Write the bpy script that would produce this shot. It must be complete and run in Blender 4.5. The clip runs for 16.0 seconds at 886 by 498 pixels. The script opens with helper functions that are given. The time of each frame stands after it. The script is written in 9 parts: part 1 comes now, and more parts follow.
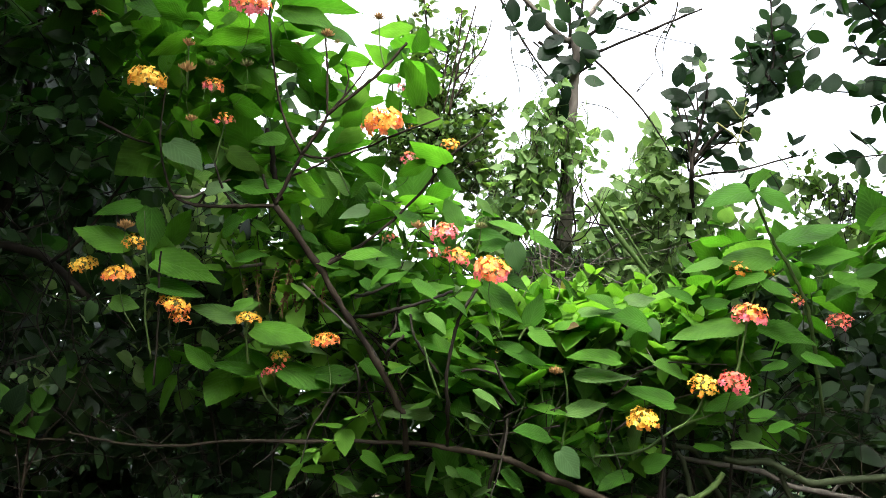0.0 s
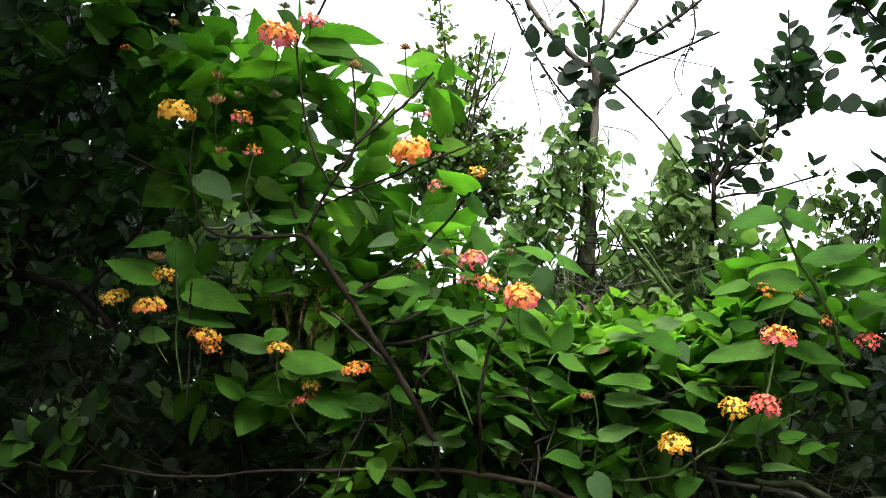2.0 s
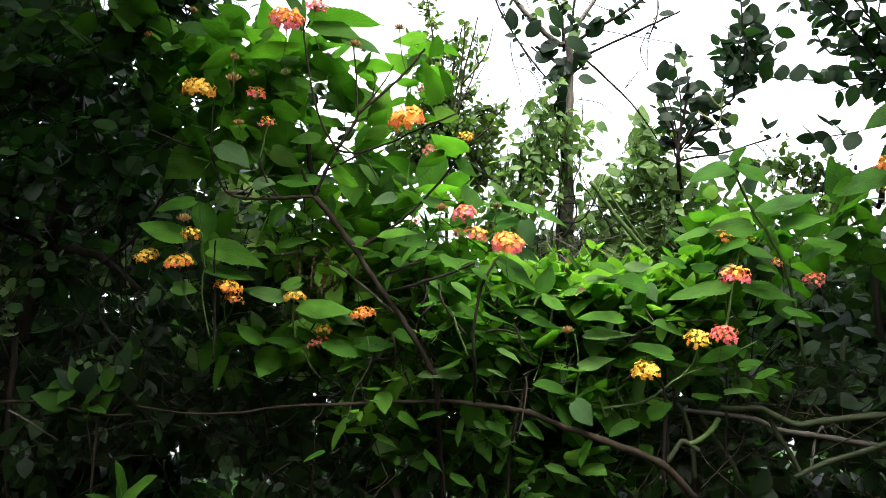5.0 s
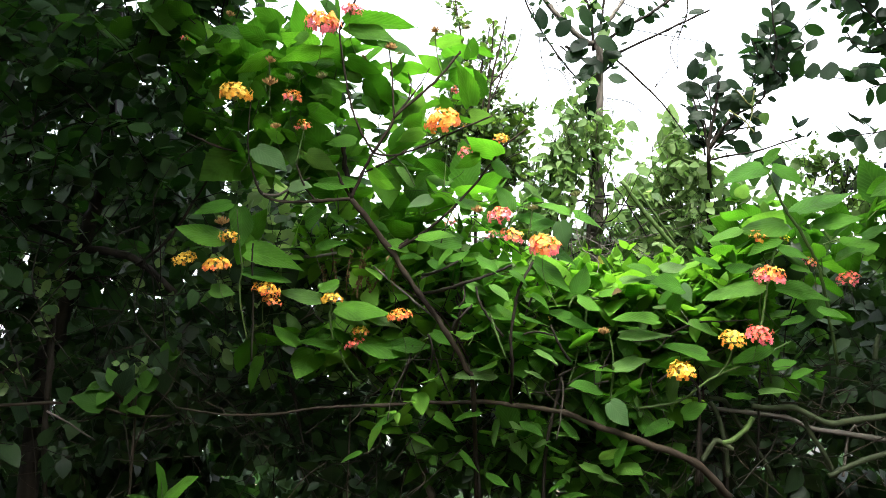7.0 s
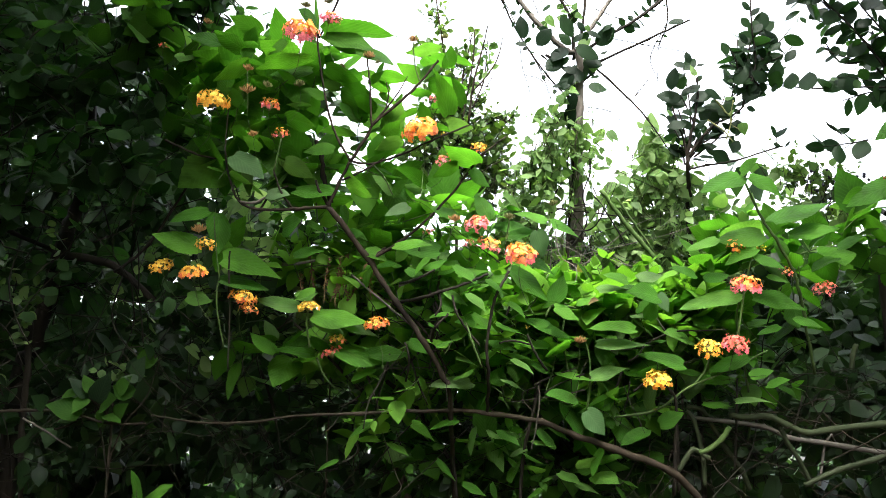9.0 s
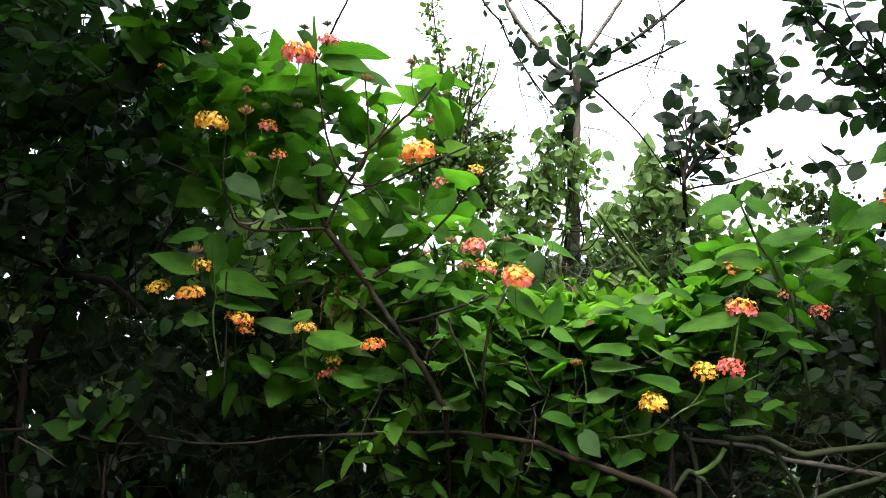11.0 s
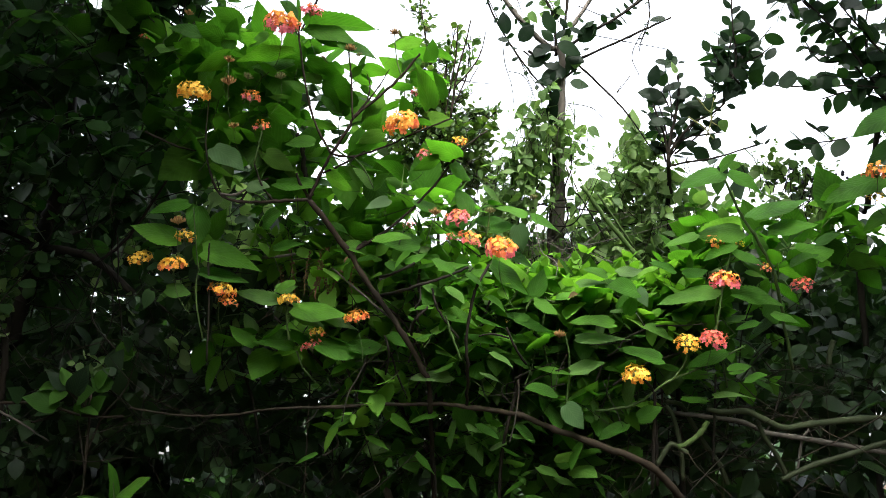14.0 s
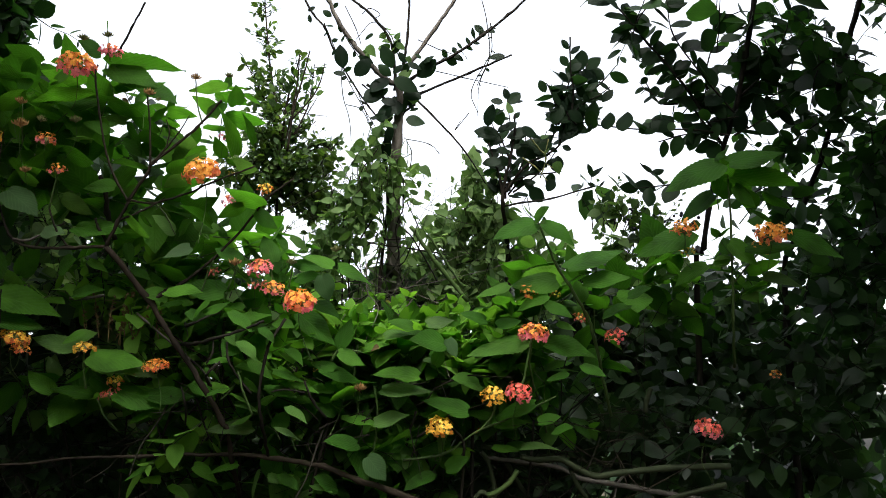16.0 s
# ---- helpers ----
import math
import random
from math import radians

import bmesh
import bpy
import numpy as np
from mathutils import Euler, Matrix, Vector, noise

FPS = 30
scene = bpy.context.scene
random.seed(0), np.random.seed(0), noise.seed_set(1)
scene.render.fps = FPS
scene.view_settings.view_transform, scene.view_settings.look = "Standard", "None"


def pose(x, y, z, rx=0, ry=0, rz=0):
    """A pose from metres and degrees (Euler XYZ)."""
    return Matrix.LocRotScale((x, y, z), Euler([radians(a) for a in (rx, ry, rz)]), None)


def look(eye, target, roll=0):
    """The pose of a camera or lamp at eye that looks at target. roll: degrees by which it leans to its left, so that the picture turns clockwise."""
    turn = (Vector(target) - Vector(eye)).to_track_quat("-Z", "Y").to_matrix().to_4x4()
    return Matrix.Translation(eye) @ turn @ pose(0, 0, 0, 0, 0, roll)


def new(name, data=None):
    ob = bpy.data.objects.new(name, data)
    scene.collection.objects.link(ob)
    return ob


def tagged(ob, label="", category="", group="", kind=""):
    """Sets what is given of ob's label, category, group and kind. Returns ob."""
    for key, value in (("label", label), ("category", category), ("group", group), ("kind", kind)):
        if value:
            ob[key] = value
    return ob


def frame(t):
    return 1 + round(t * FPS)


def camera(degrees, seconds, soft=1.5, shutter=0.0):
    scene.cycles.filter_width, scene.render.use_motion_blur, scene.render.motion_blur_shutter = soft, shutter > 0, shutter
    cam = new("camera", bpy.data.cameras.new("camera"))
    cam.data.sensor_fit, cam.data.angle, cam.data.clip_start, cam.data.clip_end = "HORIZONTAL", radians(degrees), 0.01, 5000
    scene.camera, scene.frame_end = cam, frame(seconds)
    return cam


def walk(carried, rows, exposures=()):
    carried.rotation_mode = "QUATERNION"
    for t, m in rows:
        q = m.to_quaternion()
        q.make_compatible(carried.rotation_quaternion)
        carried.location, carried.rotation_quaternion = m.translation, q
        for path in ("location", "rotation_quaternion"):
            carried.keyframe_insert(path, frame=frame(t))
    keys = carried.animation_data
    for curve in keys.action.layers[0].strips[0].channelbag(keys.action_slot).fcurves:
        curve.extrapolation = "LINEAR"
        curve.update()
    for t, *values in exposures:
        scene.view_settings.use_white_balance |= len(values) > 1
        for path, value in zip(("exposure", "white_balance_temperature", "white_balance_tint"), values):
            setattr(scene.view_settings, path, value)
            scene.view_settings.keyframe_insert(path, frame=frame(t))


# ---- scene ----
cam = camera(54, 16.0, soft=0.8)
PATH = [
    (0, (0.04, 0.0988, 1.4446), (0.0773, 2.0381, 1.9324), 2.09),
    (0.5, (0.0341, 0.0968, 1.4503), (0.0656, 2.0315, 1.9561), 1.97),
    (1, (0.0286, 0.0972, 1.4507), (0.0648, 2.0313, 1.9586), 1.71),
    (1.5, (0.0165, 0.095, 1.4527), (0.0463, 2.0263, 1.9713), 1.35),
    (2, (0.0189, 0.0936, 1.4507), (0.0457, 2.0227, 1.9777), 1.25),
    (2.5, (0.0062, 0.092, 1.4624), (0.0713, 2.0233, 1.9781), 0.96),
    (3, (-0.0169, -0.0097, 1.401), (0.0505, 1.9064, 1.9702), 0.07),
    (3.5, (-0.0116, 0.0044, 1.4071), (0.0537, 1.9269, 1.9544), -0.17),
    (4, (0.0048, 0.0075, 1.3933), (0.0727, 1.931, 1.9372), -0.29),
    (4.2, (0.0114, 0.0087, 1.3914), (0.0743, 1.9359, 1.9224), -0.40),
    (6.3, (-0.0066, 0.0137, 1.3702), (0.0454, 1.9407, 1.9028), -0.58),
    (6.5, (-0.0121, 0.0134, 1.3755), (0.0341, 1.9449, 1.8923), -0.52),
    (7, (-0.0182, 0.0062, 1.3932), (0.0244, 1.9397, 1.9027), -0.63),
    (7.5, (-0.0127, 0.0039, 1.3976), (0.0344, 1.9359, 1.9127), -0.69),
    (8, (-0.0106, 0.0047, 1.3957), (0.0416, 1.9367, 1.9101), -0.74),
    (8.5, (-0.0058, 0.0039, 1.3976), (0.053, 1.9349, 1.9151), -0.66),
    (9, (-0.0034, 0.0045, 1.396), (0.0561, 1.9346, 1.9168), -0.53),
    (9.5, (-0.0002, 0.0043, 1.3995), (0.0636, 1.9345, 1.9192), -0.50),
    (10, (-0.0105, -0.0002, 1.4089), (0.0549, 1.9276, 1.9375), -0.48),
    (10.2, (-0.0043, -0.0017, 1.4094), (0.0592, 1.9254, 1.9407), -0.43),
    (12.3, (-0.0031, 0.0007, 1.4084), (0.0892, 1.9246, 1.9469), 0.44),
    (12.5, (-0.0073, 0.0013, 1.4103), (0.0924, 1.9269, 1.9415), 0.49),
    (13, (0.0007, 0.0045, 1.3988), (0.0988, 1.9327, 1.921), 0.20),
    (13.5, (0.0024, 0.0038, 1.3965), (0.097, 1.9316, 1.9204), -0.02),
    (14, (0.0019, 0.0055, 1.389), (0.0937, 1.9339, 1.9114), -0.43),
    (14.5, (0.021, -0.0046, 1.4245), (0.1244, 1.9276, 1.93), -0.95),
    (15, (0.1163, -0.017, 1.4664), (0.2637, 1.9189, 1.9465), -1.12),
    (15.5, (0.1536, -0.0174, 1.4689), (0.3136, 1.916, 1.9549), -0.97),
    (16, (0.1507, -0.0136, 1.4634), (0.332, 1.9238, 1.9257), 0.12),
]
walk(cam, [(t, look(eye, target, roll)) for t, eye, target, roll in PATH], exposures=[
    (0, 2.50), (0.5, 2.40), (1, 2.32), (1.5, 2.18), (2, 2.08), (2.5, 2.03), (3, 1.88), (4.2, 1.93), (6.3, 2.68), (8, 2.66), (9.5, 2.56), (10.2, 2.38), (12.3, 1.98), (14, 2.03), (14.5, 2.03), (15, 1.86), (15.5, 1.31), (16, 1.12)
])

# ---- world and sun: a bright overcast noon sky ----
SUN_UP, SUN_TURN = 56.0, 178.0
world = bpy.data.worlds.new("sky")
scene.world = world
world.use_nodes = True
wt = world.node_tree
wt.nodes.clear()
w_sky = wt.nodes.new("ShaderNodeTexSky")
w_sky.sky_type, w_sky.sun_disc = "NISHITA", False
w_sky.sun_elevation, w_sky.sun_rotation = radians(SUN_UP), radians(SUN_TURN)
w_sky.dust_density, w_sky.air_density, w_sky.ozone_density = 6.0, 1.0, 1.0
w_grey = wt.nodes.new("ShaderNodeHueSaturation")
w_grey.inputs["Saturation"].default_value = 0.32
w_grey.inputs["Value"].default_value = 1.75
w_bg = wt.nodes.new("ShaderNodeBackground")
w_bg.inputs["Strength"].default_value = 0.15
w_out = wt.nodes.new("ShaderNodeOutputWorld")
wt.links.new(w_sky.outputs[0], w_grey.inputs["Color"])
wt.links.new(w_grey.outputs[0], w_bg.inputs["Color"])
wt.links.new(w_bg.outputs[0], w_out.inputs["Surface"])

sun_data = bpy.data.lights.new("sun", "SUN")
sun_data.energy, sun_data.angle, sun_data.color = 0.75, radians(30), (1.0, 0.97, 0.92)
sun = new("sun", sun_data)
a, e = radians(SUN_TURN), radians(SUN_UP)
sun.matrix_world = look((0, 0, 0), (-math.sin(a) * math.cos(e), -math.cos(a) * math.cos(e), -math.sin(e))) @ Matrix.Identity(4)

# ---- materials ----


def shader(name):
    m = bpy.data.materials.new(name)
    m.use_nodes = True
    t = m.node_tree
    t.nodes.clear()
    return m, t


def add(t, kind, **inputs):
    n = t.nodes.new(kind)
    for k, v in inputs.items():
        n.inputs[k.replace("_", " ")].default_value = v
    return n


def rnd(t):
    """A random value for each leaf, whether an object of its own or an island of a larger mesh."""
    info, geo, both, one = (t.nodes.new(k) for k in ("ShaderNodeObjectInfo", "ShaderNodeNewGeometry", "ShaderNodeMath", "ShaderNodeMath"))
    both.operation, one.operation = "ADD", "FRACT"
    t.links.new(info.outputs["Random"], both.inputs[0])
    t.links.new(geo.outputs["Random Per Island"], both.inputs[1])
    t.links.new(both.outputs[0], one.inputs[0])
    return one.outputs[0]


def ramp(t, fac, *stops):
    r = t.nodes.new("ShaderNodeValToRGB")
    while len(r.color_ramp.elements) < len(stops):
        r.color_ramp.elements.new(0.5)
    for el, (p, c) in zip(r.color_ramp.elements, stops):
        el.position, el.color = p, (*c, 1)
    t.links.new(fac, r.inputs[0])
    return r.outputs[0]


def leaf_material(name, dark, mid, light, glow, rough=0.45, vein=0.35, through_light=0.4, coat=0.25, blemish=0.25, relief=0.4, odd=None):
    """A leaf: three tones picked per leaf, pale veins, blotches, soft relief, light passing through."""
    m, t = shader(name)
    out = t.nodes.new("ShaderNodeOutputMaterial")
    tone = ramp(t, rnd(t), (0.0, dark), (0.45, mid), (0.8, light), (1.0, odd or mid))
    uv = t.nodes.new("ShaderNodeUVMap")
    # side veins: slanted stripes mirrored at the midrib
    sep = t.nodes.new("ShaderNodeSeparateXYZ")
    t.links.new(uv.outputs[0], sep.inputs[0])
    away = add(t, "ShaderNodeMath")
    away.operation = "ABSOLUTE"
    t.links.new(sep.outputs[1], away.inputs[0])
    slant = add(t, "ShaderNodeMath")
    slant.operation = "MULTIPLY_ADD"
    t.links.new(away.outputs[0], slant.inputs[0])
    slant.inputs[1].default_value = -0.55
    t.links.new(sep.outputs[0], slant.inputs[2])
    saw = add(t, "ShaderNodeMath")
    saw.operation = "PINGPONG"
    t.links.new(slant.outputs[0], saw.inputs[0])
    saw.inputs[1].default_value = 0.06
    line = ramp(t, saw.outputs[0], (0.0, (1, 1, 1)), (0.012, (0.25, 0.25, 0.25)), (0.05, (0, 0, 0)))
    rib = ramp(t, away.outputs[0], (0.0, (1, 1, 1)), (0.03, (0.5, 0.5, 0.5)), (0.07, (0, 0, 0)))
    veins = t.nodes.new("ShaderNodeMath")
    veins.operation = "MAXIMUM"
    t.links.new(line, veins.inputs[0])
    t.links.new(rib, veins.inputs[1])
    pos = t.nodes.new("ShaderNodeNewGeometry")
    blot = add(t, "ShaderNodeTexNoise", Scale=38.0, Detail=3.0)
    t.links.new(pos.outputs["Position"], blot.inputs["Vector"])
    fine = add(t, "ShaderNodeTexNoise", Scale=420.0, Detail=2.0)
    t.links.new(pos.outputs["Position"], fine.inputs["Vector"])
    spots = ramp(t, blot.outputs[0], (0.3, (1 - blemish,) * 3), (0.62, (1.1, 1.1, 1.05)))
    mul = t.nodes.new("ShaderNodeMix")
    mul.data_type, mul.blend_type = "RGBA", "MULTIPLY"
    mul.inputs[0].default_value = 1.0
    t.links.new(tone, mul.inputs[6])
    t.links.new(spots, mul.inputs[7])
    pale = t.nodes.new("ShaderNodeMix")
    pale.data_type = "RGBA"
    k = t.nodes.new("ShaderNodeMath")
    k.operation = "MULTIPLY"
    k.inputs[1].default_value = vein
    t.links.new(veins.outputs[0], k.inputs[0])
    t.links.new(k.outputs[0], pale.inputs[0])
    t.links.new(mul.outputs[2], pale.inputs[6])
    pale.inputs[7].default_value = (light[0] * 1.5 + 0.02, light[1] * 1.4 + 0.02, light[2] * 1.5 + 0.02, 1)
    bump = add(t, "ShaderNodeBump", Strength=relief, Distance=0.002)
    mix_h = t.nodes.new("ShaderNodeMath")
    mix_h.operation = "MULTIPLY_ADD"
    mix_h.inputs[1].default_value = -0.6
    t.links.new(veins.outputs[0], mix_h.inputs[0])
    t.links.new(fine.outputs[0], mix_h.inputs[2])
    t.links.new(mix_h.outputs[0], bump.inputs["Height"])
    p = add(t, "ShaderNodeBsdfPrincipled", Roughness=rough)
    p.inputs["Specular IOR Level"].default_value = coat
    t.links.new(pale.outputs[2], p.inputs["Base Color"])
    t.links.new(bump.outputs[0], p.inputs["Normal"])
    tr = t.nodes.new("ShaderNodeBsdfTranslucent")
    tint = t.nodes.new("ShaderNodeMix")
    tint.data_type, tint.blend_type = "RGBA", "MULTIPLY"
    tint.inputs[0].default_value = 1.0
    t.links.new(pale.outputs[2], tint.inputs[6])
    tint.inputs[7].default_value = (*glow, 1)
    t.links.new(tint.outputs[2], tr.inputs["Color"])
    mix = t.nodes.new("ShaderNodeMixShader")
    mix.inputs[0].default_value = through_light
    t.links.new(p.outputs[0], mix.inputs[1])
    t.links.new(tr.outputs[0], mix.inputs[2])
    t.links.new(mix.outputs[0], out.inputs[0])
    return m


def bark_material(name, dark, light, scale=90.0, rough=0.8):
    m, t = shader(name)
    out = t.nodes.new("ShaderNodeOutputMaterial")
    pos = t.nodes.new("ShaderNodeNewGeometry")
    stretch = t.nodes.new("ShaderNodeMapping")
    stretch.inputs["Scale"].default_value = (1, 1, 0.35)
    t.links.new(pos.outputs["Position"], stretch.inputs[0])
    n = add(t, "ShaderNodeTexNoise", Scale=scale, Detail=5.0, Roughness=0.7)
    big = add(t, "ShaderNodeTexNoise", Scale=14.0, Detail=2.0)
    t.links.new(stretch.outputs[0], n.inputs["Vector"])
    t.links.new(pos.outputs["Position"], big.inputs["Vector"])
    both = t.nodes.new("ShaderNodeMath")
    both.operation = "MULTIPLY_ADD"
    both.inputs[1].default_value = 0.6
    t.links.new(big.outputs[0], both.inputs[0])
    half = t.nodes.new("ShaderNodeMath")
    half.operation = "MULTIPLY"
    half.inputs[1].default_value = 0.5
    t.links.new(n.outputs[0], half.inputs[0])
    t.links.new(half.outputs[0], both.inputs[2])
    c = ramp(t, both.outputs[0], (0.38, dark), (0.68, light))
    b = add(t, "ShaderNodeBump", Strength=0.7, Distance=0.002)
    t.links.new(n.outputs[0], b.inputs["Height"])
    p = add(t, "ShaderNodeBsdfPrincipled", Roughness=rough)
    p.inputs["Specular IOR Level"].default_value = 0.12
    t.links.new(c, p.inputs["Base Color"])
    t.links.new(b.outputs[0], p.inputs["Normal"])
    t.links.new(p.outputs[0], out.inputs[0])
    return m


def petal_material(name, a_col, b_col):
    m, t = shader(name)
    out = t.nodes.new("ShaderNodeOutputMaterial")
    c = ramp(t, rnd(t), (0.0, a_col), (1.0, b_col))
    pos = t.nodes.new("ShaderNodeNewGeometry")
    n = add(t, "ShaderNodeTexNoise", Scale=600.0, Detail=2.0)
    t.links.new(pos.outputs["Position"], n.inputs["Vector"])
    v = ramp(t, n.outputs[0], (0.3, (0.8, 0.8, 0.8)), (0.7, (1.1, 1.1, 1.1)))
    mul = t.nodes.new("ShaderNodeMix")
    mul.data_type, mul.blend_type = "RGBA", "MULTIPLY"
    mul.inputs[0].default_value = 1.0
    t.links.new(c, mul.inputs[6])
    t.links.new(v, mul.inputs[7])
    p = add(t, "ShaderNodeBsdfPrincipled", Roughness=0.6)
    p.inputs["Specular IOR Level"].default_value = 0.2
    tr = t.nodes.new("ShaderNodeBsdfTranslucent")
    t.links.new(mul.outputs[2], p.inputs["Base Color"])
    t.links.new(mul.outputs[2], tr.inputs["Color"])
    mix = t.nodes.new("ShaderNodeMixShader")
    mix.inputs[0].default_value = 0.4
    t.links.new(p.outputs[0], mix.inputs[1])
    t.links.new(tr.outputs[0], mix.inputs[2])
    t.links.new(mix.outputs[0], out.inputs[0])
    return m


LANTANA = leaf_material("lantana_leaf", (0.03, 0.095, 0.012), (0.047, 0.143, 0.016), (0.075, 0.2, 0.023), (1.35, 1.6, 0.62), 0.55, 0.1, 0.56, 0.1, blemish=0.45, relief=0.6, odd=(0.085, 0.15, 0.055))
# lighter leaf: young tips, and inner leaves with skylight put into the colour
YOUNG_LIT = leaf_material("young_and_lit_leaf", (0.06, 0.15, 0.018), (0.09, 0.21, 0.028), (0.13, 0.27, 0.045), (1.4, 1.6, 0.6), 0.6, 0.1, 0.5, 0.02, blemish=0.2, relief=0.25)
# darker copy of the lantana leaf; low shade is put into its colour
DIM_GREEN = leaf_material("dim_green_leaf", (0.016, 0.05, 0.007), (0.026, 0.076, 0.01), (0.046, 0.12, 0.018), (1.3, 1.6, 0.5), 0.55, 0.12, 0.48, 0.08, blemish=0.3, relief=0.25)
LANTANA_PALE = leaf_material("lantana_leaf_underside", (0.034, 0.08, 0.024), (0.045, 0.1, 0.034), (0.065, 0.12, 0.046), (1.0, 1.2, 0.8), 0.7, 0.2, 0.35, 0.15, relief=0.15)
# glossy leaf, its colour lowered to carry the crowns' shade
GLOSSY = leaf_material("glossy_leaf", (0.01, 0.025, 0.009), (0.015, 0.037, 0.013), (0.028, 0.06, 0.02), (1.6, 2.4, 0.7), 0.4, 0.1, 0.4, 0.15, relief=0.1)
# near-black round leaf: its backlit look against the sky is painted in
SILHOUETTE = leaf_material("silhouette_leaf", (0.004, 0.0105, 0.0055), (0.0065, 0.016, 0.0075), (0.012, 0.027, 0.011), (1.7, 2.4, 0.9), 0.45, 0.1, 0.4, 0.07, relief=0.1)
# undergrowth leaf, darkened: the thicket's deep shade is put into the colour
SHADE = leaf_material("shaded_undergrowth_leaf", (0.009, 0.022, 0.009), (0.015, 0.035, 0.013), (0.03, 0.062, 0.022), (1.3, 1.7, 0.6), 0.42, 0.12, 0.42, 0.2, relief=0.12)
VINE = leaf_material("vine_leaf", (0.03, 0.07, 0.018), (0.075, 0.145, 0.04), (0.14, 0.225, 0.085), (1.5, 1.6, 0.9), 0.55, 0.15, 0.55, 0.12, relief=0.15)
CREEPER = leaf_material("creeper_leaf", (0.04, 0.085, 0.025), (0.1, 0.175, 0.055), (0.18, 0.265, 0.115), (1.5, 1.6, 1.0), 0.55, 0.15, 0.55, 0.15, relief=0.15)
SMALL = leaf_material("shrub_leaf", (0.022, 0.055, 0.014), (0.042, 0.095, 0.02), (0.095, 0.165, 0.034), (1.5, 1.6, 0.7), 0.42, 0.2, 0.35, 0.35)
YELLOWED = leaf_material("yellowing_leaf", (0.3, 0.28, 0.04), (0.36, 0.33, 0.06), (0.4, 0.38, 0.1), (1.2, 1.2, 0.8), 0.55, 0.3, 0.4, 0.2)
DEAD = leaf_material("dead_leaf", (0.07, 0.05, 0.022), (0.12, 0.085, 0.035), (0.17, 0.12, 0.055), (1.0, 0.9, 0.7), 0.75, 0.3, 0.2, 0.1)
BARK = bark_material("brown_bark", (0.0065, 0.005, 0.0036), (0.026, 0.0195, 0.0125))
GREY_BARK = bark_material("grey_bark", (0.022, 0.019, 0.0155), (0.15, 0.135, 0.115))
# darker copy of the brown bark, with the stems' silhouette shade put in
DARK_BARK = bark_material("shade_dark_bark", (0.004, 0.0035, 0.0025), (0.016, 0.013, 0.009))
GREEN_STEM = bark_material("green_stem", (0.02, 0.042, 0.01), (0.065, 0.105, 0.03), 160.0, 0.55)
PALE_BARK = bark_material("pale_grey_bark", (0.04, 0.036, 0.03), (0.11, 0.1, 0.085))
CANE = bark_material("olive_cane", (0.011, 0.015, 0.007), (0.027, 0.036, 0.016), 70.0, 0.65)
BRACT = bark_material("bract", (0.07, 0.09, 0.025), (0.2, 0.2, 0.08), 300.0, 0.7)
SPENT = bark_material("spent_bract", (0.14, 0.08, 0.03), (0.34, 0.2, 0.075), 300.0, 0.7)
DRY_SEED = bark_material("dry_seed", (0.07, 0.05, 0.022), (0.2, 0.13, 0.06), 300.0, 0.8)
YELLOW = petal_material("yellow_petal", (0.85, 0.46, 0.05), (0.88, 0.62, 0.11))
AMBER = petal_material("amber_petal", (0.86, 0.32, 0.05), (0.88, 0.46, 0.085))
ORANGE = petal_material("orange_petal", (0.82, 0.19, 0.07), (0.86, 0.31, 0.13))
PINK = petal_material("pink_petal", (0.8, 0.16, 0.22), (0.88, 0.28, 0.28))
CORAL = petal_material("coral_petal", (0.8, 0.13, 0.1), (0.86, 0.22, 0.14))
SOIL = bark_material("soil", (0.018, 0.014, 0.009), (0.06, 0.044, 0.026), 30.0, 0.95)

# ---- builders ----


def mesh_of(name, verts, faces, material, uvs=None, smooth=True, second=None, since=0):
    me = bpy.data.meshes.new(name)
    me.from_pydata([tuple(v) for v in verts], [], [tuple(f) for f in faces])
    me.materials.append(material)
    if uvs is not None:
        layer = me.uv_layers.new(name="UVMap")
        loops = np.empty(len(me.loops), dtype=np.int32)
        me.loops.foreach_get("vertex_index", loops)
        layer.data.foreach_set("uv", np.asarray(uvs, dtype=np.float32)[loops].ravel())
    if smooth:
        me.polygons.foreach_set("use_smooth", np.ones(len(me.polygons), dtype=bool))
    if second:
        me.materials.append(second)
        me.polygons.foreach_set("material_index", (np.arange(len(me.polygons)) >= since).astype(np.int32))
    me.update()
    return me


def plant(name, base, label, category, group="", kind=""):
    """A top-level thing: an empty at its foot."""
    ob = new(name)
    ob.empty_display_size = 0.05
    ob.location = base
    return tagged(ob, label, category, group, kind)


def part(name, me, thing, label="", m=None, kind=""):
    """One mesh object under a thing or a part, given in world coordinates."""
    ob = new(name, me)
    ob.parent = thing
    foot = Matrix.Identity(4)
    if thing.parent is None:
        foot = Matrix.Translation(-Vector(thing.location))
    ob.matrix_parent_inverse = foot
    if m is not None:
        ob.matrix_basis = m
    return tagged(ob, label, kind=kind)


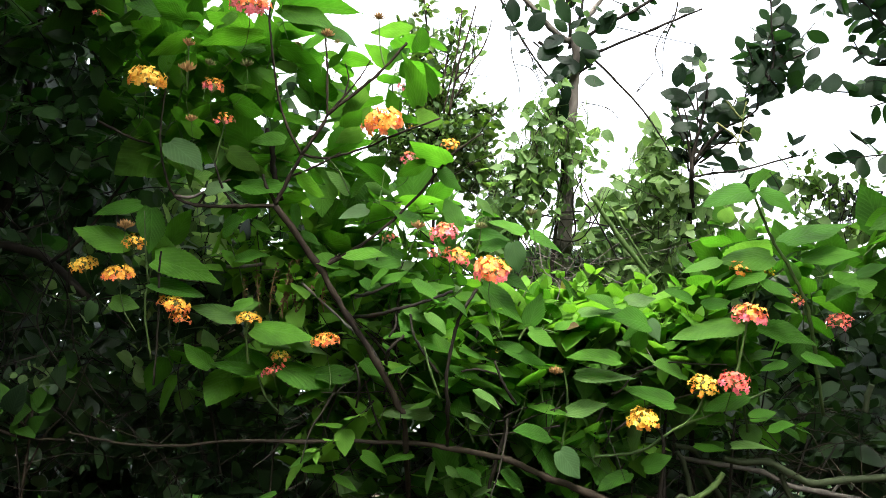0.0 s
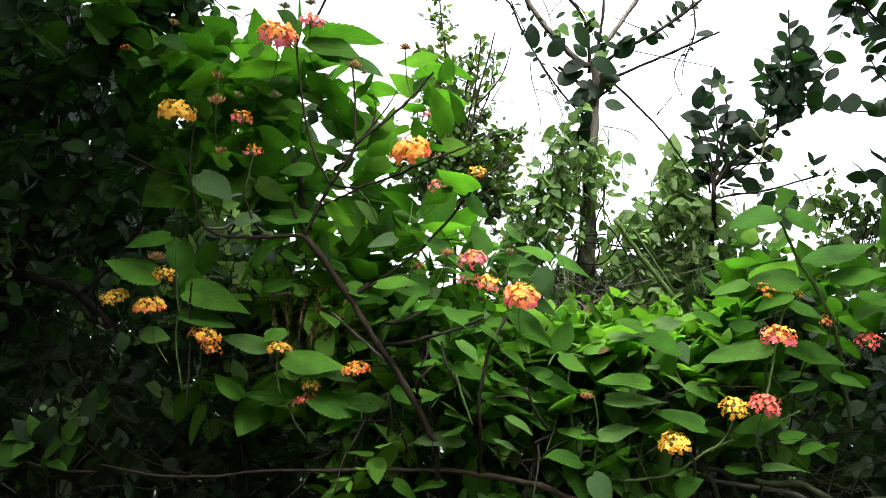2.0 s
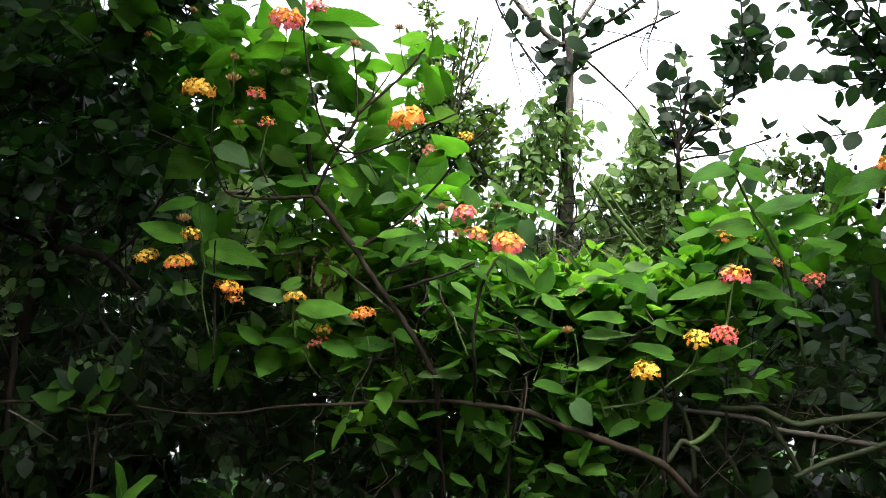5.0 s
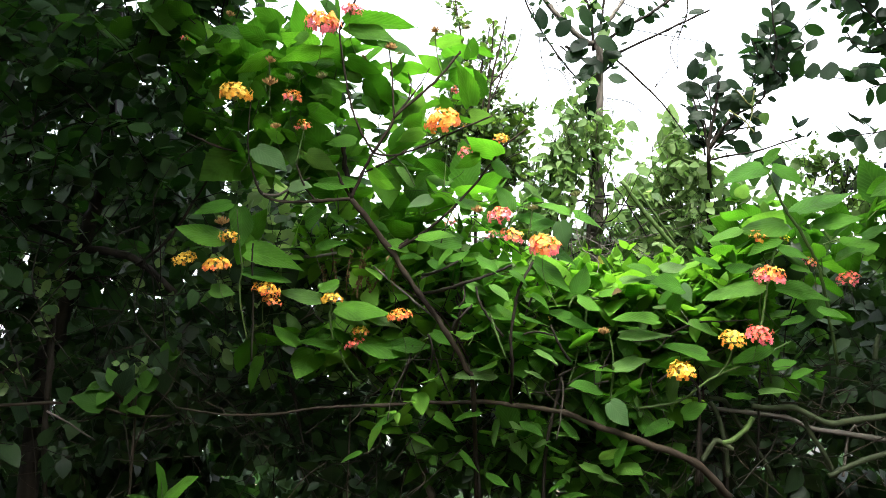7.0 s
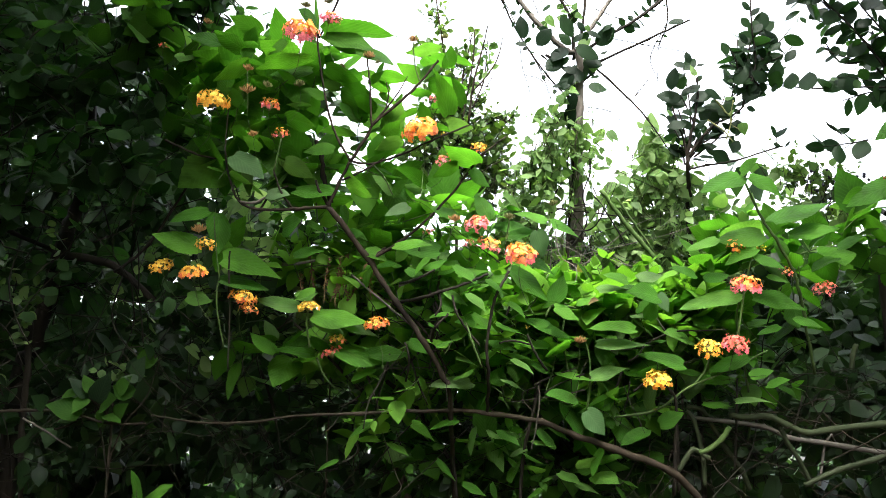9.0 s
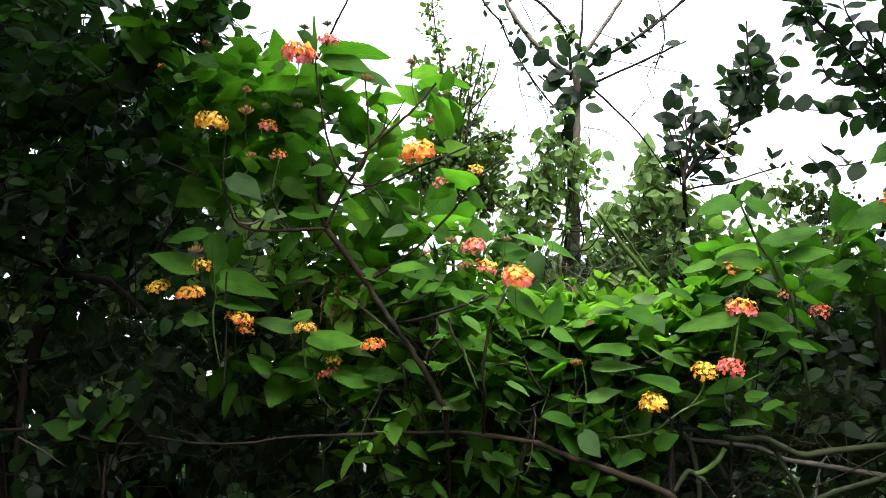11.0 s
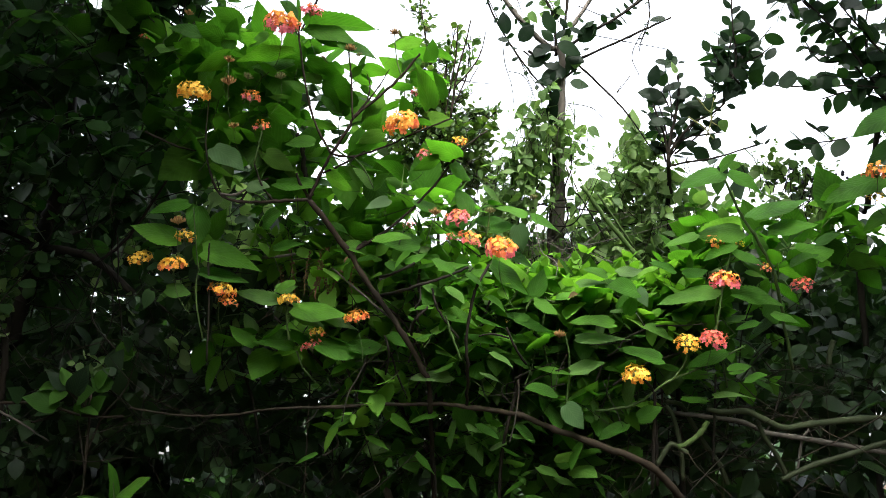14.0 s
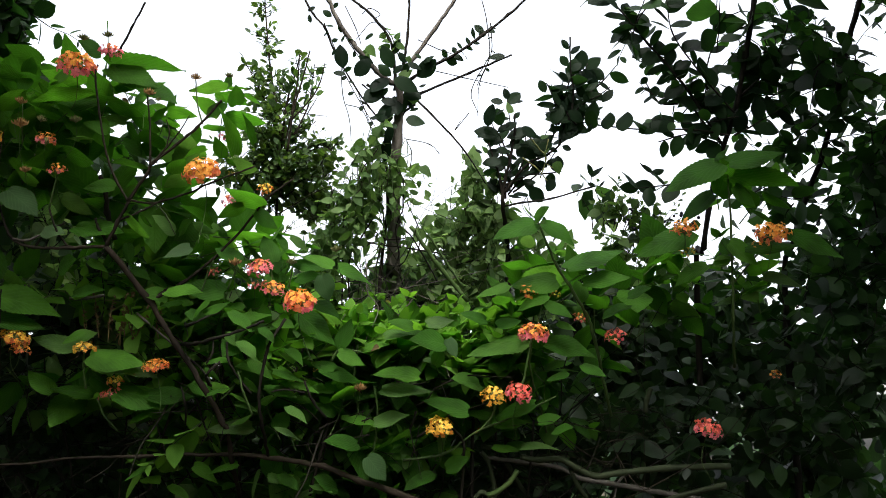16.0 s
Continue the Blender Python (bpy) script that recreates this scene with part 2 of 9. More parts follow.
def leaf_shape(length, width, segs, belly=0.4, tip=1.0, fold=0.25, droop=0.12, teeth=0.0, heart=0.0, wave=0.0, curl=0.0, twist=0.0):
    """A leaf along +x with its upper side to +z: two halves that rise from a sunken midrib, and with curl bend down to the rim.
    Gives vertices, faces and uvs."""
    verts, uvs, faces = [], [], []
    across = (1.0, 0.55, 0.0, -0.55, -1.0) if curl else (1.0, 0.0, -1.0)
    n = len(across)
    fine = segs * 2 if teeth else segs
    for i in range(fine + 1):
        s = i / fine
        half = (math.sin(math.pi * s ** (math.log(0.5) / math.log(belly)))) ** (0.66 if s < belly else tip) if 0 < s < 1 else 0.0
        w = width * half / 2
        z = -droop * length * s * s
        lean = twist * s
        first = len(verts)
        for k in across:
            reach = w * abs(k) * (1 + teeth if teeth and i % 2 and abs(k) == 1 else 1)
            lift = fold * reach - curl * reach * abs(k) ** 2 * 1.4 + wave * length * math.sin(s * 11.0 + (2.0 if k > 0 else 0.0)) * abs(k)
            side = math.copysign(reach, k) if k else 0.0
            x = length * (s - heart * (1 - s) ** 4 * (half > 0) * abs(k) - (0.06 * abs(k) * (1 - s) if teeth else 0.0) * (half > 0))
            verts.append((x, side * math.cos(lean), z + lift + side * math.sin(lean)))
            uvs.append((s, half * k))
        if i:
            p = first - n
            faces += [(p + c + 1, first + c + 1, first + c, p + c) for c in range(n - 1)]
    return np.array(verts), faces, np.array(uvs)


def joined(name, shape, places, material, thing, label="", kind="stuff"):
    """Many leaves as one mesh. places: an array of 3 x 4 transforms."""
    v, f, uv = shape
    places = np.asarray(places, dtype=float)
    n, k = len(places), len(v)
    world_v = np.einsum("nij,kj->nki", places[:, :, :3], v) + places[:, None, :, 3]
    quads = np.array(f, dtype=np.int64)
    allf = (quads[None] + (np.arange(n) * k)[:, None, None]).reshape(-1, 4)
    me = bpy.data.meshes.new(name)
    me.vertices.add(n * k)
    me.vertices.foreach_set("co", world_v.ravel().astype(np.float32))
    me.loops.add(allf.size)
    me.loops.foreach_set("vertex_index", allf.ravel().astype(np.int32))
    me.polygons.add(len(allf))
    me.polygons.foreach_set("loop_start", np.arange(0, allf.size, 4, dtype=np.int32))
    me.polygons.foreach_set("use_smooth", np.ones(len(allf), dtype=bool))
    layer = me.uv_layers.new(name="UVMap")
    layer.data.foreach_set("uv", np.tile(uv, (n, 1))[allf.ravel()].ravel().astype(np.float32))
    me.materials.append(material)
    me.update(calc_edges=True)
    me.validate()
    return part(name, me, thing, label, kind=kind)


def frame_of(along, normal):
    x = along / np.linalg.norm(along)
    y = np.cross(normal, x)
    y = y / max(np.linalg.norm(y), 1e-6)
    return np.stack([x, y, np.cross(x, y)], 1)


def scatter(rng, spots, size, spread=0.55, hang=0.15, outward=0.3, least=0.6, most=1.2):
    """Leaf transforms in ellipsoids. spots: rows of centre, radii, count. Leaves lie level with a spread, tips hang a little and turn outward."""
    out = []
    for (cx, cy, cz), (rx, ry, rz), count in spots:
        for _ in range(count):
            d = rng.normal(size=3)
            d /= np.linalg.norm(d)
            q = d * rng.uniform(0, 1) ** 0.42
            place = np.array((cx + q[0] * rx, cy + q[1] * ry, cz + q[2] * rz))
            turn = rng.uniform(0, 2 * math.pi)
            along = np.array((math.cos(turn), math.sin(turn), -hang + rng.normal() * 0.35)) + outward * d
            normal = np.array((rng.normal() * spread, rng.normal() * spread - 0.25, 1.0))
            m = frame_of(along, normal) * size * rng.uniform(least, most)
            out.append(np.concatenate([m, place[:, None]], 1))
    return out


def fine_twigs(rows):
    """Thin three-sided twigs as one mesh. rows: lists of (point, radius)."""
    verts, faces = [], []
    for way in rows:
        first = len(verts)
        for i, (p, r) in enumerate(way):
            t = way[min(i + 1, len(way) - 1)][0] - way[max(i - 1, 0)][0]
            a = np.cross(t, (0.31, -0.83, 0.46))
            a /= max(np.linalg.norm(a), 1e-9)
            b = np.cross(t, a)
            b /= max(np.linalg.norm(b), 1e-9)
            verts += [p + r * a, p + r * (-0.5 * a + 0.87 * b), p + r * (-0.5 * a - 0.87 * b)]
        for i in range(len(way) - 1):
            k = first + 3 * i
            faces += [(k + c, k + (c + 1) % 3, k + 3 + (c + 1) % 3, k + 3 + c) for c in range(3)]
    return verts, faces


def sprays(seed, thing, spots, size, shape, material, bark, shoot=0.07, nodes=3, share=1.0, rise=0.6, arch=0.25, tilt=0.35, hang=0.15, alternate=False, face=0.0, thick=0.0007, name="foliage", back=0.0):
    """Leafy shoots in ellipsoids: thin bending twigs set with leaves in crossing pairs, or one by one, smaller towards
    the tip.
    spots: rows of centre, radii and the number of leaves. rise: how steeply shoots climb (below 0 they hang); face: how
    far blades turn to the camera's side."""
    rng = np.random.default_rng(seed)
    places, ways = [], []
    for centre, radii, count in spots:
        per = nodes * (1 if alternate else 2) + 1
        n = max(1, int(count * share / per + rng.uniform(0, 1)))
        for _ in range(n):
            q = rng.normal(size=3)
            q *= rng.uniform(0, 1) ** 0.4 / np.linalg.norm(q)
            d = q * 0.7 + rng.normal(size=3) * 0.45 + (0, 0, rise)
            d /= np.linalg.norm(d)
            length = shoot * rng.uniform(0.6, 1.3)
            p = np.array(centre) + (0, back, 0) + q * radii - d * length * 0.5
            turn = rng.uniform(0, math.pi)
            big = size * rng.uniform(0.7, 1.25)
            way, steps = [], nodes + 1
            for i in range(steps + 1):
                way.append((p, thick * (1.2 - 0.8 * i / steps)))
                if i:
                    s = i / steps
                    grow = big * (0.45 + 0.75 * math.sin(math.pi * min(1.0, 0.18 + 0.78 * s)) ** 1.2)
                    side = np.cross(d, (0.2, 0.3, 1.0)) + 1e-3
                    side /= np.linalg.norm(side)
                    other = np.cross(d, side)
                    if alternate:
                        a = turn + math.pi * i
                    else:
                        a = turn + (math.pi / 2) * i
                    arm = math.cos(a) * side + math.sin(a) * other
                    for sign in ((1,) if alternate else (1, -1)):
                        along = arm * sign + d * rng.uniform(0.2, 0.7) + (rng.normal() * 0.2, rng.normal() * 0.2, -hang + rng.normal() * 0.18)
                        normal = np.array((rng.normal() * tilt, rng.normal() * tilt - face, 1.0 - 0.6 * face))
                        m = frame_of(along, normal) * grow * rng.uniform(0.75, 1.2)
                        places.append(np.concatenate([m, (p + along / np.linalg.norm(along) * grow * 0.08)[:, None]], 1))
                    if i == steps:
                        m = frame_of(d + (0, 0, -hang * 0.5), np.array((rng.normal() * tilt, rng.normal() * tilt - face, 1.0))) * big * 0.5
                        places.append(np.concatenate([m, p[:, None]], 1))
                d = d + rng.normal(size=3) * 0.16 + (0, 0, -arch / steps)
                d /= np.linalg.norm(d)
                p = p + d * length / steps
            ways.append(way)
    tv, tf = fine_twigs(ways)
    part("twig_mass", mesh_of("twig_mass", tv, tf, bark), thing, kind="stuff")
    return joined(name, shape, places, material, thing)


def spire(thing, way, seed, low, high, size, count, material, bark):
    """Short side twigs round an upright stem, shorter towards its top, each set with small leaves."""
    rng = np.random.default_rng(seed)
    pts = smooth_path(way, 12)
    places, ways = [], []
    for _ in range(count):
        s = rng.uniform(0, 1) ** 1.5
        p = np.array(pts[int(s * (len(pts) - 1))][:3])
        turn = rng.uniform(0, 2 * math.pi)
        d = np.array((math.cos(turn), math.sin(turn) * 0.6, rng.uniform(0.2, 1.1)))
        d /= np.linalg.norm(d)
        length = (low + (high - low) * s) * rng.uniform(0.5, 1.2)
        n = max(2, int(length / (size * 0.45)))
        row = [(p, 0.0006)]
        for i in range(n):
            p = p + d * length / n
            d = d + rng.normal(size=3) * 0.15
            d /= np.linalg.norm(d)
            row.append((p, 0.0005 - 0.0003 * i / n))
            m = frame_of(d * 0.6 + rng.normal(size=3) * 0.7, rng.normal(size=3) * 0.7 + (0, -0.3, 0.8)) * size * rng.uniform(0.6, 1.25)
            places.append(np.concatenate([m, p[:, None]], 1))
        ways.append(row)
    v, f = fine_twigs(ways)
    part("twig_mass", mesh_of("twig_mass", v, f, bark), thing, kind="stuff")
    return joined("spire_foliage", leaf_shape(1.0, 0.62, 4, 0.48, 0.8, 0.15, 0.08), places, material, thing)


def smooth_path(points, steps=6):
    p = [np.array(q, dtype=float) for q in points]
    p = [2 * p[0] - p[1]] + p + [2 * p[-1] - p[-2]]
    out = []
    for i in range(1, len(p) - 2):
        for k in range(steps):
            s = k / steps
            out.append(0.5 * (2 * p[i] + (p[i + 1] - p[i - 1]) * s + (2 * p[i - 1] - 5 * p[i] + 4 * p[i + 1] - p[i + 2]) * s * s + (3 * p[i] - p[i - 1] - 3 * p[i + 1] + p[i + 2]) * s ** 3))
    out.append(p[-2])
    return out


def tube(path, sides=7, bumps=0.12, seed=0):
    """A tapered, slightly knotty stem. path: rows of x, y, z, radius."""
    rng = np.random.default_rng(seed)
    pts = smooth_path(path)
    verts, faces, uvs = [], [], []
    for i, p in enumerate(pts):
        a = np.array(pts[max(i - 1, 0)][:3])
        b = np.array(pts[min(i + 1, len(pts) - 1)][:3])
        t = (b - a) / max(np.linalg.norm(b - a), 1e-9)
        side = np.cross(t, (0.31, -0.83, 0.46))
        side /= np.linalg.norm(side)
        other = np.cross(t, side)
        r = p[3] * (1 + bumps * rng.normal() * 0.6) * (1.0 + min(0.25, 0.0006 / max(p[3], 1e-4)) if i % 6 == 0 and 0 < i < len(pts) - 1 else 1.0)
        kink = (rng.normal() * side + rng.normal() * other) * min(p[3] * 0.22, 0.0005) * bumps / 0.12
        for k in range(sides):
            w = 2 * math.pi * k / sides
            verts.append(p[:3] + kink + r * (1 + bumps * rng.normal() * 0.3) * (math.cos(w) * side + math.sin(w) * other))
            uvs.append((i / len(pts), k / sides))
        if i:
            s, q = (i - 1) * sides, i * sides
            faces += [(s + k, s + (k + 1) % sides, q + (k + 1) % sides, q + k) for k in range(sides)]
    last = (len(pts) - 1) * sides
    faces += [tuple(range(sides))[::-1], tuple(range(last, last + sides))]
    return verts, faces, uvs


def stem(thing, path, material=None, name="stem", label="", bumps=0.1):
    v, f, uv = tube(path, bumps=bumps, seed=len(bpy.data.objects))
    return part(name, mesh_of(name, v, f, material or BARK, uv), thing, label)


LEAF_VARIANTS = {}


def leaf_mesh(kind, n):
    """Shared leaf meshes of unit length, a few forms of each kind."""
    key = (kind, n)
    if key not in LEAF_VARIANTS:
        r = random.Random(f"{kind}{n}")
        if kind in ("lantana", "pale", "yellow"):
            s = leaf_shape(1.0, r.uniform(0.58, 0.74), 14, r.uniform(0.34, 0.41), r.uniform(0.85, 1.1), r.uniform(0.02, 0.25), r.uniform(-0.03, 0.24), 0.085, 0.03, r.uniform(0.0, 0.02), r.uniform(0.03, 0.2), r.uniform(-0.3, 0.3))
        elif kind == "round":
            s = leaf_shape(1.0, r.uniform(0.56, 0.76), 9, r.uniform(0.42, 0.52), r.uniform(0.65, 0.9), r.uniform(0.05, 0.3), r.uniform(0.0, 0.16), curl=r.uniform(0.05, 0.25), twist=r.uniform(-0.3, 0.3), wave=r.uniform(0.0, 0.015))
        else:
            s = leaf_shape(1.0, r.uniform(0.65, 0.8), 7, 0.36, 1.1, r.uniform(0.05, 0.25), r.uniform(0.0, 0.2), 0.0, 0.1)
        mat = {"lantana": LANTANA, "pale": LANTANA_PALE, "yellow": YELLOWED, "round": SILHOUETTE, "vine": VINE, "shade": SHADE, "weed": DIM_GREEN, "dead": DEAD}[kind]
        LEAF_VARIANTS[key] = mesh_of("leaf", s[0], s[1], mat, s[2])
    return LEAF_VARIANTS[key]


PICK = random.Random(5)
# about where the camera stands; single leaves are turned to suit that view
CAMERA_SPOT = np.array((0.0, 0.0, 1.42))


def leaf(thing, base, tip, facing=60.0, kind="lantana"):
    """A single leaf from its foot to its tip, set to fit the camera's view. facing: how far its upper side is turned up
    from facing the camera, in degrees.
    """
    base, tip = np.array(base), np.array(tip)
    along = tip - base
    length = np.linalg.norm(along)
    x = along / length
    toward = CAMERA_SPOT - base
    toward = toward - x * (toward @ x)
    toward /= np.linalg.norm(toward)
    up = np.array((0.0, 0.25, 1.0)) + 0.001
    up = up - x * (up @ x) - toward * (up @ toward)
    up /= max(np.linalg.norm(up), 1e-6)
    g = radians(facing + PICK.uniform(-4, 4))
    m = frame_of(x, math.cos(g) * toward + math.sin(g) * up) * length
    mat = Matrix([[*m[i], base[i]] for i in range(3)] + [[0, 0, 0, 1]])
    return part("leaf", leaf_mesh(kind, PICK.randrange(10)), thing, m=mat)


def twig_leaves(thing, path, size, count, kind="round", seed=1, spread=0.5, side=1.0):
    """Leaves set alternately along a twig, each an object of its own."""
    r = np.random.default_rng(seed)
    pts = smooth_path(path, 10)
    for i in range(count):
        k = min(int((i + r.uniform(0.2, 0.8)) / count * (len(pts) - 1)), len(pts) - 2)
        a, b = np.array(pts[k][:3]), np.array(pts[k + 1][:3])
        t = (b - a) / max(np.linalg.norm(b - a), 1e-9)
        out = np.cross(t, (0, -1, 0.2)) * (1 if i % 2 else -1) * side
        along = t * r.uniform(0.2, 0.8) + out + r.normal(size=3) * 0.35
        normal = np.array((r.normal() * spread, -0.75 + r.normal() * spread, 0.6))
        m = frame_of(along, normal) * size * r.uniform(0.85, 1.35)
        part("leaf", leaf_mesh(kind, int(r.integers(10))), thing, m=Matrix([[*m[j], a[j]] for j in range(3)] + [[0, 0, 0, 1]]))


def floret_shape(seed):
    """A small tubular flower along +z with four rounded, slightly cupped lobes; unit width about 1."""
    r = random.Random(seed)
    v, f = [], []
    for z, w in ((-1.3, 0.05), (0.0, 0.09)):
        for k in range(5):
            a = 2 * math.pi * k / 5
            v.append((w * math.cos(a), w * math.sin(a), z))
    f += [(k, (k + 1) % 5, 5 + (k + 1) % 5, 5 + k) for k in range(5)]
    for k in range(5 if seed % 2 else 4):
        a = 2 * math.pi * k / (5 if seed % 2 else 4) + r.uniform(-0.15, 0.15)
        c, s = math.cos(a), math.sin(a)
        size, cup = r.uniform(0.8, 1.15), r.uniform(-0.2, 0.28)
        rim = [(0.04, -0.08, 0.0), (0.28, -0.2, 0.05), (0.48, -0.21, cup), (0.58, 0.0, cup * 0.7), (0.48, 0.21, cup * 1.2), (0.28, 0.2, 0.05), (0.04, 0.08, 0.0), (0.3, 0.0, -0.02)]
        first = len(v)
        v += [(size * (x * c - y * s), size * (x * s + y * c), z) for x, y, z in rim]
        f += [(first + 7, first, first + 1, first + 2), (first + 7, first + 2, first + 3, first + 4), (first + 7, first + 4, first + 5, first + 6), (first + 7, first + 6, first)]
    return v, f


FLORETS = {}


def floret_mesh(mat, n):
    key = (mat.name, n)
    if key not in FLORETS:
        v, f = floret_shape(n)
        FLORETS[key] = mesh_of("floret", v, f, mat)
    return FLORETS[key]


BLOOMS = {
    "yellow": (YELLOW, YELLOW, AMBER),
    "gold": (YELLOW, AMBER, ORANGE),
    "orange": (AMBER, AMBER, ORANGE),
    "salmon": (AMBER, ORANGE, PINK),
    "pink": (ORANGE, PINK, PINK),
    "coral": (CORAL, CORAL, PINK),
}


def head_core(width, seed, tall=0.3):
    """The green foot of a flower head: a short receptacle with small bracts."""
    r = random.Random(seed)
    v, f = [], []
    rings = ((-0.1, 0.02), (-0.02, 0.07), (0.12, 0.13), (0.2, 0.09), (0.24, 0.02))
    for z, w in rings:
        for k in range(7):
            a = 2 * math.pi * k / 7
            v.append((w * width * math.cos(a), w * width * math.sin(a), z * width * tall / 0.3))
    for i in range(len(rings) - 1):
        f += [(i * 7 + k, i * 7 + (k + 1) % 7, i * 7 + 7 + (k + 1) % 7, i * 7 + 7 + k) for k in range(7)]
    for k in range(9):
        a = 2 * math.pi * k / 9 + r.uniform(-0.2, 0.2)
        c, s = math.cos(a), math.sin(a)
        n = len(v)
        reach, rise = width * r.uniform(0.2, 0.32), width * r.uniform(0.0, 0.16)
        v += [(c * 0.06 * width, s * 0.06 * width, 0), (c * reach * 0.6 - s * 0.03 * width, s * reach * 0.6 + c * 0.03 * width, rise * 0.6), (c * reach, s * reach, rise), (c * reach * 0.6 + s * 0.03 * width, s * reach * 0.6 - c * 0.03 * width, rise * 0.5)]
        f.append((n, n + 1, n + 2, n + 3))
    return v, f


def stalk(v, f, width, r, reach=1.4):
    """Adds the thin stalk that bends back and down from a head into the leaves."""
    a, k = r.uniform(0.2, 0.5), width * 0.012
    rows = [(0, 0, 0.02 * width, k), (0, 0, -0.3 * reach * width, k * 0.8), (r.uniform(-0.08, 0.08) * width, a * 0.4 * width, -0.65 * reach * width, k * 0.8), (r.uniform(-0.25, 0.25) * width, a * 1.6 * width, -reach * width, k)]
    tv, tf, _ = tube(rows, 5, 0.05, r.randrange(1 << 20))
    f += [tuple(i + len(v) for i in q) for q in tf]
    v += [tuple(q) for q in tv]


def flower_head(thing, at, width, palette="gold", lean=(0, 0), count=20, flat=0.75):
    """A rounded head of many small flowers: young ones on the crown, older ones round the rim."""
    seed = len(bpy.data.objects)
    r = random.Random(seed)
    m = pose(*at, lean[0], lean[1], 0) @ pose(0, 0, 0, 0, 0, r.uniform(0, 360))
    v, f = head_core(width, seed)
    core = len(f)
    stalk(v, f, width, r)
    head = part("flower_head", mesh_of("flower_head", v, f, BRACT, second=GREEN_STEM, since=core), thing, m=m)
    inner, middle, outer = BLOOMS[palette]
    young = 0.45 if palette in ("gold", "yellow") else 0.3
    for i in range(count):
        s = (i + 0.5) / count
        polar = radians(6 + 108 * s ** 0.62 + r.uniform(-9, 9))
        turn = i * 2.39996 + r.uniform(-0.2, 0.2)
        d = Vector((math.sin(polar) * math.cos(turn), math.sin(polar) * math.sin(turn), math.cos(polar)))
        reach = width * 0.4 * r.uniform(0.78, 1.18)
        spot = Vector((d.x * reach, d.y * reach, d.z * reach * flat + width * 0.12))
        q = (d + Vector((r.uniform(-0.45, 0.45), r.uniform(-0.45, 0.45), 0.25))).to_track_quat("Z", "X")
        mat = inner if s < young else middle if s < young + 0.3 else outer
        if r.random() < 0.12:
            mat = middle
        part("floret", floret_mesh(mat, r.randrange(4)), head, m=Matrix.LocRotScale(spot, q, (width * r.uniform(0.13, 0.18),) * 3))
    return head


def spent_head(thing, at, width, material=None, lean=(0, 0)):
    """A head that has dropped its flowers or not yet opened: a cup of narrow upright bracts."""
    seed = len(bpy.data.objects)
    r = random.Random(seed)
    v, f = [], []
    for k in range(26):
        a = 2.39996 * k
        s = (k + 0.5) / 26
        c, sn = math.cos(a), math.sin(a)
        foot, top = 0.1 * width * s, width * 0.5 * s ** 0.7
        rise = width * (0.5 - 0.18 * s + r.uniform(-0.07, 0.07))
        w = width * 0.045
        n = len(v)
        v += [(c * foot - sn * w * 0.5, sn * foot + c * w * 0.5, 0), (c * foot + sn * w * 0.5, sn * foot - c * w * 0.5, 0), (c * top * 0.8 + sn * w, sn * top * 0.8 - c * w, rise * 0.7), (c * top * 0.8 - sn * w, sn * top * 0.8 + c * w, rise * 0.7), (c * top, sn * top, rise), (c * top * 0.9, sn * top * 0.9, rise * 0.55 - w)]
        f += [(n, n + 1, n + 2, n + 3), (n + 3, n + 2, n + 4), (n, n + 3, n + 5), (n + 1, n + 5, n + 2), (n + 3, n + 4, n + 5), (n + 2, n + 5, n + 4)]
    core_v, core_f = head_core(width * 0.8, seed)
    f += [tuple(i + len(v) for i in q) for q in core_f]
    v += core_v
    core = len(f)
    stalk(v, f, width * 1.2, r, 2.2)
    me = mesh_of("seed_head", v, f, material or SPENT, smooth=False, second=GREEN_STEM, since=core)
    return part("seed_head", me, thing, m=pose(*at, lean[0], lean[1], 0) @ pose(0, 0, 0, 0, 0, r.uniform(0, 360)))


def seed_spike(thing, foot, top, seed):
    """A thin bent stalk set unevenly with small dry seeds."""
    r = random.Random(seed)
    foot = np.array(foot) + (r.uniform(-0.006, 0.006), 0, r.uniform(-0.008, 0.008))
    top = np.array(top) + (r.uniform(-0.01, 0.01), 0, r.uniform(-0.012, 0.004))
    mid = (foot + top) / 2 + np.array((r.uniform(-0.005, 0.005), 0, 0))
    v, f, uv = tube([(*foot, 0.0005), (*mid, 0.0004), (*top, 0.0002)], 4, 0.05, seed)
    for k in range(int(np.linalg.norm(top - foot) / 0.0009)):
        s = r.uniform(0.2, 1.0)
        p = (1 - s) ** 2 * foot + 2 * s * (1 - s) * mid + s * s * top
        d = np.array((r.gauss(0, 1), r.gauss(0, 1), r.uniform(-0.4, 1.0)))
        d = d / np.linalg.norm(d) * r.uniform(0.0014, 0.0032)
        side = np.cross(d, (0.3, 0.8, 0.5)) * 0.4
        n = len(v)
        v += [p, p + d * 0.6 + side, p + d, p + d * 0.6 - side]
        f.append((n, n + 1, n + 2, n + 3))
    return part("seed_spike", mesh_of("seed_spike", v, f, DRY_SEED), thing)


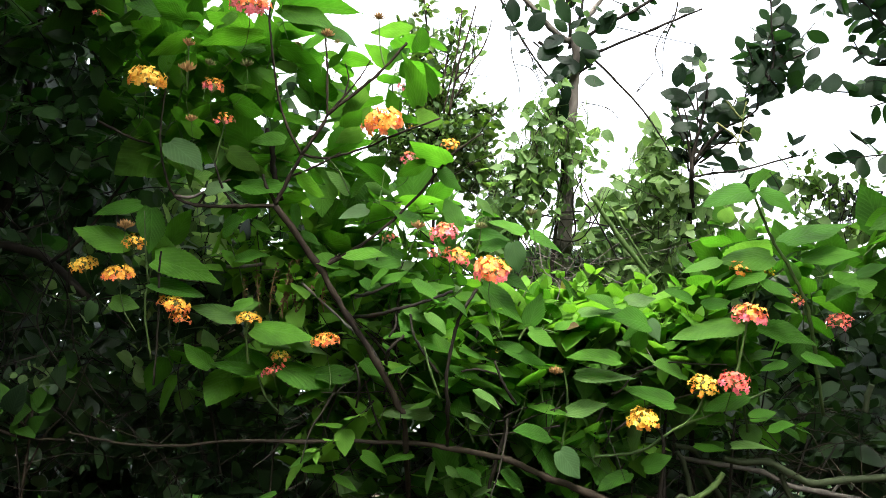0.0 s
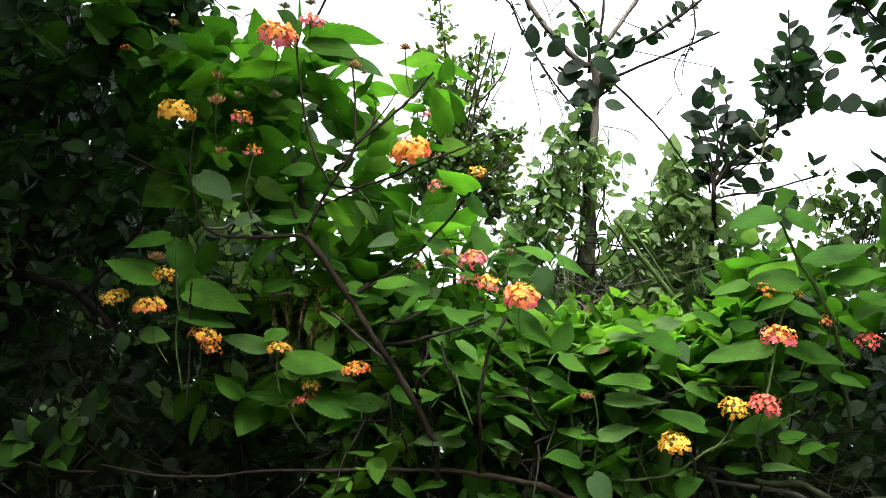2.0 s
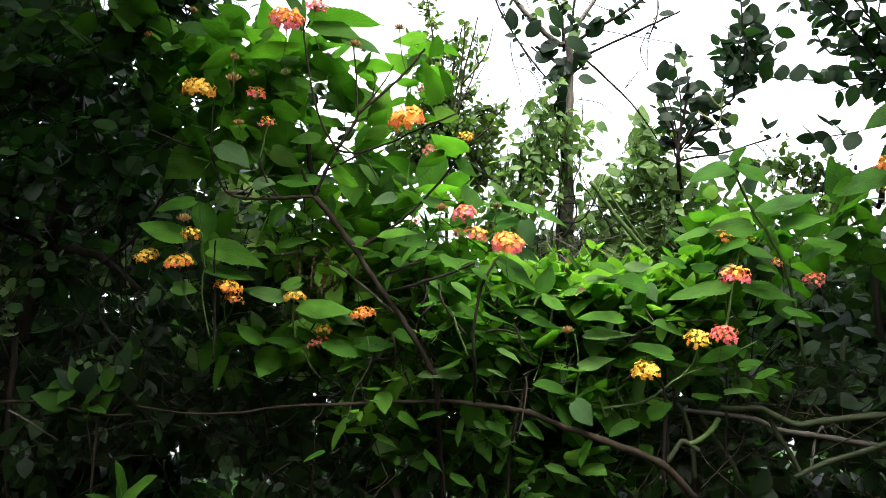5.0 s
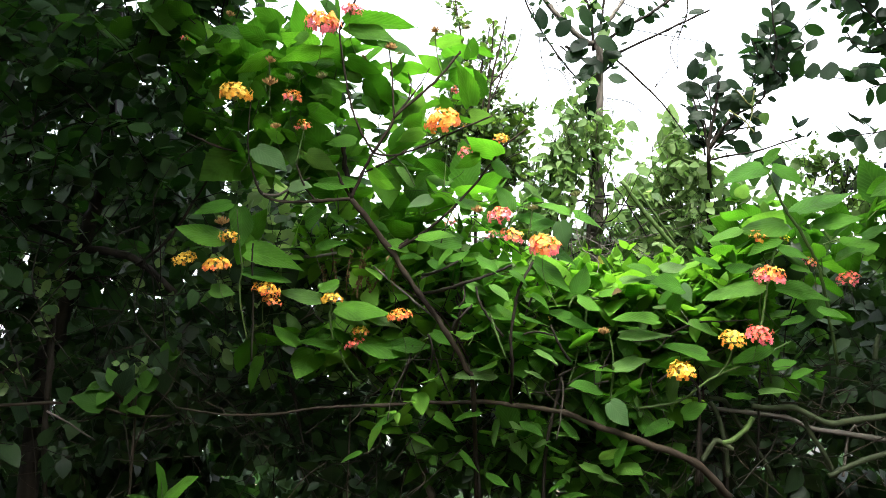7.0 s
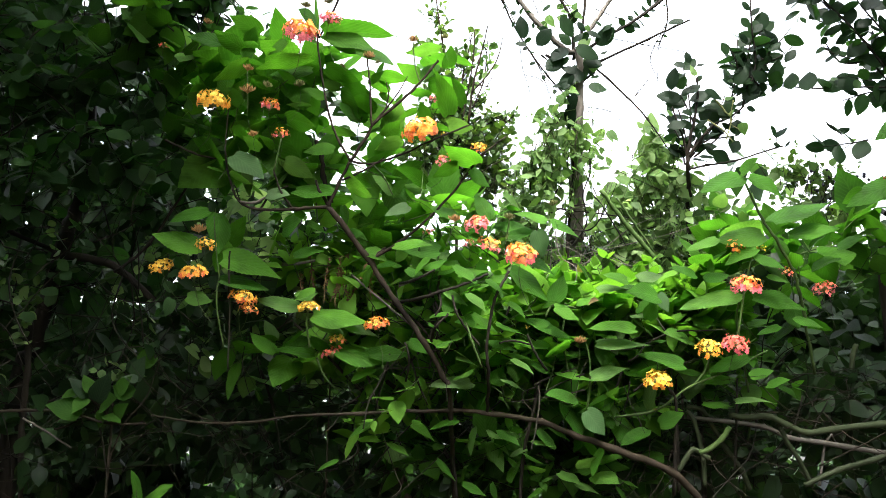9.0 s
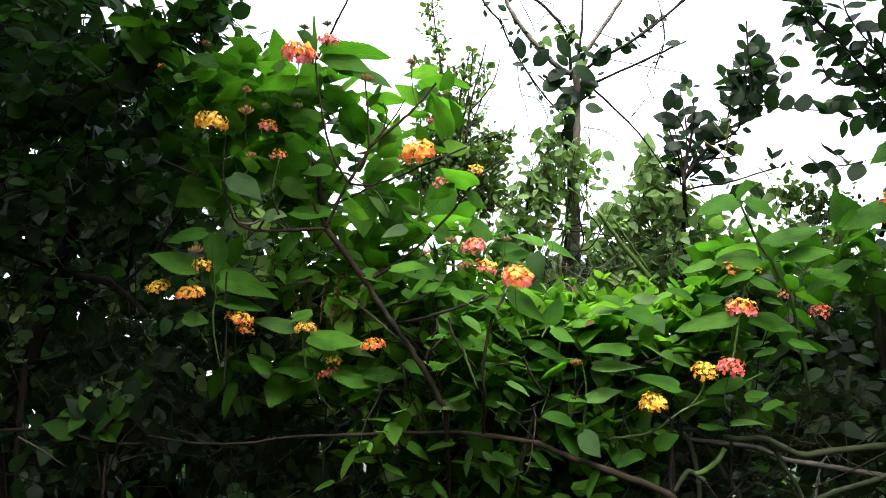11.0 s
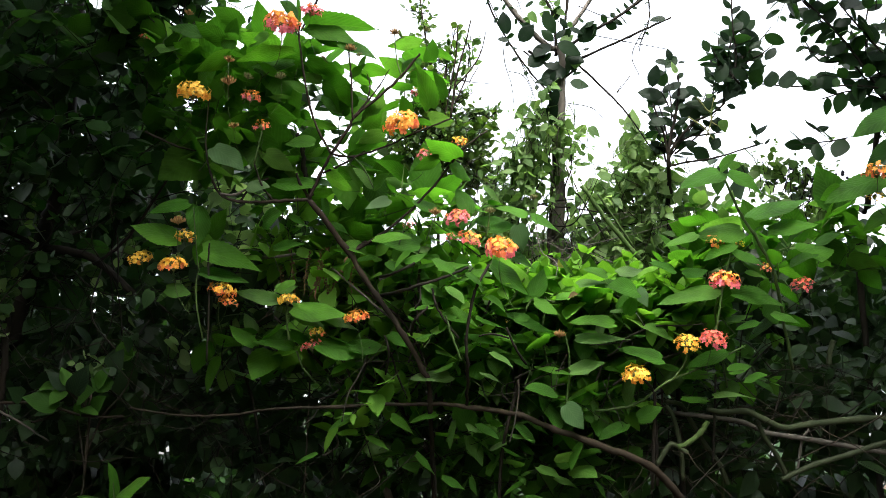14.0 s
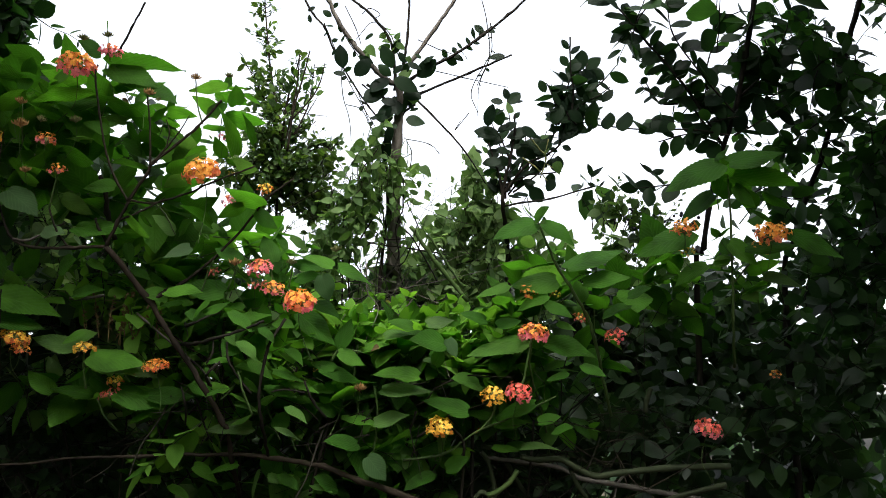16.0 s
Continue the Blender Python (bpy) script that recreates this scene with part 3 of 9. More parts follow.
def tangle(rng, thing, spots, thick, material, name="twig_mass", reach=1.0):
    """Fine crossing twigs through a mass of leaves, as one mesh."""
    verts, faces, uvs = [], [], []
    for (cx, cy, cz), (rx, ry, rz), count in spots:
        for _ in range(count):
            p = np.array((cx, cy, cz)) + rng.uniform(-1, 1, 3) * (rx, ry, rz)
            d = rng.normal(size=3) * (1.0, 0.5, 0.8)
            d /= np.linalg.norm(d)
            length, r = rng.uniform(0.06, 0.22) * reach, thick * rng.uniform(0.5, 1.4)
            rows = []
            for k in range(4):
                rows.append((*p, r * (1 - 0.2 * k)))
                d = d + rng.normal(size=3) * 0.28
                d /= np.linalg.norm(d)
                p = p + d * length / 3
            v, f, uv = tube(rows, 4, 0.1, int(rng.integers(1 << 30)))
            faces += [tuple(i + len(verts) for i in q) for q in f]
            verts += v
            uvs += uv
    return part(name, mesh_of(name, verts, faces, material, uvs), thing, kind="stuff")


def berry_twig(thing, foot, top, seed):
    """A thin upright twig with small dark round berries on short stalks."""
    r = random.Random(seed)
    foot, top = np.array(foot), np.array(top)
    mid = (foot + top) / 2 + (r.uniform(-0.005, 0.005), 0, 0.002)
    twig = stem(thing, [(*foot, 0.0006), (*mid, 0.0005), (*top, 0.0003)], DARK_BARK, "berry_twig")
    for _ in range(7):
        at = foot + (top - foot) * r.uniform(0.35, 1.0) + (r.uniform(-0.006, 0.006), r.uniform(-0.004, 0.004), r.uniform(-0.002, 0.005))
        rings = ((-1.0, 0.15), (-0.6, 0.78), (0.0, 1.0), (0.6, 0.8), (1.0, 0.2), (1.25, 0.12))
        v = [(w * math.cos(math.pi * k / 3), w * math.sin(math.pi * k / 3), z) for z, w in rings for k in range(6)]
        f = [(i * 6 + k, i * 6 + (k + 1) % 6, i * 6 + 6 + (k + 1) % 6, i * 6 + 6 + k) for i in range(5) for k in range(6)]
        if not BERRY:
            BERRY.append(mesh_of("berry", v, f, BERRY_SKIN))
        berry = part("berry", BERRY[0], thing, m=Matrix.LocRotScale(Vector(at), None, (r.uniform(0.0014, 0.0024),) * 3))


BERRY = []
BERRY_SKIN = bark_material("berry_skin", (0.008, 0.008, 0.014), (0.03, 0.028, 0.04), 200.0, 0.35)


# ---- ground ----
gv, gf, N = [], [], 48
for i in range(N + 1):
    for j in range(N + 1):
        u, w = (i / N * 2 - 1), (j / N * 2 - 1)
        x, y = 600 * u * abs(u) ** 3, 600 * w * abs(w) ** 3
        gv.append((x, y, 0.06 * noise.noise((x * 1.3, y * 1.3, 0)) - 0.02))
gf = [(i * (N + 1) + j, (i + 1) * (N + 1) + j, (i + 1) * (N + 1) + j + 1, i * (N + 1) + j + 1) for i in range(N) for j in range(N)]
tagged(new("ground", mesh_of("ground", gv, gf, SOIL)), "bare dark brown soil under the hedge", "ground", kind="structure")


shrub = plant("lantana_shrub", (0.031, 0.897, 0.000), "flowering lantana shrub with serrated green leaves and orange heads", "shrub", group="lantana shrubs")
stem(shrub, [(0.060, 1.020, -0.050, 0.0035), (0.030, 1.030, 0.734, 0.0031), (0.036, 0.990, 1.300, 0.0025), (0.029, 0.856, 1.464, 0.0023), (0.021, 0.838, 1.495, 0.0024), (0.003, 0.829, 1.527, 0.0027), (-0.024, 0.826, 1.565, 0.0027), (-0.052, 0.819, 1.608, 0.0029), (-0.088, 0.798, 1.652, 0.0029)], BARK)
stem(shrub, [(-0.088, 0.798, 1.652, 0.0018), (-0.121, 0.799, 1.650, 0.0016), (-0.153, 0.800, 1.650, 0.0014), (-0.172, 0.799, 1.657, 0.0012), (-0.181, 0.794, 1.675, 0.0010), (-0.186, 0.787, 1.701, 0.0008), (-0.184, 0.778, 1.736, 0.0006), (-0.181, 0.773, 1.753, 0.0004)], BARK)
stem(shrub, [(-0.088, 0.798, 1.652, 0.0018), (-0.078, 0.792, 1.674, 0.0016), (-0.067, 0.787, 1.694, 0.0014)], BARK)
stem(shrub, [(-0.066, 0.777, 1.690, 0.0012), (-0.077, 0.772, 1.709, 0.0011), (-0.086, 0.766, 1.732, 0.0010), (-0.093, 0.757, 1.768, 0.0010), (-0.097, 0.749, 1.799, 0.0009), (-0.095, 0.746, 1.810, 0.0008)], BARK)
stem(shrub, [(-0.066, 0.777, 1.690, 0.0016), (-0.050, 0.771, 1.714, 0.0014), (-0.045, 0.768, 1.724, 0.0011), (-0.033, 0.764, 1.738, 0.0009), (-0.021, 0.760, 1.753, 0.0006), (-0.012, 0.756, 1.768, 0.0004)], BARK)
stem(shrub, [(-0.033, 0.764, 1.738, 0.0008), (-0.030, 0.760, 1.752, 0.0006), (-0.033, 0.757, 1.764, 0.0004)], BARK)
stem(shrub, [(-0.046, 0.768, 1.722, 0.0011), (-0.047, 0.763, 1.742, 0.0010), (-0.048, 0.758, 1.763, 0.0009), (-0.050, 0.752, 1.784, 0.0008)], BARK)
stem(shrub, [(-0.045, 0.768, 1.724, 0.0013), (-0.023, 0.763, 1.742, 0.0013), (-0.005, 0.758, 1.757, 0.0012), (0.009, 0.754, 1.773, 0.0011), (0.017, 0.751, 1.782, 0.0011)], BARK)
stem(shrub, [(-0.000, 0.757, 1.760, 0.0008), (-0.005, 0.753, 1.778, 0.0006), (-0.007, 0.747, 1.799, 0.0005)], GREEN_STEM)
stem(shrub, [(-0.067, 0.787, 1.694, 0.0011), (-0.045, 0.787, 1.692, 0.0010), (-0.013, 0.783, 1.702, 0.0009), (0.009, 0.780, 1.712, 0.0009), (0.047, 0.775, 1.727, 0.0008)], BARK)
stem(shrub, [(-0.088, 0.808, 1.655, 0.0016), (-0.098, 0.804, 1.671, 0.0013), (-0.101, 0.801, 1.680, 0.0010)], BARK)
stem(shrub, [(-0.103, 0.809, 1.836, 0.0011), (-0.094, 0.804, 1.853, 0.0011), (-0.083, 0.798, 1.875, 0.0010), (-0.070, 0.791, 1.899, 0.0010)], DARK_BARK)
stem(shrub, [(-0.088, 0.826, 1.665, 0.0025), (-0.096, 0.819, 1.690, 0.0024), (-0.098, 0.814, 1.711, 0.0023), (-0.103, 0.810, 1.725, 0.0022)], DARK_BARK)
stem(shrub, [(-0.075, 0.791, 1.676, 0.0011), (-0.051, 0.788, 1.687, 0.0009), (-0.035, 0.785, 1.697, 0.0006)], BARK)
stem(shrub, [(-0.049, 0.820, 1.605, 0.0016), (-0.021, 0.815, 1.621, 0.0015), (0.009, 0.808, 1.645, 0.0013), (0.036, 0.800, 1.673, 0.0011), (0.058, 0.792, 1.701, 0.0010), (0.083, 0.787, 1.720, 0.0008)], BARK)
stem(shrub, [(-0.052, 0.829, 1.608, 0.0017), (-0.035, 0.817, 1.613, 0.0013), (-0.021, 0.815, 1.621, 0.0010)], BARK)
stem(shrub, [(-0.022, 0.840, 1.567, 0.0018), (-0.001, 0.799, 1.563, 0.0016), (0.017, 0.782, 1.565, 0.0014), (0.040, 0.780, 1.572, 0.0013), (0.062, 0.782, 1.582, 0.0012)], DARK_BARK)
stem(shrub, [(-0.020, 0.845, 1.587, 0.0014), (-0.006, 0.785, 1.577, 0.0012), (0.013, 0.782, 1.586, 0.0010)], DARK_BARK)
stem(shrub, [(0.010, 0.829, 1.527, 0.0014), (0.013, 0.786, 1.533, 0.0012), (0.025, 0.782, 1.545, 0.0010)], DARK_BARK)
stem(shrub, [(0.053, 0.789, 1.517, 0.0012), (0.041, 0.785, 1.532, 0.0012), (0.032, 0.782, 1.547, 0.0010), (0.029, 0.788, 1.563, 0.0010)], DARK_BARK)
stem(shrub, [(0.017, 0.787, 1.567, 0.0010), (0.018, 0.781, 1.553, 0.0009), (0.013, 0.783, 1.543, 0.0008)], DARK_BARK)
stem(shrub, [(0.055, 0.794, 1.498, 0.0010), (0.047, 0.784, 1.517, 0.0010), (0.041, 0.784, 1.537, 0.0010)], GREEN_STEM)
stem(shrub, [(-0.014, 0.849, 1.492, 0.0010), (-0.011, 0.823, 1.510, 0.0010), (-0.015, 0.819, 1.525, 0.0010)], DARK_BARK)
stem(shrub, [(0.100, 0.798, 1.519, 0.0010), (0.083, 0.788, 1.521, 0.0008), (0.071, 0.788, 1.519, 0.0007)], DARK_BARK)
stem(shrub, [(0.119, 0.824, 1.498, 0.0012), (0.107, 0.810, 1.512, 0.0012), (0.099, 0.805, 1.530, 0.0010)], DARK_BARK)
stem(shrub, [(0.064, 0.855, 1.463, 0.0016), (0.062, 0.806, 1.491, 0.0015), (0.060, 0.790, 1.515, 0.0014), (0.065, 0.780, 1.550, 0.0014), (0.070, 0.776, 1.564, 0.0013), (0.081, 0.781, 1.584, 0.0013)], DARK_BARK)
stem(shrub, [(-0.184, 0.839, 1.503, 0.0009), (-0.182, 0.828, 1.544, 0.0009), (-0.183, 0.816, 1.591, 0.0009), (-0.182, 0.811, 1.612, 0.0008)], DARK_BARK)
stem(shrub, [(0.029, 0.887, 1.502, 0.0014), (-0.002, 0.874, 1.552, 0.0011), (-0.066, 0.883, 1.601, 0.0009)], BARK)
stem(shrub, [(-0.263, 0.876, 1.463, 0.0009), (-0.212, 0.868, 1.455, 0.0010), (-0.161, 0.863, 1.455, 0.0012), (-0.123, 0.860, 1.460, 0.0012), (-0.058, 0.858, 1.462, 0.0016), (0.030, 0.856, 1.464, 0.0019), (0.073, 0.856, 1.460, 0.0023), (0.117, 0.857, 1.453, 0.0026), (0.150, 0.864, 1.440, 0.0030), (0.190, 0.872, 1.427, 0.0035), (0.246, 0.880, 1.405, 0.0037), (0.283, 0.897, 1.372, 0.0038)], BARK)
stem(shrub, [(-0.449, 0.906, 1.469, 0.0017), (-0.397, 0.904, 1.471, 0.0016), (-0.357, 0.904, 1.469, 0.0014), (-0.317, 0.906, 1.458, 0.0013), (-0.277, 0.905, 1.457, 0.0011)], BARK)
stem(shrub, [(-0.048, 0.974, 1.451, 0.0037), (-0.026, 0.983, 1.415, 0.0040), (-0.011, 0.994, 1.373, 0.0043)], GREY_BARK)
stem(shrub, [(-0.014, 0.984, 1.448, 0.0028), (-0.026, 0.993, 1.418, 0.0028)], GREY_BARK)
stem(shrub, [(-0.038, 0.940, 1.503, 0.0027), (-0.014, 0.944, 1.485, 0.0025), (0.010, 0.951, 1.455, 0.0023), (0.034, 0.961, 1.414, 0.0021)], BARK)
stem(shrub, [(0.031, 0.896, 1.467, 0.0016), (0.033, 0.909, 1.419, 0.0016), (0.037, 0.920, 1.374, 0.0016)], DARK_BARK)
stem(shrub, [(0.122, 0.874, 1.505, 0.0017), (0.113, 0.884, 1.467, 0.0017), (0.102, 0.897, 1.417, 0.0017), (0.098, 0.914, 1.352, 0.0017)], DARK_BARK)
stem(shrub, [(0.009, 0.846, 1.580, 0.0014), (0.025, 0.854, 1.548, 0.0013), (0.037, 0.860, 1.526, 0.0010)], DARK_BARK)
stem(shrub, [(0.008, 0.866, 1.505, 0.0010), (0.017, 0.856, 1.542, 0.0010), (0.012, 0.849, 1.569, 0.0010)], DARK_BARK)
stem(shrub, [(0.050, 0.845, 1.540, 0.0011), (0.058, 0.852, 1.514, 0.0011), (0.066, 0.856, 1.497, 0.0011)], GREEN_STEM)
stem(shrub, [(0.164, 0.876, 1.454, 0.0011), (0.168, 0.863, 1.503, 0.0010), (0.164, 0.856, 1.530, 0.0008)], GREEN_STEM)
stem(shrub, [(-0.192, 0.818, 1.586, 0.0007), (-0.195, 0.810, 1.615, 0.0006), (-0.197, 0.803, 1.644, 0.0005)], GREEN_STEM)
stem(shrub, [(-0.190, 0.844, 1.525, 0.0008), (-0.197, 0.833, 1.568, 0.0008), (-0.192, 0.823, 1.604, 0.0007)], GREEN_STEM)
stem(shrub, [(-0.107, 0.842, 1.524, 0.0011), (-0.110, 0.837, 1.546, 0.0010), (-0.109, 0.833, 1.561, 0.0008)], GREEN_STEM)
stem(shrub, [(0.122, 0.840, 1.553, 0.0011), (0.130, 0.837, 1.564, 0.0010), (0.152, 0.838, 1.561, 0.0008)], GREEN_STEM)
stem(shrub, [(0.066, 0.814, 1.619, 0.0008), (0.062, 0.807, 1.643, 0.0005)], GREEN_STEM)
stem(shrub, [(0.081, 0.803, 1.617, 0.0008), (0.085, 0.797, 1.640, 0.0005)], GREEN_STEM)
stem(shrub, [(0.024, 0.805, 1.615, 0.0008), (0.033, 0.799, 1.637, 0.0005)], GREEN_STEM)
stem(shrub, [(-0.140, 0.791, 1.685, 0.0011), (-0.133, 0.782, 1.715, 0.0006)], GREEN_STEM)
stem(shrub, [(-0.098, 0.749, 1.799, 0.0008), (-0.106, 0.747, 1.807, 0.0006), (-0.113, 0.747, 1.810, 0.0005)], GREEN_STEM)
stem(shrub, [(-0.165, 0.776, 1.743, 0.0008), (-0.165, 0.766, 1.779, 0.0005)], GREEN_STEM)
stem(shrub, [(-0.051, 0.826, 1.602, 0.0016), (-0.042, 0.823, 1.611, 0.0015), (-0.034, 0.821, 1.618, 0.0013)], BARK)
stem(shrub, [(0.020, 0.835, 1.602, 0.0014), (0.017, 0.841, 1.579, 0.0013), (0.021, 0.844, 1.566, 0.0012)], DARK_BARK)
stem(shrub, [(0.008, 0.853, 1.533, 0.0014), (0.014, 0.850, 1.546, 0.0013), (0.027, 0.846, 1.559, 0.0012)], DARK_BARK)
stem(shrub, [(-0.022, 0.855, 1.587, 0.0014), (-0.005, 0.853, 1.594, 0.0013), (0.014, 0.850, 1.602, 0.0011)], GREY_BARK)
stem(shrub, [(0.033, 0.838, 1.569, 0.0014), (0.044, 0.844, 1.547, 0.0013), (0.059, 0.847, 1.531, 0.0012)], DARK_BARK)
stem(shrub, [(-0.143, 0.881, 1.616, 0.0018), (-0.127, 0.881, 1.617, 0.0016), (-0.109, 0.879, 1.620, 0.0014)], GREY_BARK)
stem(shrub, [(-0.069, 0.853, 1.599, 0.0011), (-0.028, 0.861, 1.564, 0.0011), (-0.005, 0.866, 1.545, 0.0010), (0.009, 0.871, 1.522, 0.0009)], GREY_BARK)
stem(shrub, [(-0.032, 0.875, 1.511, 0.0011), (-0.039, 0.881, 1.491, 0.0010), (-0.045, 0.887, 1.468, 0.0009)], DARK_BARK)
stem(shrub, [(-0.010, 0.873, 1.517, 0.0011), (-0.003, 0.879, 1.495, 0.0010), (0.007, 0.885, 1.472, 0.0009)], DARK_BARK)
stem(shrub, [(-0.002, 0.888, 1.501, 0.0011), (-0.009, 0.890, 1.491, 0.0010), (-0.016, 0.894, 1.478, 0.0009)], DARK_BARK)
stem(shrub, [(-0.057, 0.886, 1.511, 0.0009), (-0.048, 0.893, 1.486, 0.0008), (-0.042, 0.897, 1.467, 0.0007)], GREY_BARK)
stem(shrub, [(-0.103, 0.865, 1.517, 0.0011), (-0.095, 0.869, 1.500, 0.0010), (-0.083, 0.873, 1.486, 0.0009)], GREEN_STEM)
stem(shrub, [(-0.081, 0.897, 1.473, 0.0009), (-0.071, 0.896, 1.476, 0.0008), (-0.061, 0.894, 1.483, 0.0007)], GREY_BARK)
stem(shrub, [(0.079, 0.875, 1.502, 0.0011), (0.082, 0.880, 1.483, 0.0010), (0.088, 0.884, 1.467, 0.0009)], GREEN_STEM)
stem(shrub, [(-0.071, 0.955, 1.446, 0.0012), (-0.067, 0.960, 1.430, 0.0011), (-0.083, 0.963, 1.419, 0.0010)], GREY_BARK)
stem(shrub, [(0.062, 0.918, 1.460, 0.0015), (0.056, 0.921, 1.447, 0.0013), (0.046, 0.925, 1.435, 0.0012)], DARK_BARK)
stem(shrub, [(-0.425, 0.952, 1.569, 0.0037), (-0.428, 0.966, 1.515, 0.0035), (-0.434, 0.983, 1.449, 0.0032), (-0.434, 1.002, 1.378, 0.0030)], DARK_BARK)
stem(shrub, [(-0.423, 0.957, 1.467, 0.0012), (-0.401, 0.960, 1.455, 0.0011), (-0.372, 0.965, 1.436, 0.0010)], GREY_BARK)
stem(shrub, [(-0.386, 0.950, 1.455, 0.0012), (-0.376, 0.949, 1.457, 0.0011), (-0.362, 0.947, 1.463, 0.0010)], BARK)
stem(shrub, [(-0.320, 0.925, 1.465, 0.0012), (-0.335, 0.921, 1.480, 0.0011), (-0.356, 0.917, 1.497, 0.0009)], BARK)
stem(shrub, [(-0.134, 0.926, 1.562, 0.0015), (-0.086, 0.938, 1.515, 0.0014), (-0.050, 0.946, 1.479, 0.0012)], BARK)
stem(shrub, [(-0.174, 0.959, 1.518, 0.0015), (-0.162, 0.968, 1.482, 0.0014), (-0.150, 0.984, 1.422, 0.0012)], DARK_BARK)
stem(shrub, [(0.104, 0.880, 1.599, 0.0012), (0.086, 0.892, 1.554, 0.0011), (0.083, 0.904, 1.509, 0.0009)], DARK_BARK)
stem(shrub, [(0.209, 0.902, 1.508, 0.0015), (0.200, 0.911, 1.474, 0.0013), (0.202, 0.923, 1.429, 0.0012)], DARK_BARK)
stem(shrub, [(0.147, 0.866, 1.572, 0.0011), (0.144, 0.876, 1.533, 0.0010), (0.152, 0.886, 1.495, 0.0009)], GREEN_STEM)
stem(shrub, [(0.044, 0.883, 1.553, 0.0012), (0.004, 0.890, 1.531, 0.0010), (-0.025, 0.899, 1.498, 0.0009)], DARK_BARK)
stem(shrub, [(0.133, 0.878, 1.605, 0.0009), (0.118, 0.886, 1.577, 0.0008), (0.104, 0.890, 1.563, 0.0007)], GREEN_STEM)
stem(shrub, [(-0.002, 0.817, 1.613, 0.0008), (0.003, 0.812, 1.629, 0.0007), (0.009, 0.808, 1.644, 0.0007)], GREEN_STEM)
stem(shrub, [(-0.046, 0.796, 1.695, 0.0008), (-0.035, 0.799, 1.682, 0.0007), (-0.027, 0.803, 1.666, 0.0007)], GREEN_STEM)
stem(shrub, [(-0.121, 0.799, 1.650, 0.0011), (-0.132, 0.796, 1.664, 0.0010), (-0.140, 0.791, 1.685, 0.0009)], BARK)
stem(shrub, [(-0.154, 0.805, 1.652, 0.0011), (-0.143, 0.801, 1.666, 0.0010), (-0.127, 0.798, 1.673, 0.0009)], BARK)
stem(shrub, [(-0.172, 0.799, 1.657, 0.0013), (-0.159, 0.798, 1.656, 0.0012), (-0.148, 0.797, 1.661, 0.0011)], GREY_BARK)
spent_head(shrub, (-0.108, 0.740, 1.831), 0.0118, BRACT, (19, 12))
spent_head(shrub, (-0.086, 0.738, 1.834), 0.0118, BRACT, (19, -1))
leaf(shrub, (0.236, 0.842, 1.576), (0.245, 0.843, 1.557), 15, "pale")
leaf(shrub, (-0.156, 0.775, 1.823), (-0.183, 0.758, 1.835), 144)
leaf(shrub, (-0.094, 0.775, 1.823), (-0.024, 0.776, 1.831), 123)
leaf(shrub, (-0.092, 0.768, 1.817), (-0.044, 0.753, 1.801), 62)
leaf(shrub, (-0.102, 0.773, 1.834), (-0.116, 0.753, 1.838), 52)
leaf(shrub, (-0.196, 0.787, 1.817), (-0.231, 0.785, 1.830), 52)
leaf(shrub, (-0.173, 0.769, 1.804), (-0.194, 0.747, 1.812), 133)
leaf(shrub, (-0.165, 0.771, 1.788), (-0.199, 0.762, 1.770), 128)
leaf(shrub, (-0.105, 0.768, 1.792), (-0.158, 0.765, 1.787), 114)
leaf(shrub, (-0.107, 0.789, 1.791), (-0.149, 0.787, 1.788), 71)
leaf(shrub, (-0.092, 0.780, 1.789), (-0.058, 0.784, 1.778), 128)
leaf(shrub, (-0.086, 0.768, 1.814), (-0.061, 0.782, 1.804), 52)
leaf(shrub, (-0.177, 0.799, 1.758), (-0.189, 0.797, 1.778), 144)
leaf(shrub, (-0.129, 0.787, 1.738), (-0.098, 0.778, 1.728), 133)
leaf(shrub, (-0.095, 0.794, 1.764), (-0.116, 0.785, 1.770), 57)
leaf(shrub, (-0.078, 0.787, 1.752), (-0.056, 0.800, 1.742), 57)
leaf(shrub, (-0.058, 0.763, 1.801), (-0.023, 0.754, 1.781), 60)
leaf(shrub, (-0.038, 0.781, 1.780), (-0.011, 0.791, 1.781), 133)
leaf(shrub, (-0.049, 0.774, 1.768), (-0.037, 0.770, 1.783), 52)
leaf(shrub, (0.018, 0.768, 1.802), (-0.015, 0.753, 1.796), 123)
leaf(shrub, (0.034, 0.788, 1.796), (0.009, 0.789, 1.808), 133)
leaf(shrub, (0.027, 0.772, 1.786), (0.028, 0.751, 1.799), 144)
leaf(shrub, (0.035, 0.783, 1.798), (0.053, 0.769, 1.791), 123)
leaf(shrub, (0.014, 0.776, 1.790), (-0.000, 0.767, 1.771), 52)
leaf(shrub, (0.027, 0.781, 1.740), (0.020, 0.770, 1.784), 133)
leaf(shrub, (0.027, 0.790, 1.733), (0.052, 0.777, 1.728), 144)
leaf(shrub, (0.043, 0.797, 1.758), (0.035, 0.796, 1.788), 123)
leaf(shrub, (-0.039, 0.795, 1.764), (-0.021, 0.783, 1.757), 123)
leaf(shrub, (-0.003, 0.797, 1.751), (-0.026, 0.800, 1.745), 123)
leaf(shrub, (-0.079, 0.797, 1.770), (-0.055, 0.791, 1.740), 123)
leaf(shrub, (-0.035, 0.803, 1.726), (-0.020, 0.789, 1.739), 144)
leaf(shrub, (0.054, 0.791, 1.693), (0.022, 0.770, 1.707), 133)
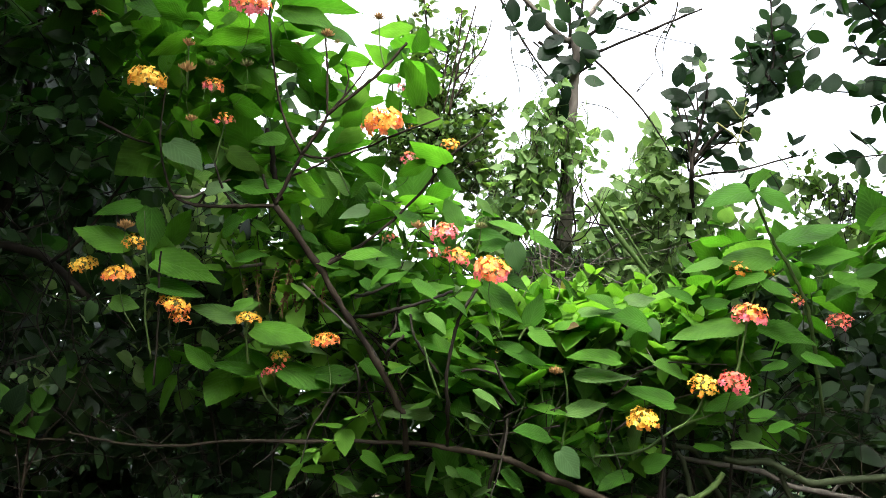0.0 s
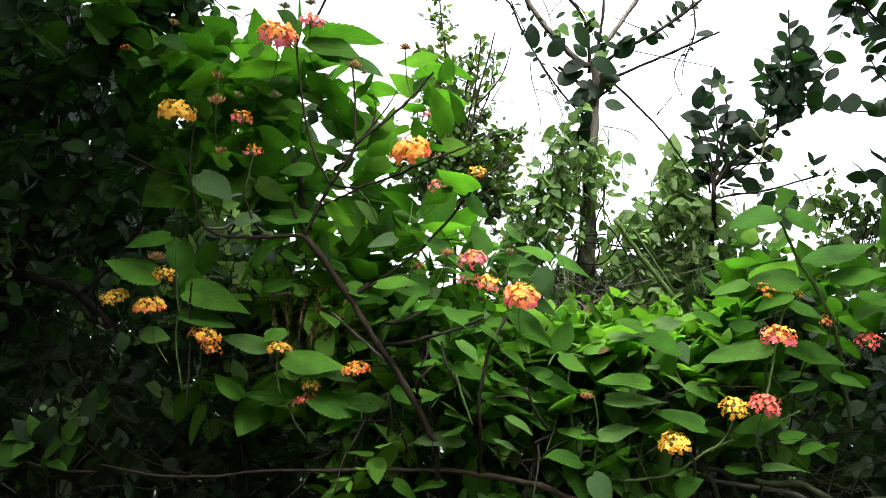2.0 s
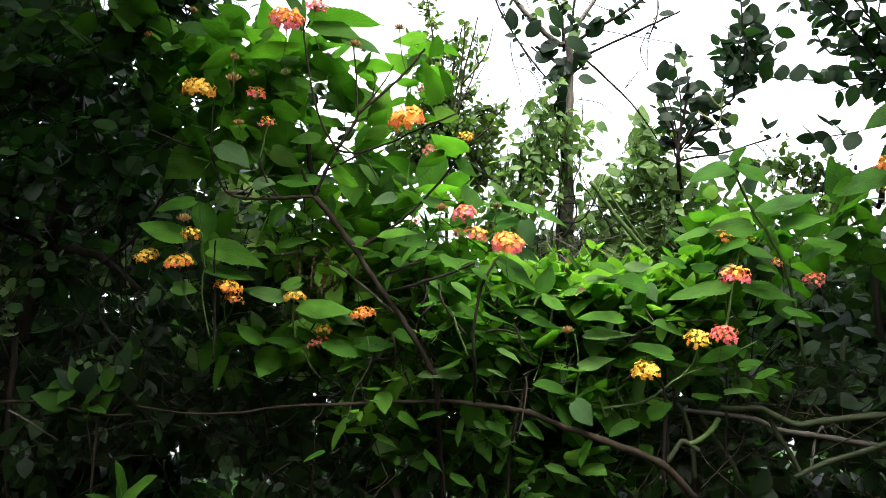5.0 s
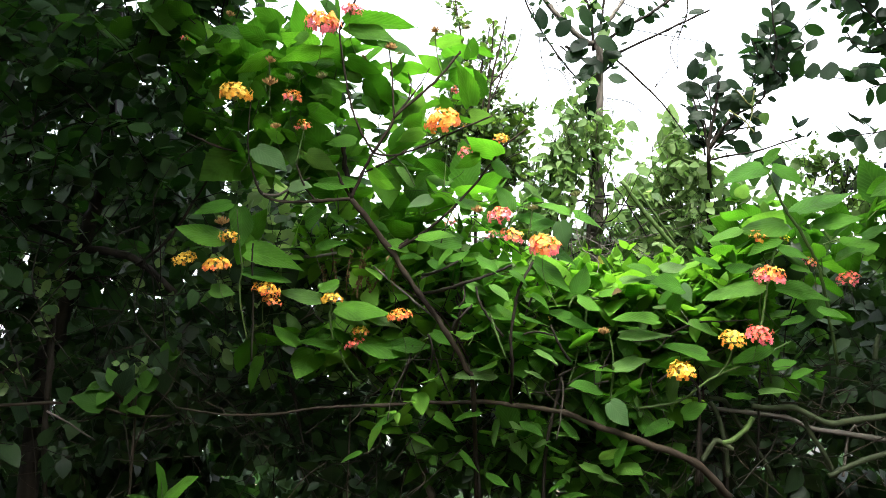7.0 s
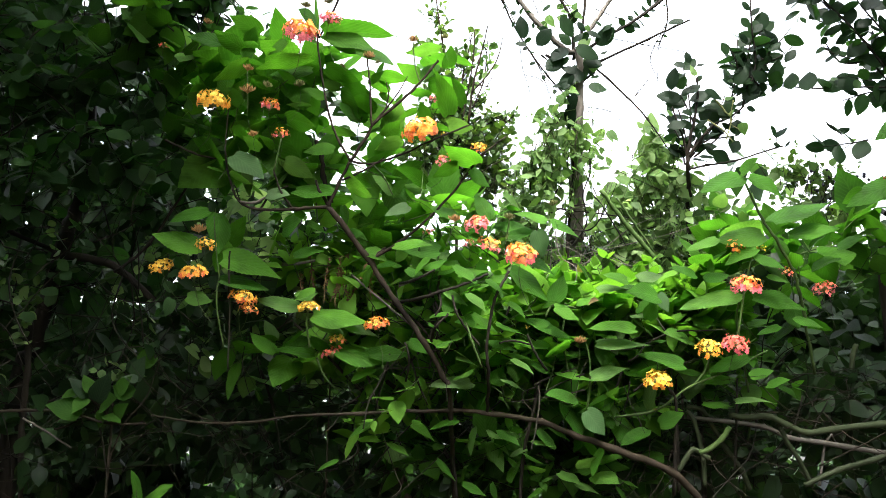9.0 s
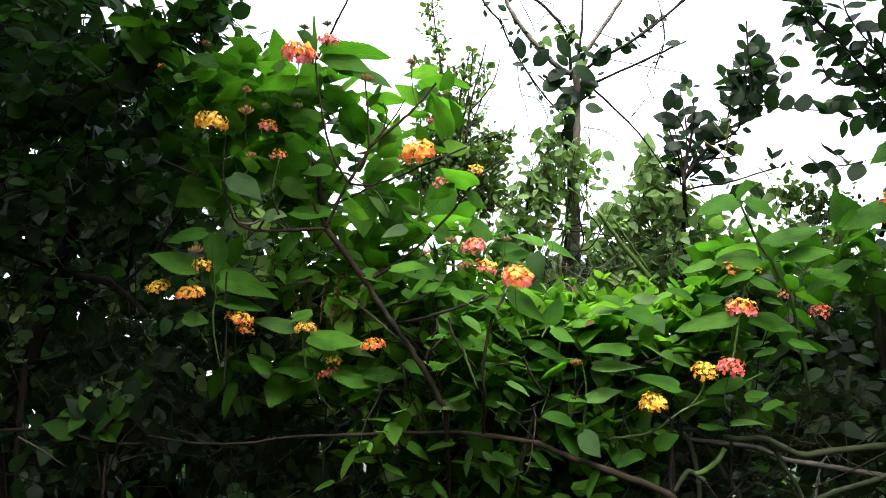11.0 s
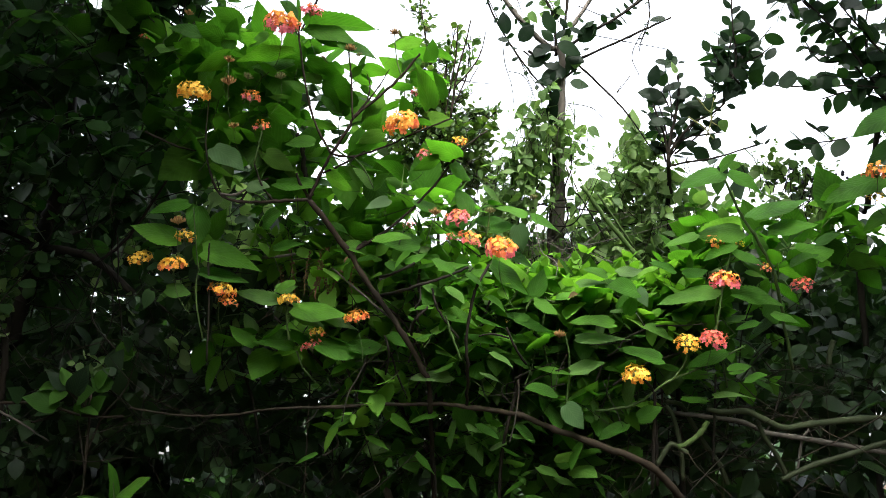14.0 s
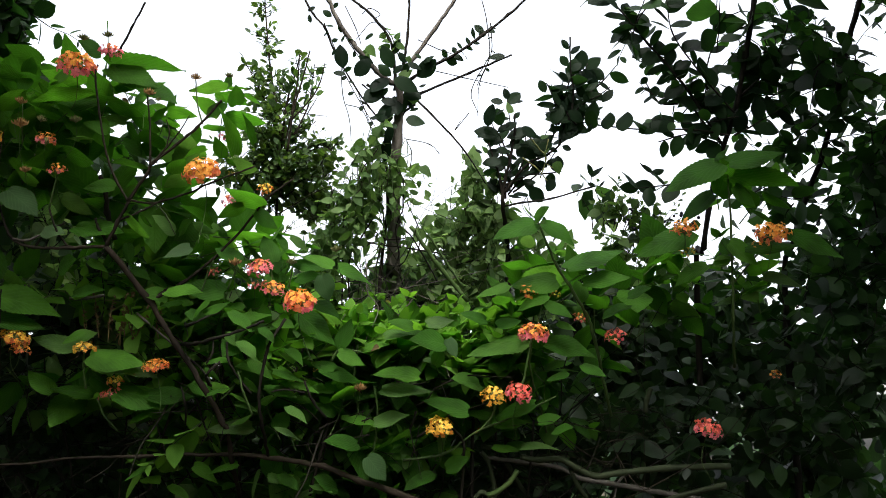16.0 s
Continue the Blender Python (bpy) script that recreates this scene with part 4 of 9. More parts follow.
leaf(shrub, (0.036, 0.796, 1.694), (0.011, 0.798, 1.683), 128)
leaf(shrub, (0.005, 0.806, 1.677), (-0.022, 0.811, 1.702), 121)
leaf(shrub, (-0.019, 0.798, 1.721), (-0.043, 0.809, 1.715), 128)
leaf(shrub, (0.048, 0.794, 1.689), (0.069, 0.807, 1.676), 52)
leaf(shrub, (-0.028, 0.804, 1.669), (-0.043, 0.786, 1.682), 62)
leaf(shrub, (-0.027, 0.821, 1.672), (-0.014, 0.803, 1.683), 52)
leaf(shrub, (0.008, 0.820, 1.675), (-0.017, 0.826, 1.687), 62)
leaf(shrub, (0.014, 0.811, 1.656), (0.041, 0.797, 1.639), 62)
leaf(shrub, (0.066, 0.804, 1.642), (0.055, 0.807, 1.670), 28)
leaf(shrub, (0.121, 0.808, 1.639), (0.091, 0.808, 1.653), 60)
leaf(shrub, (0.127, 0.809, 1.638), (0.162, 0.817, 1.630), 62)
leaf(shrub, (0.087, 0.821, 1.630), (0.113, 0.809, 1.630), 57)
leaf(shrub, (-0.131, 0.797, 1.697), (-0.104, 0.803, 1.683), 138)
leaf(shrub, (-0.084, 0.794, 1.708), (-0.113, 0.792, 1.711), 57)
leaf(shrub, (-0.122, 0.814, 1.674), (-0.075, 0.803, 1.669), 67)
leaf(shrub, (-0.073, 0.801, 1.678), (-0.046, 0.786, 1.658), 123)
leaf(shrub, (-0.206, 0.817, 1.654), (-0.240, 0.802, 1.643), 62)
leaf(shrub, (-0.211, 0.820, 1.618), (-0.256, 0.808, 1.632), 57)
leaf(shrub, (-0.198, 0.821, 1.652), (-0.190, 0.814, 1.612), 36)
leaf(shrub, (-0.191, 0.826, 1.608), (-0.134, 0.836, 1.600), 52)
leaf(shrub, (-0.077, 0.826, 1.662), (-0.074, 0.832, 1.641), 62)
leaf(shrub, (-0.069, 0.825, 1.637), (-0.051, 0.826, 1.626), 62)
leaf(shrub, (-0.133, 0.813, 1.634), (-0.114, 0.792, 1.638), 36)
leaf(shrub, (-0.192, 0.823, 1.586), (-0.147, 0.834, 1.578), 67)
leaf(shrub, (-0.225, 0.845, 1.572), (-0.244, 0.858, 1.567), 52)
leaf(shrub, (-0.224, 0.828, 1.571), (-0.200, 0.829, 1.567), 36)
leaf(shrub, (-0.119, 0.840, 1.562), (-0.160, 0.840, 1.578), 62)
leaf(shrub, (-0.120, 0.834, 1.571), (-0.101, 0.844, 1.578), 47)
leaf(shrub, (-0.103, 0.831, 1.554), (-0.051, 0.829, 1.549), 60)
leaf(shrub, (-0.106, 0.849, 1.552), (-0.075, 0.860, 1.542), 62)
leaf(shrub, (-0.074, 0.849, 1.549), (-0.056, 0.854, 1.537), 52)
leaf(shrub, (-0.143, 0.860, 1.521), (-0.168, 0.863, 1.545), 57)
leaf(shrub, (-0.073, 0.840, 1.546), (-0.040, 0.843, 1.539), 57)
leaf(shrub, (-0.108, 0.858, 1.535), (-0.082, 0.869, 1.522), 57)
leaf(shrub, (-0.081, 0.848, 1.523), (-0.026, 0.855, 1.513), 64)
leaf(shrub, (-0.105, 0.861, 1.520), (-0.145, 0.858, 1.527), 67)
leaf(shrub, (-0.011, 0.849, 1.531), (0.012, 0.845, 1.516), 52)
leaf(shrub, (0.018, 0.825, 1.616), (-0.026, 0.823, 1.626), 57)
leaf(shrub, (0.022, 0.823, 1.575), (0.047, 0.826, 1.564), 57)
leaf(shrub, (0.020, 0.855, 1.542), (0.055, 0.866, 1.533), 62)
leaf(shrub, (0.106, 0.830, 1.607), (0.131, 0.824, 1.596), 52)
leaf(shrub, (0.089, 0.833, 1.598), (0.126, 0.838, 1.568), 62)
leaf(shrub, (0.130, 0.832, 1.566), (0.139, 0.832, 1.595), 33)
leaf(shrub, (0.129, 0.825, 1.559), (0.156, 0.831, 1.550), 52)
leaf(shrub, (0.206, 0.828, 1.537), (0.161, 0.826, 1.544), 60)
leaf(shrub, (0.172, 0.843, 1.527), (0.221, 0.829, 1.527), 66)
leaf(shrub, (0.223, 0.841, 1.550), (0.231, 0.832, 1.568), 28)
leaf(shrub, (0.111, 0.843, 1.545), (0.155, 0.854, 1.538), 67)
leaf(shrub, (0.230, 0.825, 1.569), (0.200, 0.803, 1.575), 57)
leaf(shrub, (0.173, 0.826, 1.575), (0.202, 0.825, 1.583), 62)
leaf(shrub, (0.048, 0.848, 1.490), (0.006, 0.835, 1.487), 62)
leaf(shrub, (-0.009, 0.877, 1.453), (0.017, 0.881, 1.440), 52)
leaf(shrub, (-0.050, 0.849, 1.518), (-0.008, 0.857, 1.519), 62)
leaf(shrub, (0.255, 0.843, 1.505), (0.209, 0.842, 1.517), 60)
leaf(shrub, (0.165, 0.844, 1.494), (0.198, 0.835, 1.502), 57)
leaf(shrub, (0.125, 0.853, 1.524), (0.099, 0.861, 1.534), 62)
leaf(shrub, (0.154, 0.843, 1.567), (0.177, 0.833, 1.572), 62)
leaf(shrub, (0.191, 0.832, 1.576), (0.218, 0.821, 1.578), 62)
leaf(shrub, (0.199, 0.818, 1.584), (0.174, 0.813, 1.589), 57)
leaf(shrub, (0.215, 0.835, 1.589), (0.242, 0.840, 1.595), 57)
leaf(shrub, (0.125, 0.845, 1.545), (0.101, 0.854, 1.556), 57)
leaf(shrub, (0.063, 0.835, 1.544), (0.035, 0.820, 1.550), 62)
leaf(shrub, (-0.035, 0.825, 1.610), (-0.057, 0.812, 1.615), 57)
leaf(shrub, (-0.013, 0.821, 1.597), (0.008, 0.817, 1.585), 57)
leaf(shrub, (0.036, 0.829, 1.605), (0.015, 0.828, 1.593), 57)
leaf(shrub, (0.080, 0.804, 1.666), (0.100, 0.813, 1.656), 62)
leaf(shrub, (0.081, 0.861, 1.515), (0.111, 0.854, 1.518), 62)
leaf(shrub, (0.149, 0.847, 1.474), (0.119, 0.826, 1.480), 62)
leaf(shrub, (-0.047, 0.864, 1.505), (-0.068, 0.847, 1.495), 62)
leaf(shrub, (-0.124, 0.833, 1.612), (-0.096, 0.828, 1.620), 57)
leaf(shrub, (-0.180, 0.792, 1.732), (-0.167, 0.801, 1.718), 133)
leaf(shrub, (-0.154, 0.793, 1.709), (-0.170, 0.785, 1.720), 133)
leaf(shrub, (-0.110, 0.798, 1.755), (-0.130, 0.785, 1.756), 123)
leaf(shrub, (-0.121, 0.774, 1.771), (-0.137, 0.771, 1.782), 128)
leaf(shrub, (-0.131, 0.777, 1.815), (-0.151, 0.782, 1.805), 52)
leaf(shrub, (-0.079, 0.795, 1.775), (-0.102, 0.797, 1.779), 123)
leaf(shrub, (-0.062, 0.806, 1.685), (-0.046, 0.795, 1.672), 123)
leaf(shrub, (-0.109, 0.818, 1.643), (-0.090, 0.823, 1.635), 62)
leaf(shrub, (-0.179, 0.792, 1.702), (-0.148, 0.782, 1.680), 36, "pale")
leaf(shrub, (-0.147, 0.801, 1.666), (-0.126, 0.789, 1.664), 43, "pale")
leaf(shrub, (-0.012, 0.801, 1.654), (-0.035, 0.795, 1.642), 43, "pale")
leaf(shrub, (-0.238, 0.828, 1.569), (-0.248, 0.836, 1.552), 15, "pale")
leaf(shrub, (0.159, 0.848, 1.462), (0.178, 0.850, 1.439), 15, "pale")
leaf(shrub, (0.112, 0.804, 1.630), (0.119, 0.811, 1.605), 15, "pale")
flower_head(shrub, (-0.196, 0.766, 1.742), 0.0345, "yellow", (28, 9), 46, 0.70)
flower_head(shrub, (0.001, 0.770, 1.714), 0.0391, "orange", (31, -11), 54, 0.70)
flower_head(shrub, (-0.113, 0.748, 1.804), 0.0391, "salmon", (36, 8), 50, 0.70)
flower_head(shrub, (-0.087, 0.753, 1.823), 0.0256, "pink", (28, 12), 29, 0.70)
flower_head(shrub, (-0.216, 0.818, 1.589), 0.0310, "gold", (22, -4), 42, 0.55)
flower_head(shrub, (-0.249, 0.826, 1.597), 0.0280, "yellow", (25, -16), 29, 0.55)
flower_head(shrub, (-0.170, 0.823, 1.566), 0.0299, "gold", (21, 16), 37, 0.55)
flower_head(shrub, (-0.166, 0.830, 1.557), 0.0234, "orange", (20, 13), 18, 0.55)
flower_head(shrub, (-0.108, 0.828, 1.558), 0.0245, "yellow", (20, -3), 25, 0.55)
flower_head(shrub, (-0.042, 0.836, 1.542), 0.0280, "orange", (16, -9), 33, 0.55)
flower_head(shrub, (-0.081, 0.841, 1.529), 0.0201, "gold", (17, -1), 21, 0.55)
flower_head(shrub, (-0.086, 0.849, 1.517), 0.0237, "coral", (21, -11), 18, 0.55)
flower_head(shrub, (0.093, 0.788, 1.597), 0.0352, "salmon", (32, 4), 58, 0.70)
flower_head(shrub, (0.055, 0.800, 1.632), 0.0291, "pink", (32, -15), 33, 0.70)
flower_head(shrub, (0.065, 0.810, 1.614), 0.0270, "salmon", (35, 16), 29, 0.70)
flower_head(shrub, (0.008, 0.822, 1.633), 0.0155, "coral", (25, -14), 13, 0.70)
flower_head(shrub, (0.057, 0.791, 1.708), 0.0189, "gold", (37, 5), 18, 0.70)
flower_head(shrub, (0.024, 0.804, 1.698), 0.0227, "pink", (40, 10), 18, 0.70)
flower_head(shrub, (0.014, 0.798, 1.762), 0.0157, "pink", (32, 15), 14, 0.70)
flower_head(shrub, (0.047, 0.819, 1.619), 0.0166, "pink", (24, -3), 14, 0.70)
flower_head(shrub, (-0.144, 0.775, 1.743), 0.0245, "salmon", (25, 11), 23, 0.70)
flower_head(shrub, (-0.133, 0.782, 1.717), 0.0198, "salmon", (24, -5), 18, 0.70)
flower_head(shrub, (-0.206, 0.815, 1.617), 0.0256, "yellow", (23, 5), 18, 0.55)
flower_head(shrub, (-0.254, 0.790, 1.815), 0.0121, "coral", (28, 14), 13, 0.70)
flower_head(shrub, (0.098, 0.856, 1.573), 0.0098, "coral", (28, 12), 13, 0.70)
flower_head(shrub, (0.106, 0.853, 1.544), 0.0072, "yellow", (39, -11), 6, 0.70)
flower_head(shrub, (0.023, 0.797, 1.725), 0.0084, "yellow", (31, 12), 6, 0.70)
spent_head(shrub, (-0.163, 0.757, 1.774), 0.0127, SPENT, (14, 11))
spent_head(shrub, (-0.163, 0.763, 1.754), 0.0173, SPENT, (10, 1))
spent_head(shrub, (-0.158, 0.773, 1.714), 0.0118, SPENT, (13, -6))
spent_head(shrub, (-0.145, 0.761, 1.759), 0.0118, BRACT, (17, 15))
spent_head(shrub, (-0.114, 0.760, 1.759), 0.0127, BRACT, (11, -6))
spent_head(shrub, (-0.201, 0.747, 1.817), 0.0109, SPENT, (9, 15))
spent_head(shrub, (0.032, 0.789, 1.635), 0.0145, SPENT, (13, 3))
spent_head(shrub, (0.125, 0.784, 1.649), 0.0118, BRACT, (20, -9))
spent_head(shrub, (0.084, 0.788, 1.637), 0.0118, BRACT, (18, 2))
spent_head(shrub, (-0.007, 0.747, 1.800), 0.0118, SPENT, (8, 1))
spent_head(shrub, (-0.049, 0.752, 1.785), 0.0127, SPENT, (5, 4))
spent_head(shrub, (-0.040, 0.753, 1.780), 0.0072, BRACT, (17, -15))
spent_head(shrub, (0.023, 0.746, 1.803), 0.0091, BRACT, (6, 1))
spent_head(shrub, (0.150, 0.816, 1.523), 0.0145, SPENT, (17, 2))
spent_head(shrub, (-0.209, 0.797, 1.627), 0.0163, SPENT, (8, 0))
leafy = []
leafy.append(((-0.195, 0.805, 1.830), (0.046, 0.030, 0.034), 30))
leafy.append(((-0.138, 0.811, 1.802), (0.057, 0.030, 0.040), 34))
leafy.append(((-0.195, 0.818, 1.780), (0.040, 0.030, 0.034), 26))
leafy.append(((-0.167, 0.828, 1.741), (0.057, 0.030, 0.034), 44))
leafy.append(((-0.093, 0.836, 1.745), (0.052, 0.030, 0.040), 34))
leafy.append(((-0.048, 0.861, 1.686), (0.070, 0.030, 0.041), 44))
leafy.append(((-0.130, 0.861, 1.692), (0.064, 0.030, 0.035), 40))
leafy.append(((0.005, 0.857, 1.697), (0.053, 0.030, 0.041), 30))
leafy.append(((0.039, 0.861, 1.637), (0.064, 0.030, 0.040), 34))
leafy.append(((-0.013, 0.892, 1.603), (0.071, 0.030, 0.047), 26))
leafy.append(((0.093, 0.892, 1.596), (0.053, 0.030, 0.041), 24))
leafy.append(((0.046, 0.908, 1.539), (0.083, 0.040, 0.047), 34))
leafy.append(((0.129, 0.901, 1.556), (0.077, 0.030, 0.035), 40))
leafy.append(((0.204, 0.914, 1.582), (0.066, 0.030, 0.024), 70))
leafy.append(((-0.077, 0.892, 1.532), (0.087, 0.030, 0.035), 28))
leafy.append(((0.158, 0.914, 1.504), (0.095, 0.040, 0.041), 44))
leafy.append(((0.071, 0.941, 1.490), (0.091, 0.040, 0.036), 28))
leafy.append(((-0.195, 0.898, 1.557), (0.070, 0.030, 0.035), 26))
leafy.append(((-0.221, 0.869, 1.628), (0.046, 0.030, 0.035), 20))
sprays(3, shrub, [(c, r, n * 1.35 if c[2] > 1.7 else n) for c, r, n in leafy], 0.04, leaf_shape(1.0, 0.68, 9, 0.39, 0.95, 0.1, 0.12, 0.08, 0.02, 0.012, 0.06, 0.15), LANTANA, GREEN_STEM, 0.08, 3, 0.36, 0.6, 0.2, 0.4, 0.1, back=0.025)
leafy = []
leafy.append(((-0.025, 0.886, 1.589), (0.041, 0.020, 0.029), 40))
leafy.append(((0.001, 0.898, 1.541), (0.035, 0.020, 0.029), 32))
leafy.append(((-0.085, 0.897, 1.629), (0.036, 0.020, 0.030), 26))
leafy.append(((-0.089, 0.949, 1.669), (0.083, 0.040, 0.051), 70))
leafy.append(((-0.013, 0.950, 1.656), (0.076, 0.040, 0.051), 80))
leafy.append(((0.064, 0.972, 1.608), (0.084, 0.040, 0.051), 130))
leafy.append(((-0.026, 0.990, 1.586), (0.091, 0.040, 0.052), 110))
leafy.append(((0.052, 1.002, 1.535), (0.104, 0.040, 0.052), 120))
leafy.append(((0.149, 1.000, 1.534), (0.091, 0.040, 0.045), 110))
leafy.append(((0.247, 0.995, 1.545), (0.084, 0.040, 0.039), 90))
leafy.append(((-0.104, 0.985, 1.612), (0.065, 0.040, 0.039), 70))
leafy.append(((0.127, 0.993, 1.482), (0.102, 0.040, 0.032), 60))
leafy.append(((0.156, 0.983, 1.597), (0.078, 0.040, 0.032), 80))
# lighter colour here stands in for light inside the shrub
sprays(5, shrub, leafy, 0.025, leaf_shape(1.0, 0.66, 6, 0.39, 0.95, 0.1, 0.12, 0.09, 0.02, 0.012, 0.06, 0.15), YOUNG_LIT, GREEN_STEM, 0.06, 3, 0.75, 0.6, 0.2, 0.45, 0.15, name="inner_foliage")
leaf(shrub, (-0.024, 0.771, 1.606), (0.009, 0.755, 1.607), 69)
leaf(shrub, (0.008, 0.806, 1.603), (-0.008, 0.805, 1.588), 66)
leaf(shrub, (0.035, 0.809, 1.588), (0.065, 0.812, 1.597), 63)
leaf(shrub, (0.031, 0.787, 1.591), (0.053, 0.778, 1.575), 66)
leaf(shrub, (0.049, 0.792, 1.584), (0.033, 0.787, 1.567), 66)
leaf(shrub, (0.003, 0.808, 1.593), (0.025, 0.814, 1.606), 69)
leaf(shrub, (-0.048, 0.880, 1.606), (-0.028, 0.879, 1.594), 66)
leaf(shrub, (-0.027, 0.857, 1.611), (-0.049, 0.851, 1.607), 66)
leaf(shrub, (-0.053, 0.857, 1.604), (-0.054, 0.850, 1.584), 59)
leaf(shrub, (-0.028, 0.878, 1.588), (-0.054, 0.893, 1.579), 66)
leaf(shrub, (0.043, 0.779, 1.563), (0.059, 0.767, 1.547), 66)
leaf(shrub, (0.061, 0.774, 1.575), (0.075, 0.766, 1.562), 66)
leaf(shrub, (0.082, 0.807, 1.560), (0.099, 0.797, 1.547), 66)
leaf(shrub, (0.049, 0.802, 1.549), (0.072, 0.801, 1.532), 66)
leaf(shrub, (0.044, 0.810, 1.531), (0.061, 0.820, 1.520), 72)
leaf(shrub, (0.007, 0.810, 1.540), (0.026, 0.815, 1.530), 72)
leaf(shrub, (-0.014, 0.891, 1.537), (0.010, 0.904, 1.518), 63)
leaf(shrub, (0.014, 0.791, 1.516), (0.032, 0.789, 1.525), 72)
leaf(shrub, (0.061, 0.821, 1.525), (0.093, 0.821, 1.520), 69)
leaf(shrub, (0.070, 0.805, 1.539), (0.103, 0.814, 1.534), 72)
leaf(shrub, (0.028, 0.803, 1.549), (0.007, 0.792, 1.544), 75)
leaf(shrub, (-0.097, 0.788, 1.568), (-0.117, 0.787, 1.563), 66)
leaf(shrub, (-0.019, 0.881, 1.565), (0.004, 0.863, 1.570), 72)
leaf(shrub, (0.034, 0.829, 1.510), (0.061, 0.830, 1.505), 72)
leaf(shrub, (0.085, 0.806, 1.507), (0.104, 0.794, 1.495), 69)
leaf(shrub, (0.049, 0.819, 1.498), (0.029, 0.830, 1.492), 72)
leaf(shrub, (0.074, 0.805, 1.486), (0.098, 0.811, 1.480), 72)
leaf(shrub, (0.077, 0.867, 1.446), (0.095, 0.853, 1.432), 66)
leaf(shrub, (0.074, 0.898, 1.439), (0.089, 0.885, 1.423), 69)
leaf(shrub, (0.035, 0.861, 1.455), (0.007, 0.856, 1.446), 66)
leaf(shrub, (0.008, 0.880, 1.439), (-0.004, 0.888, 1.451), 66)
leaf(shrub, (0.070, 0.895, 1.396), (0.078, 0.902, 1.378), 63)
leaf(shrub, (0.041, 0.882, 1.395), (0.064, 0.884, 1.384), 69)
leaf(shrub, (0.139, 0.902, 1.405), (0.159, 0.887, 1.394), 63)
leaf(shrub, (0.120, 0.896, 1.390), (0.101, 0.891, 1.378), 72)
leaf(shrub, (0.156, 0.905, 1.395), (0.178, 0.897, 1.388), 66)
leaf(shrub, (0.127, 0.886, 1.449), (0.151, 0.889, 1.439), 69)
leaf(shrub, (0.102, 0.879, 1.422), (0.123, 0.892, 1.416), 72)
leaf(shrub, (0.088, 0.901, 1.418), (0.103, 0.909, 1.406), 66)
leaf(shrub, (0.178, 0.881, 1.428), (0.162, 0.869, 1.402), 68)
leaf(shrub, (0.195, 0.903, 1.390), (0.212, 0.907, 1.371), 75)
leaf(shrub, (0.203, 0.907, 1.397), (0.219, 0.903, 1.392), 72)
leaf(shrub, (0.130, 0.869, 1.433), (0.110, 0.850, 1.445), 66)
leaf(shrub, (0.107, 0.868, 1.435), (0.127, 0.854, 1.429), 75)
leaf(shrub, (0.016, 0.880, 1.418), (0.037, 0.885, 1.401), 66)
leaf(shrub, (0.053, 0.883, 1.449), (0.045, 0.874, 1.422), 66)
leaf(shrub, (0.115, 0.905, 1.374), (0.140, 0.885, 1.380), 72)
leaf(shrub, (-0.047, 0.864, 1.453), (-0.069, 0.860, 1.439), 66)
leaf(shrub, (-0.031, 0.882, 1.435), (-0.009, 0.876, 1.423), 72)
leaf(shrub, (-0.081, 0.878, 1.419), (-0.102, 0.873, 1.411), 72)
leafy = []
leafy.append(((-0.080, 0.803, 1.791), (0.051, 0.030, 0.051), 26))
leafy.append(((-0.047, 0.818, 1.731), (0.051, 0.030, 0.034), 26))
leafy.append(((-0.171, 0.804, 1.792), (0.057, 0.030, 0.051), 34))
leafy.append(((0.022, 0.816, 1.773), (0.034, 0.030, 0.040), 16))
leafy.append(((0.040, 0.802, 1.587), (0.040, 0.020, 0.027), 30))
leafy.append(((0.061, 0.814, 1.540), (0.040, 0.020, 0.032), 34))
leafy.append(((0.077, 0.823, 1.504), (0.048, 0.020, 0.024), 28))
leafy.append(((0.121, 0.834, 1.500), (0.049, 0.020, 0.024), 20))
leafy.append(((-0.054, 0.891, 1.532), (0.040, 0.020, 0.026), 30))
leafy.append(((0.004, 0.857, 1.618), (0.034, 0.020, 0.023), 20))
leafy.append(((0.008, 0.812, 1.589), (0.016, 0.015, 0.013), 12))
leafy.append(((0.042, 0.884, 1.434), (0.061, 0.030, 0.034), 30))
leafy.append(((0.125, 0.886, 1.417), (0.067, 0.030, 0.034), 26))
leafy.append(((-0.048, 0.907, 1.430), (0.051, 0.030, 0.034), 22))
leafy.append(((-0.085, 0.911, 1.614), (0.042, 0.030, 0.036), 40))
leafy.append(((-0.014, 0.906, 1.510), (0.053, 0.030, 0.029), 36))
sprays(15, shrub, [(c, r, n * 2.2 if c[2] > 1.7 else n) for c, r, n in leafy], 0.03, leaf_shape(1.0, 0.66, 6, 0.39, 0.95, 0.1, 0.12, 0.09, 0.02, 0.012, 0.06, 0.15), LANTANA, GREEN_STEM, 0.06, 3, 0.4, 0.7, 0.2, 0.4, 0.1, name="young_foliage", back=0.03)
leafy = []
leafy.append(((0.033, 0.807, 1.531), (0.032, 0.020, 0.015), 30))
leafy.append(((-0.052, 0.839, 1.532), (0.014, 0.015, 0.013), 8))
leafy.append(((-0.038, 0.839, 1.493), (0.022, 0.020, 0.014), 18))
leafy.append(((-0.075, 0.845, 1.592), (0.017, 0.020, 0.019), 14))
leafy.append(((0.024, 0.818, 1.568), (0.019, 0.020, 0.013), 16))
leafy.append(((-0.006, 0.850, 1.485), (0.033, 0.020, 0.014), 20))
leafy.append(((0.046, 0.816, 1.573), (0.027, 0.020, 0.022), 20))
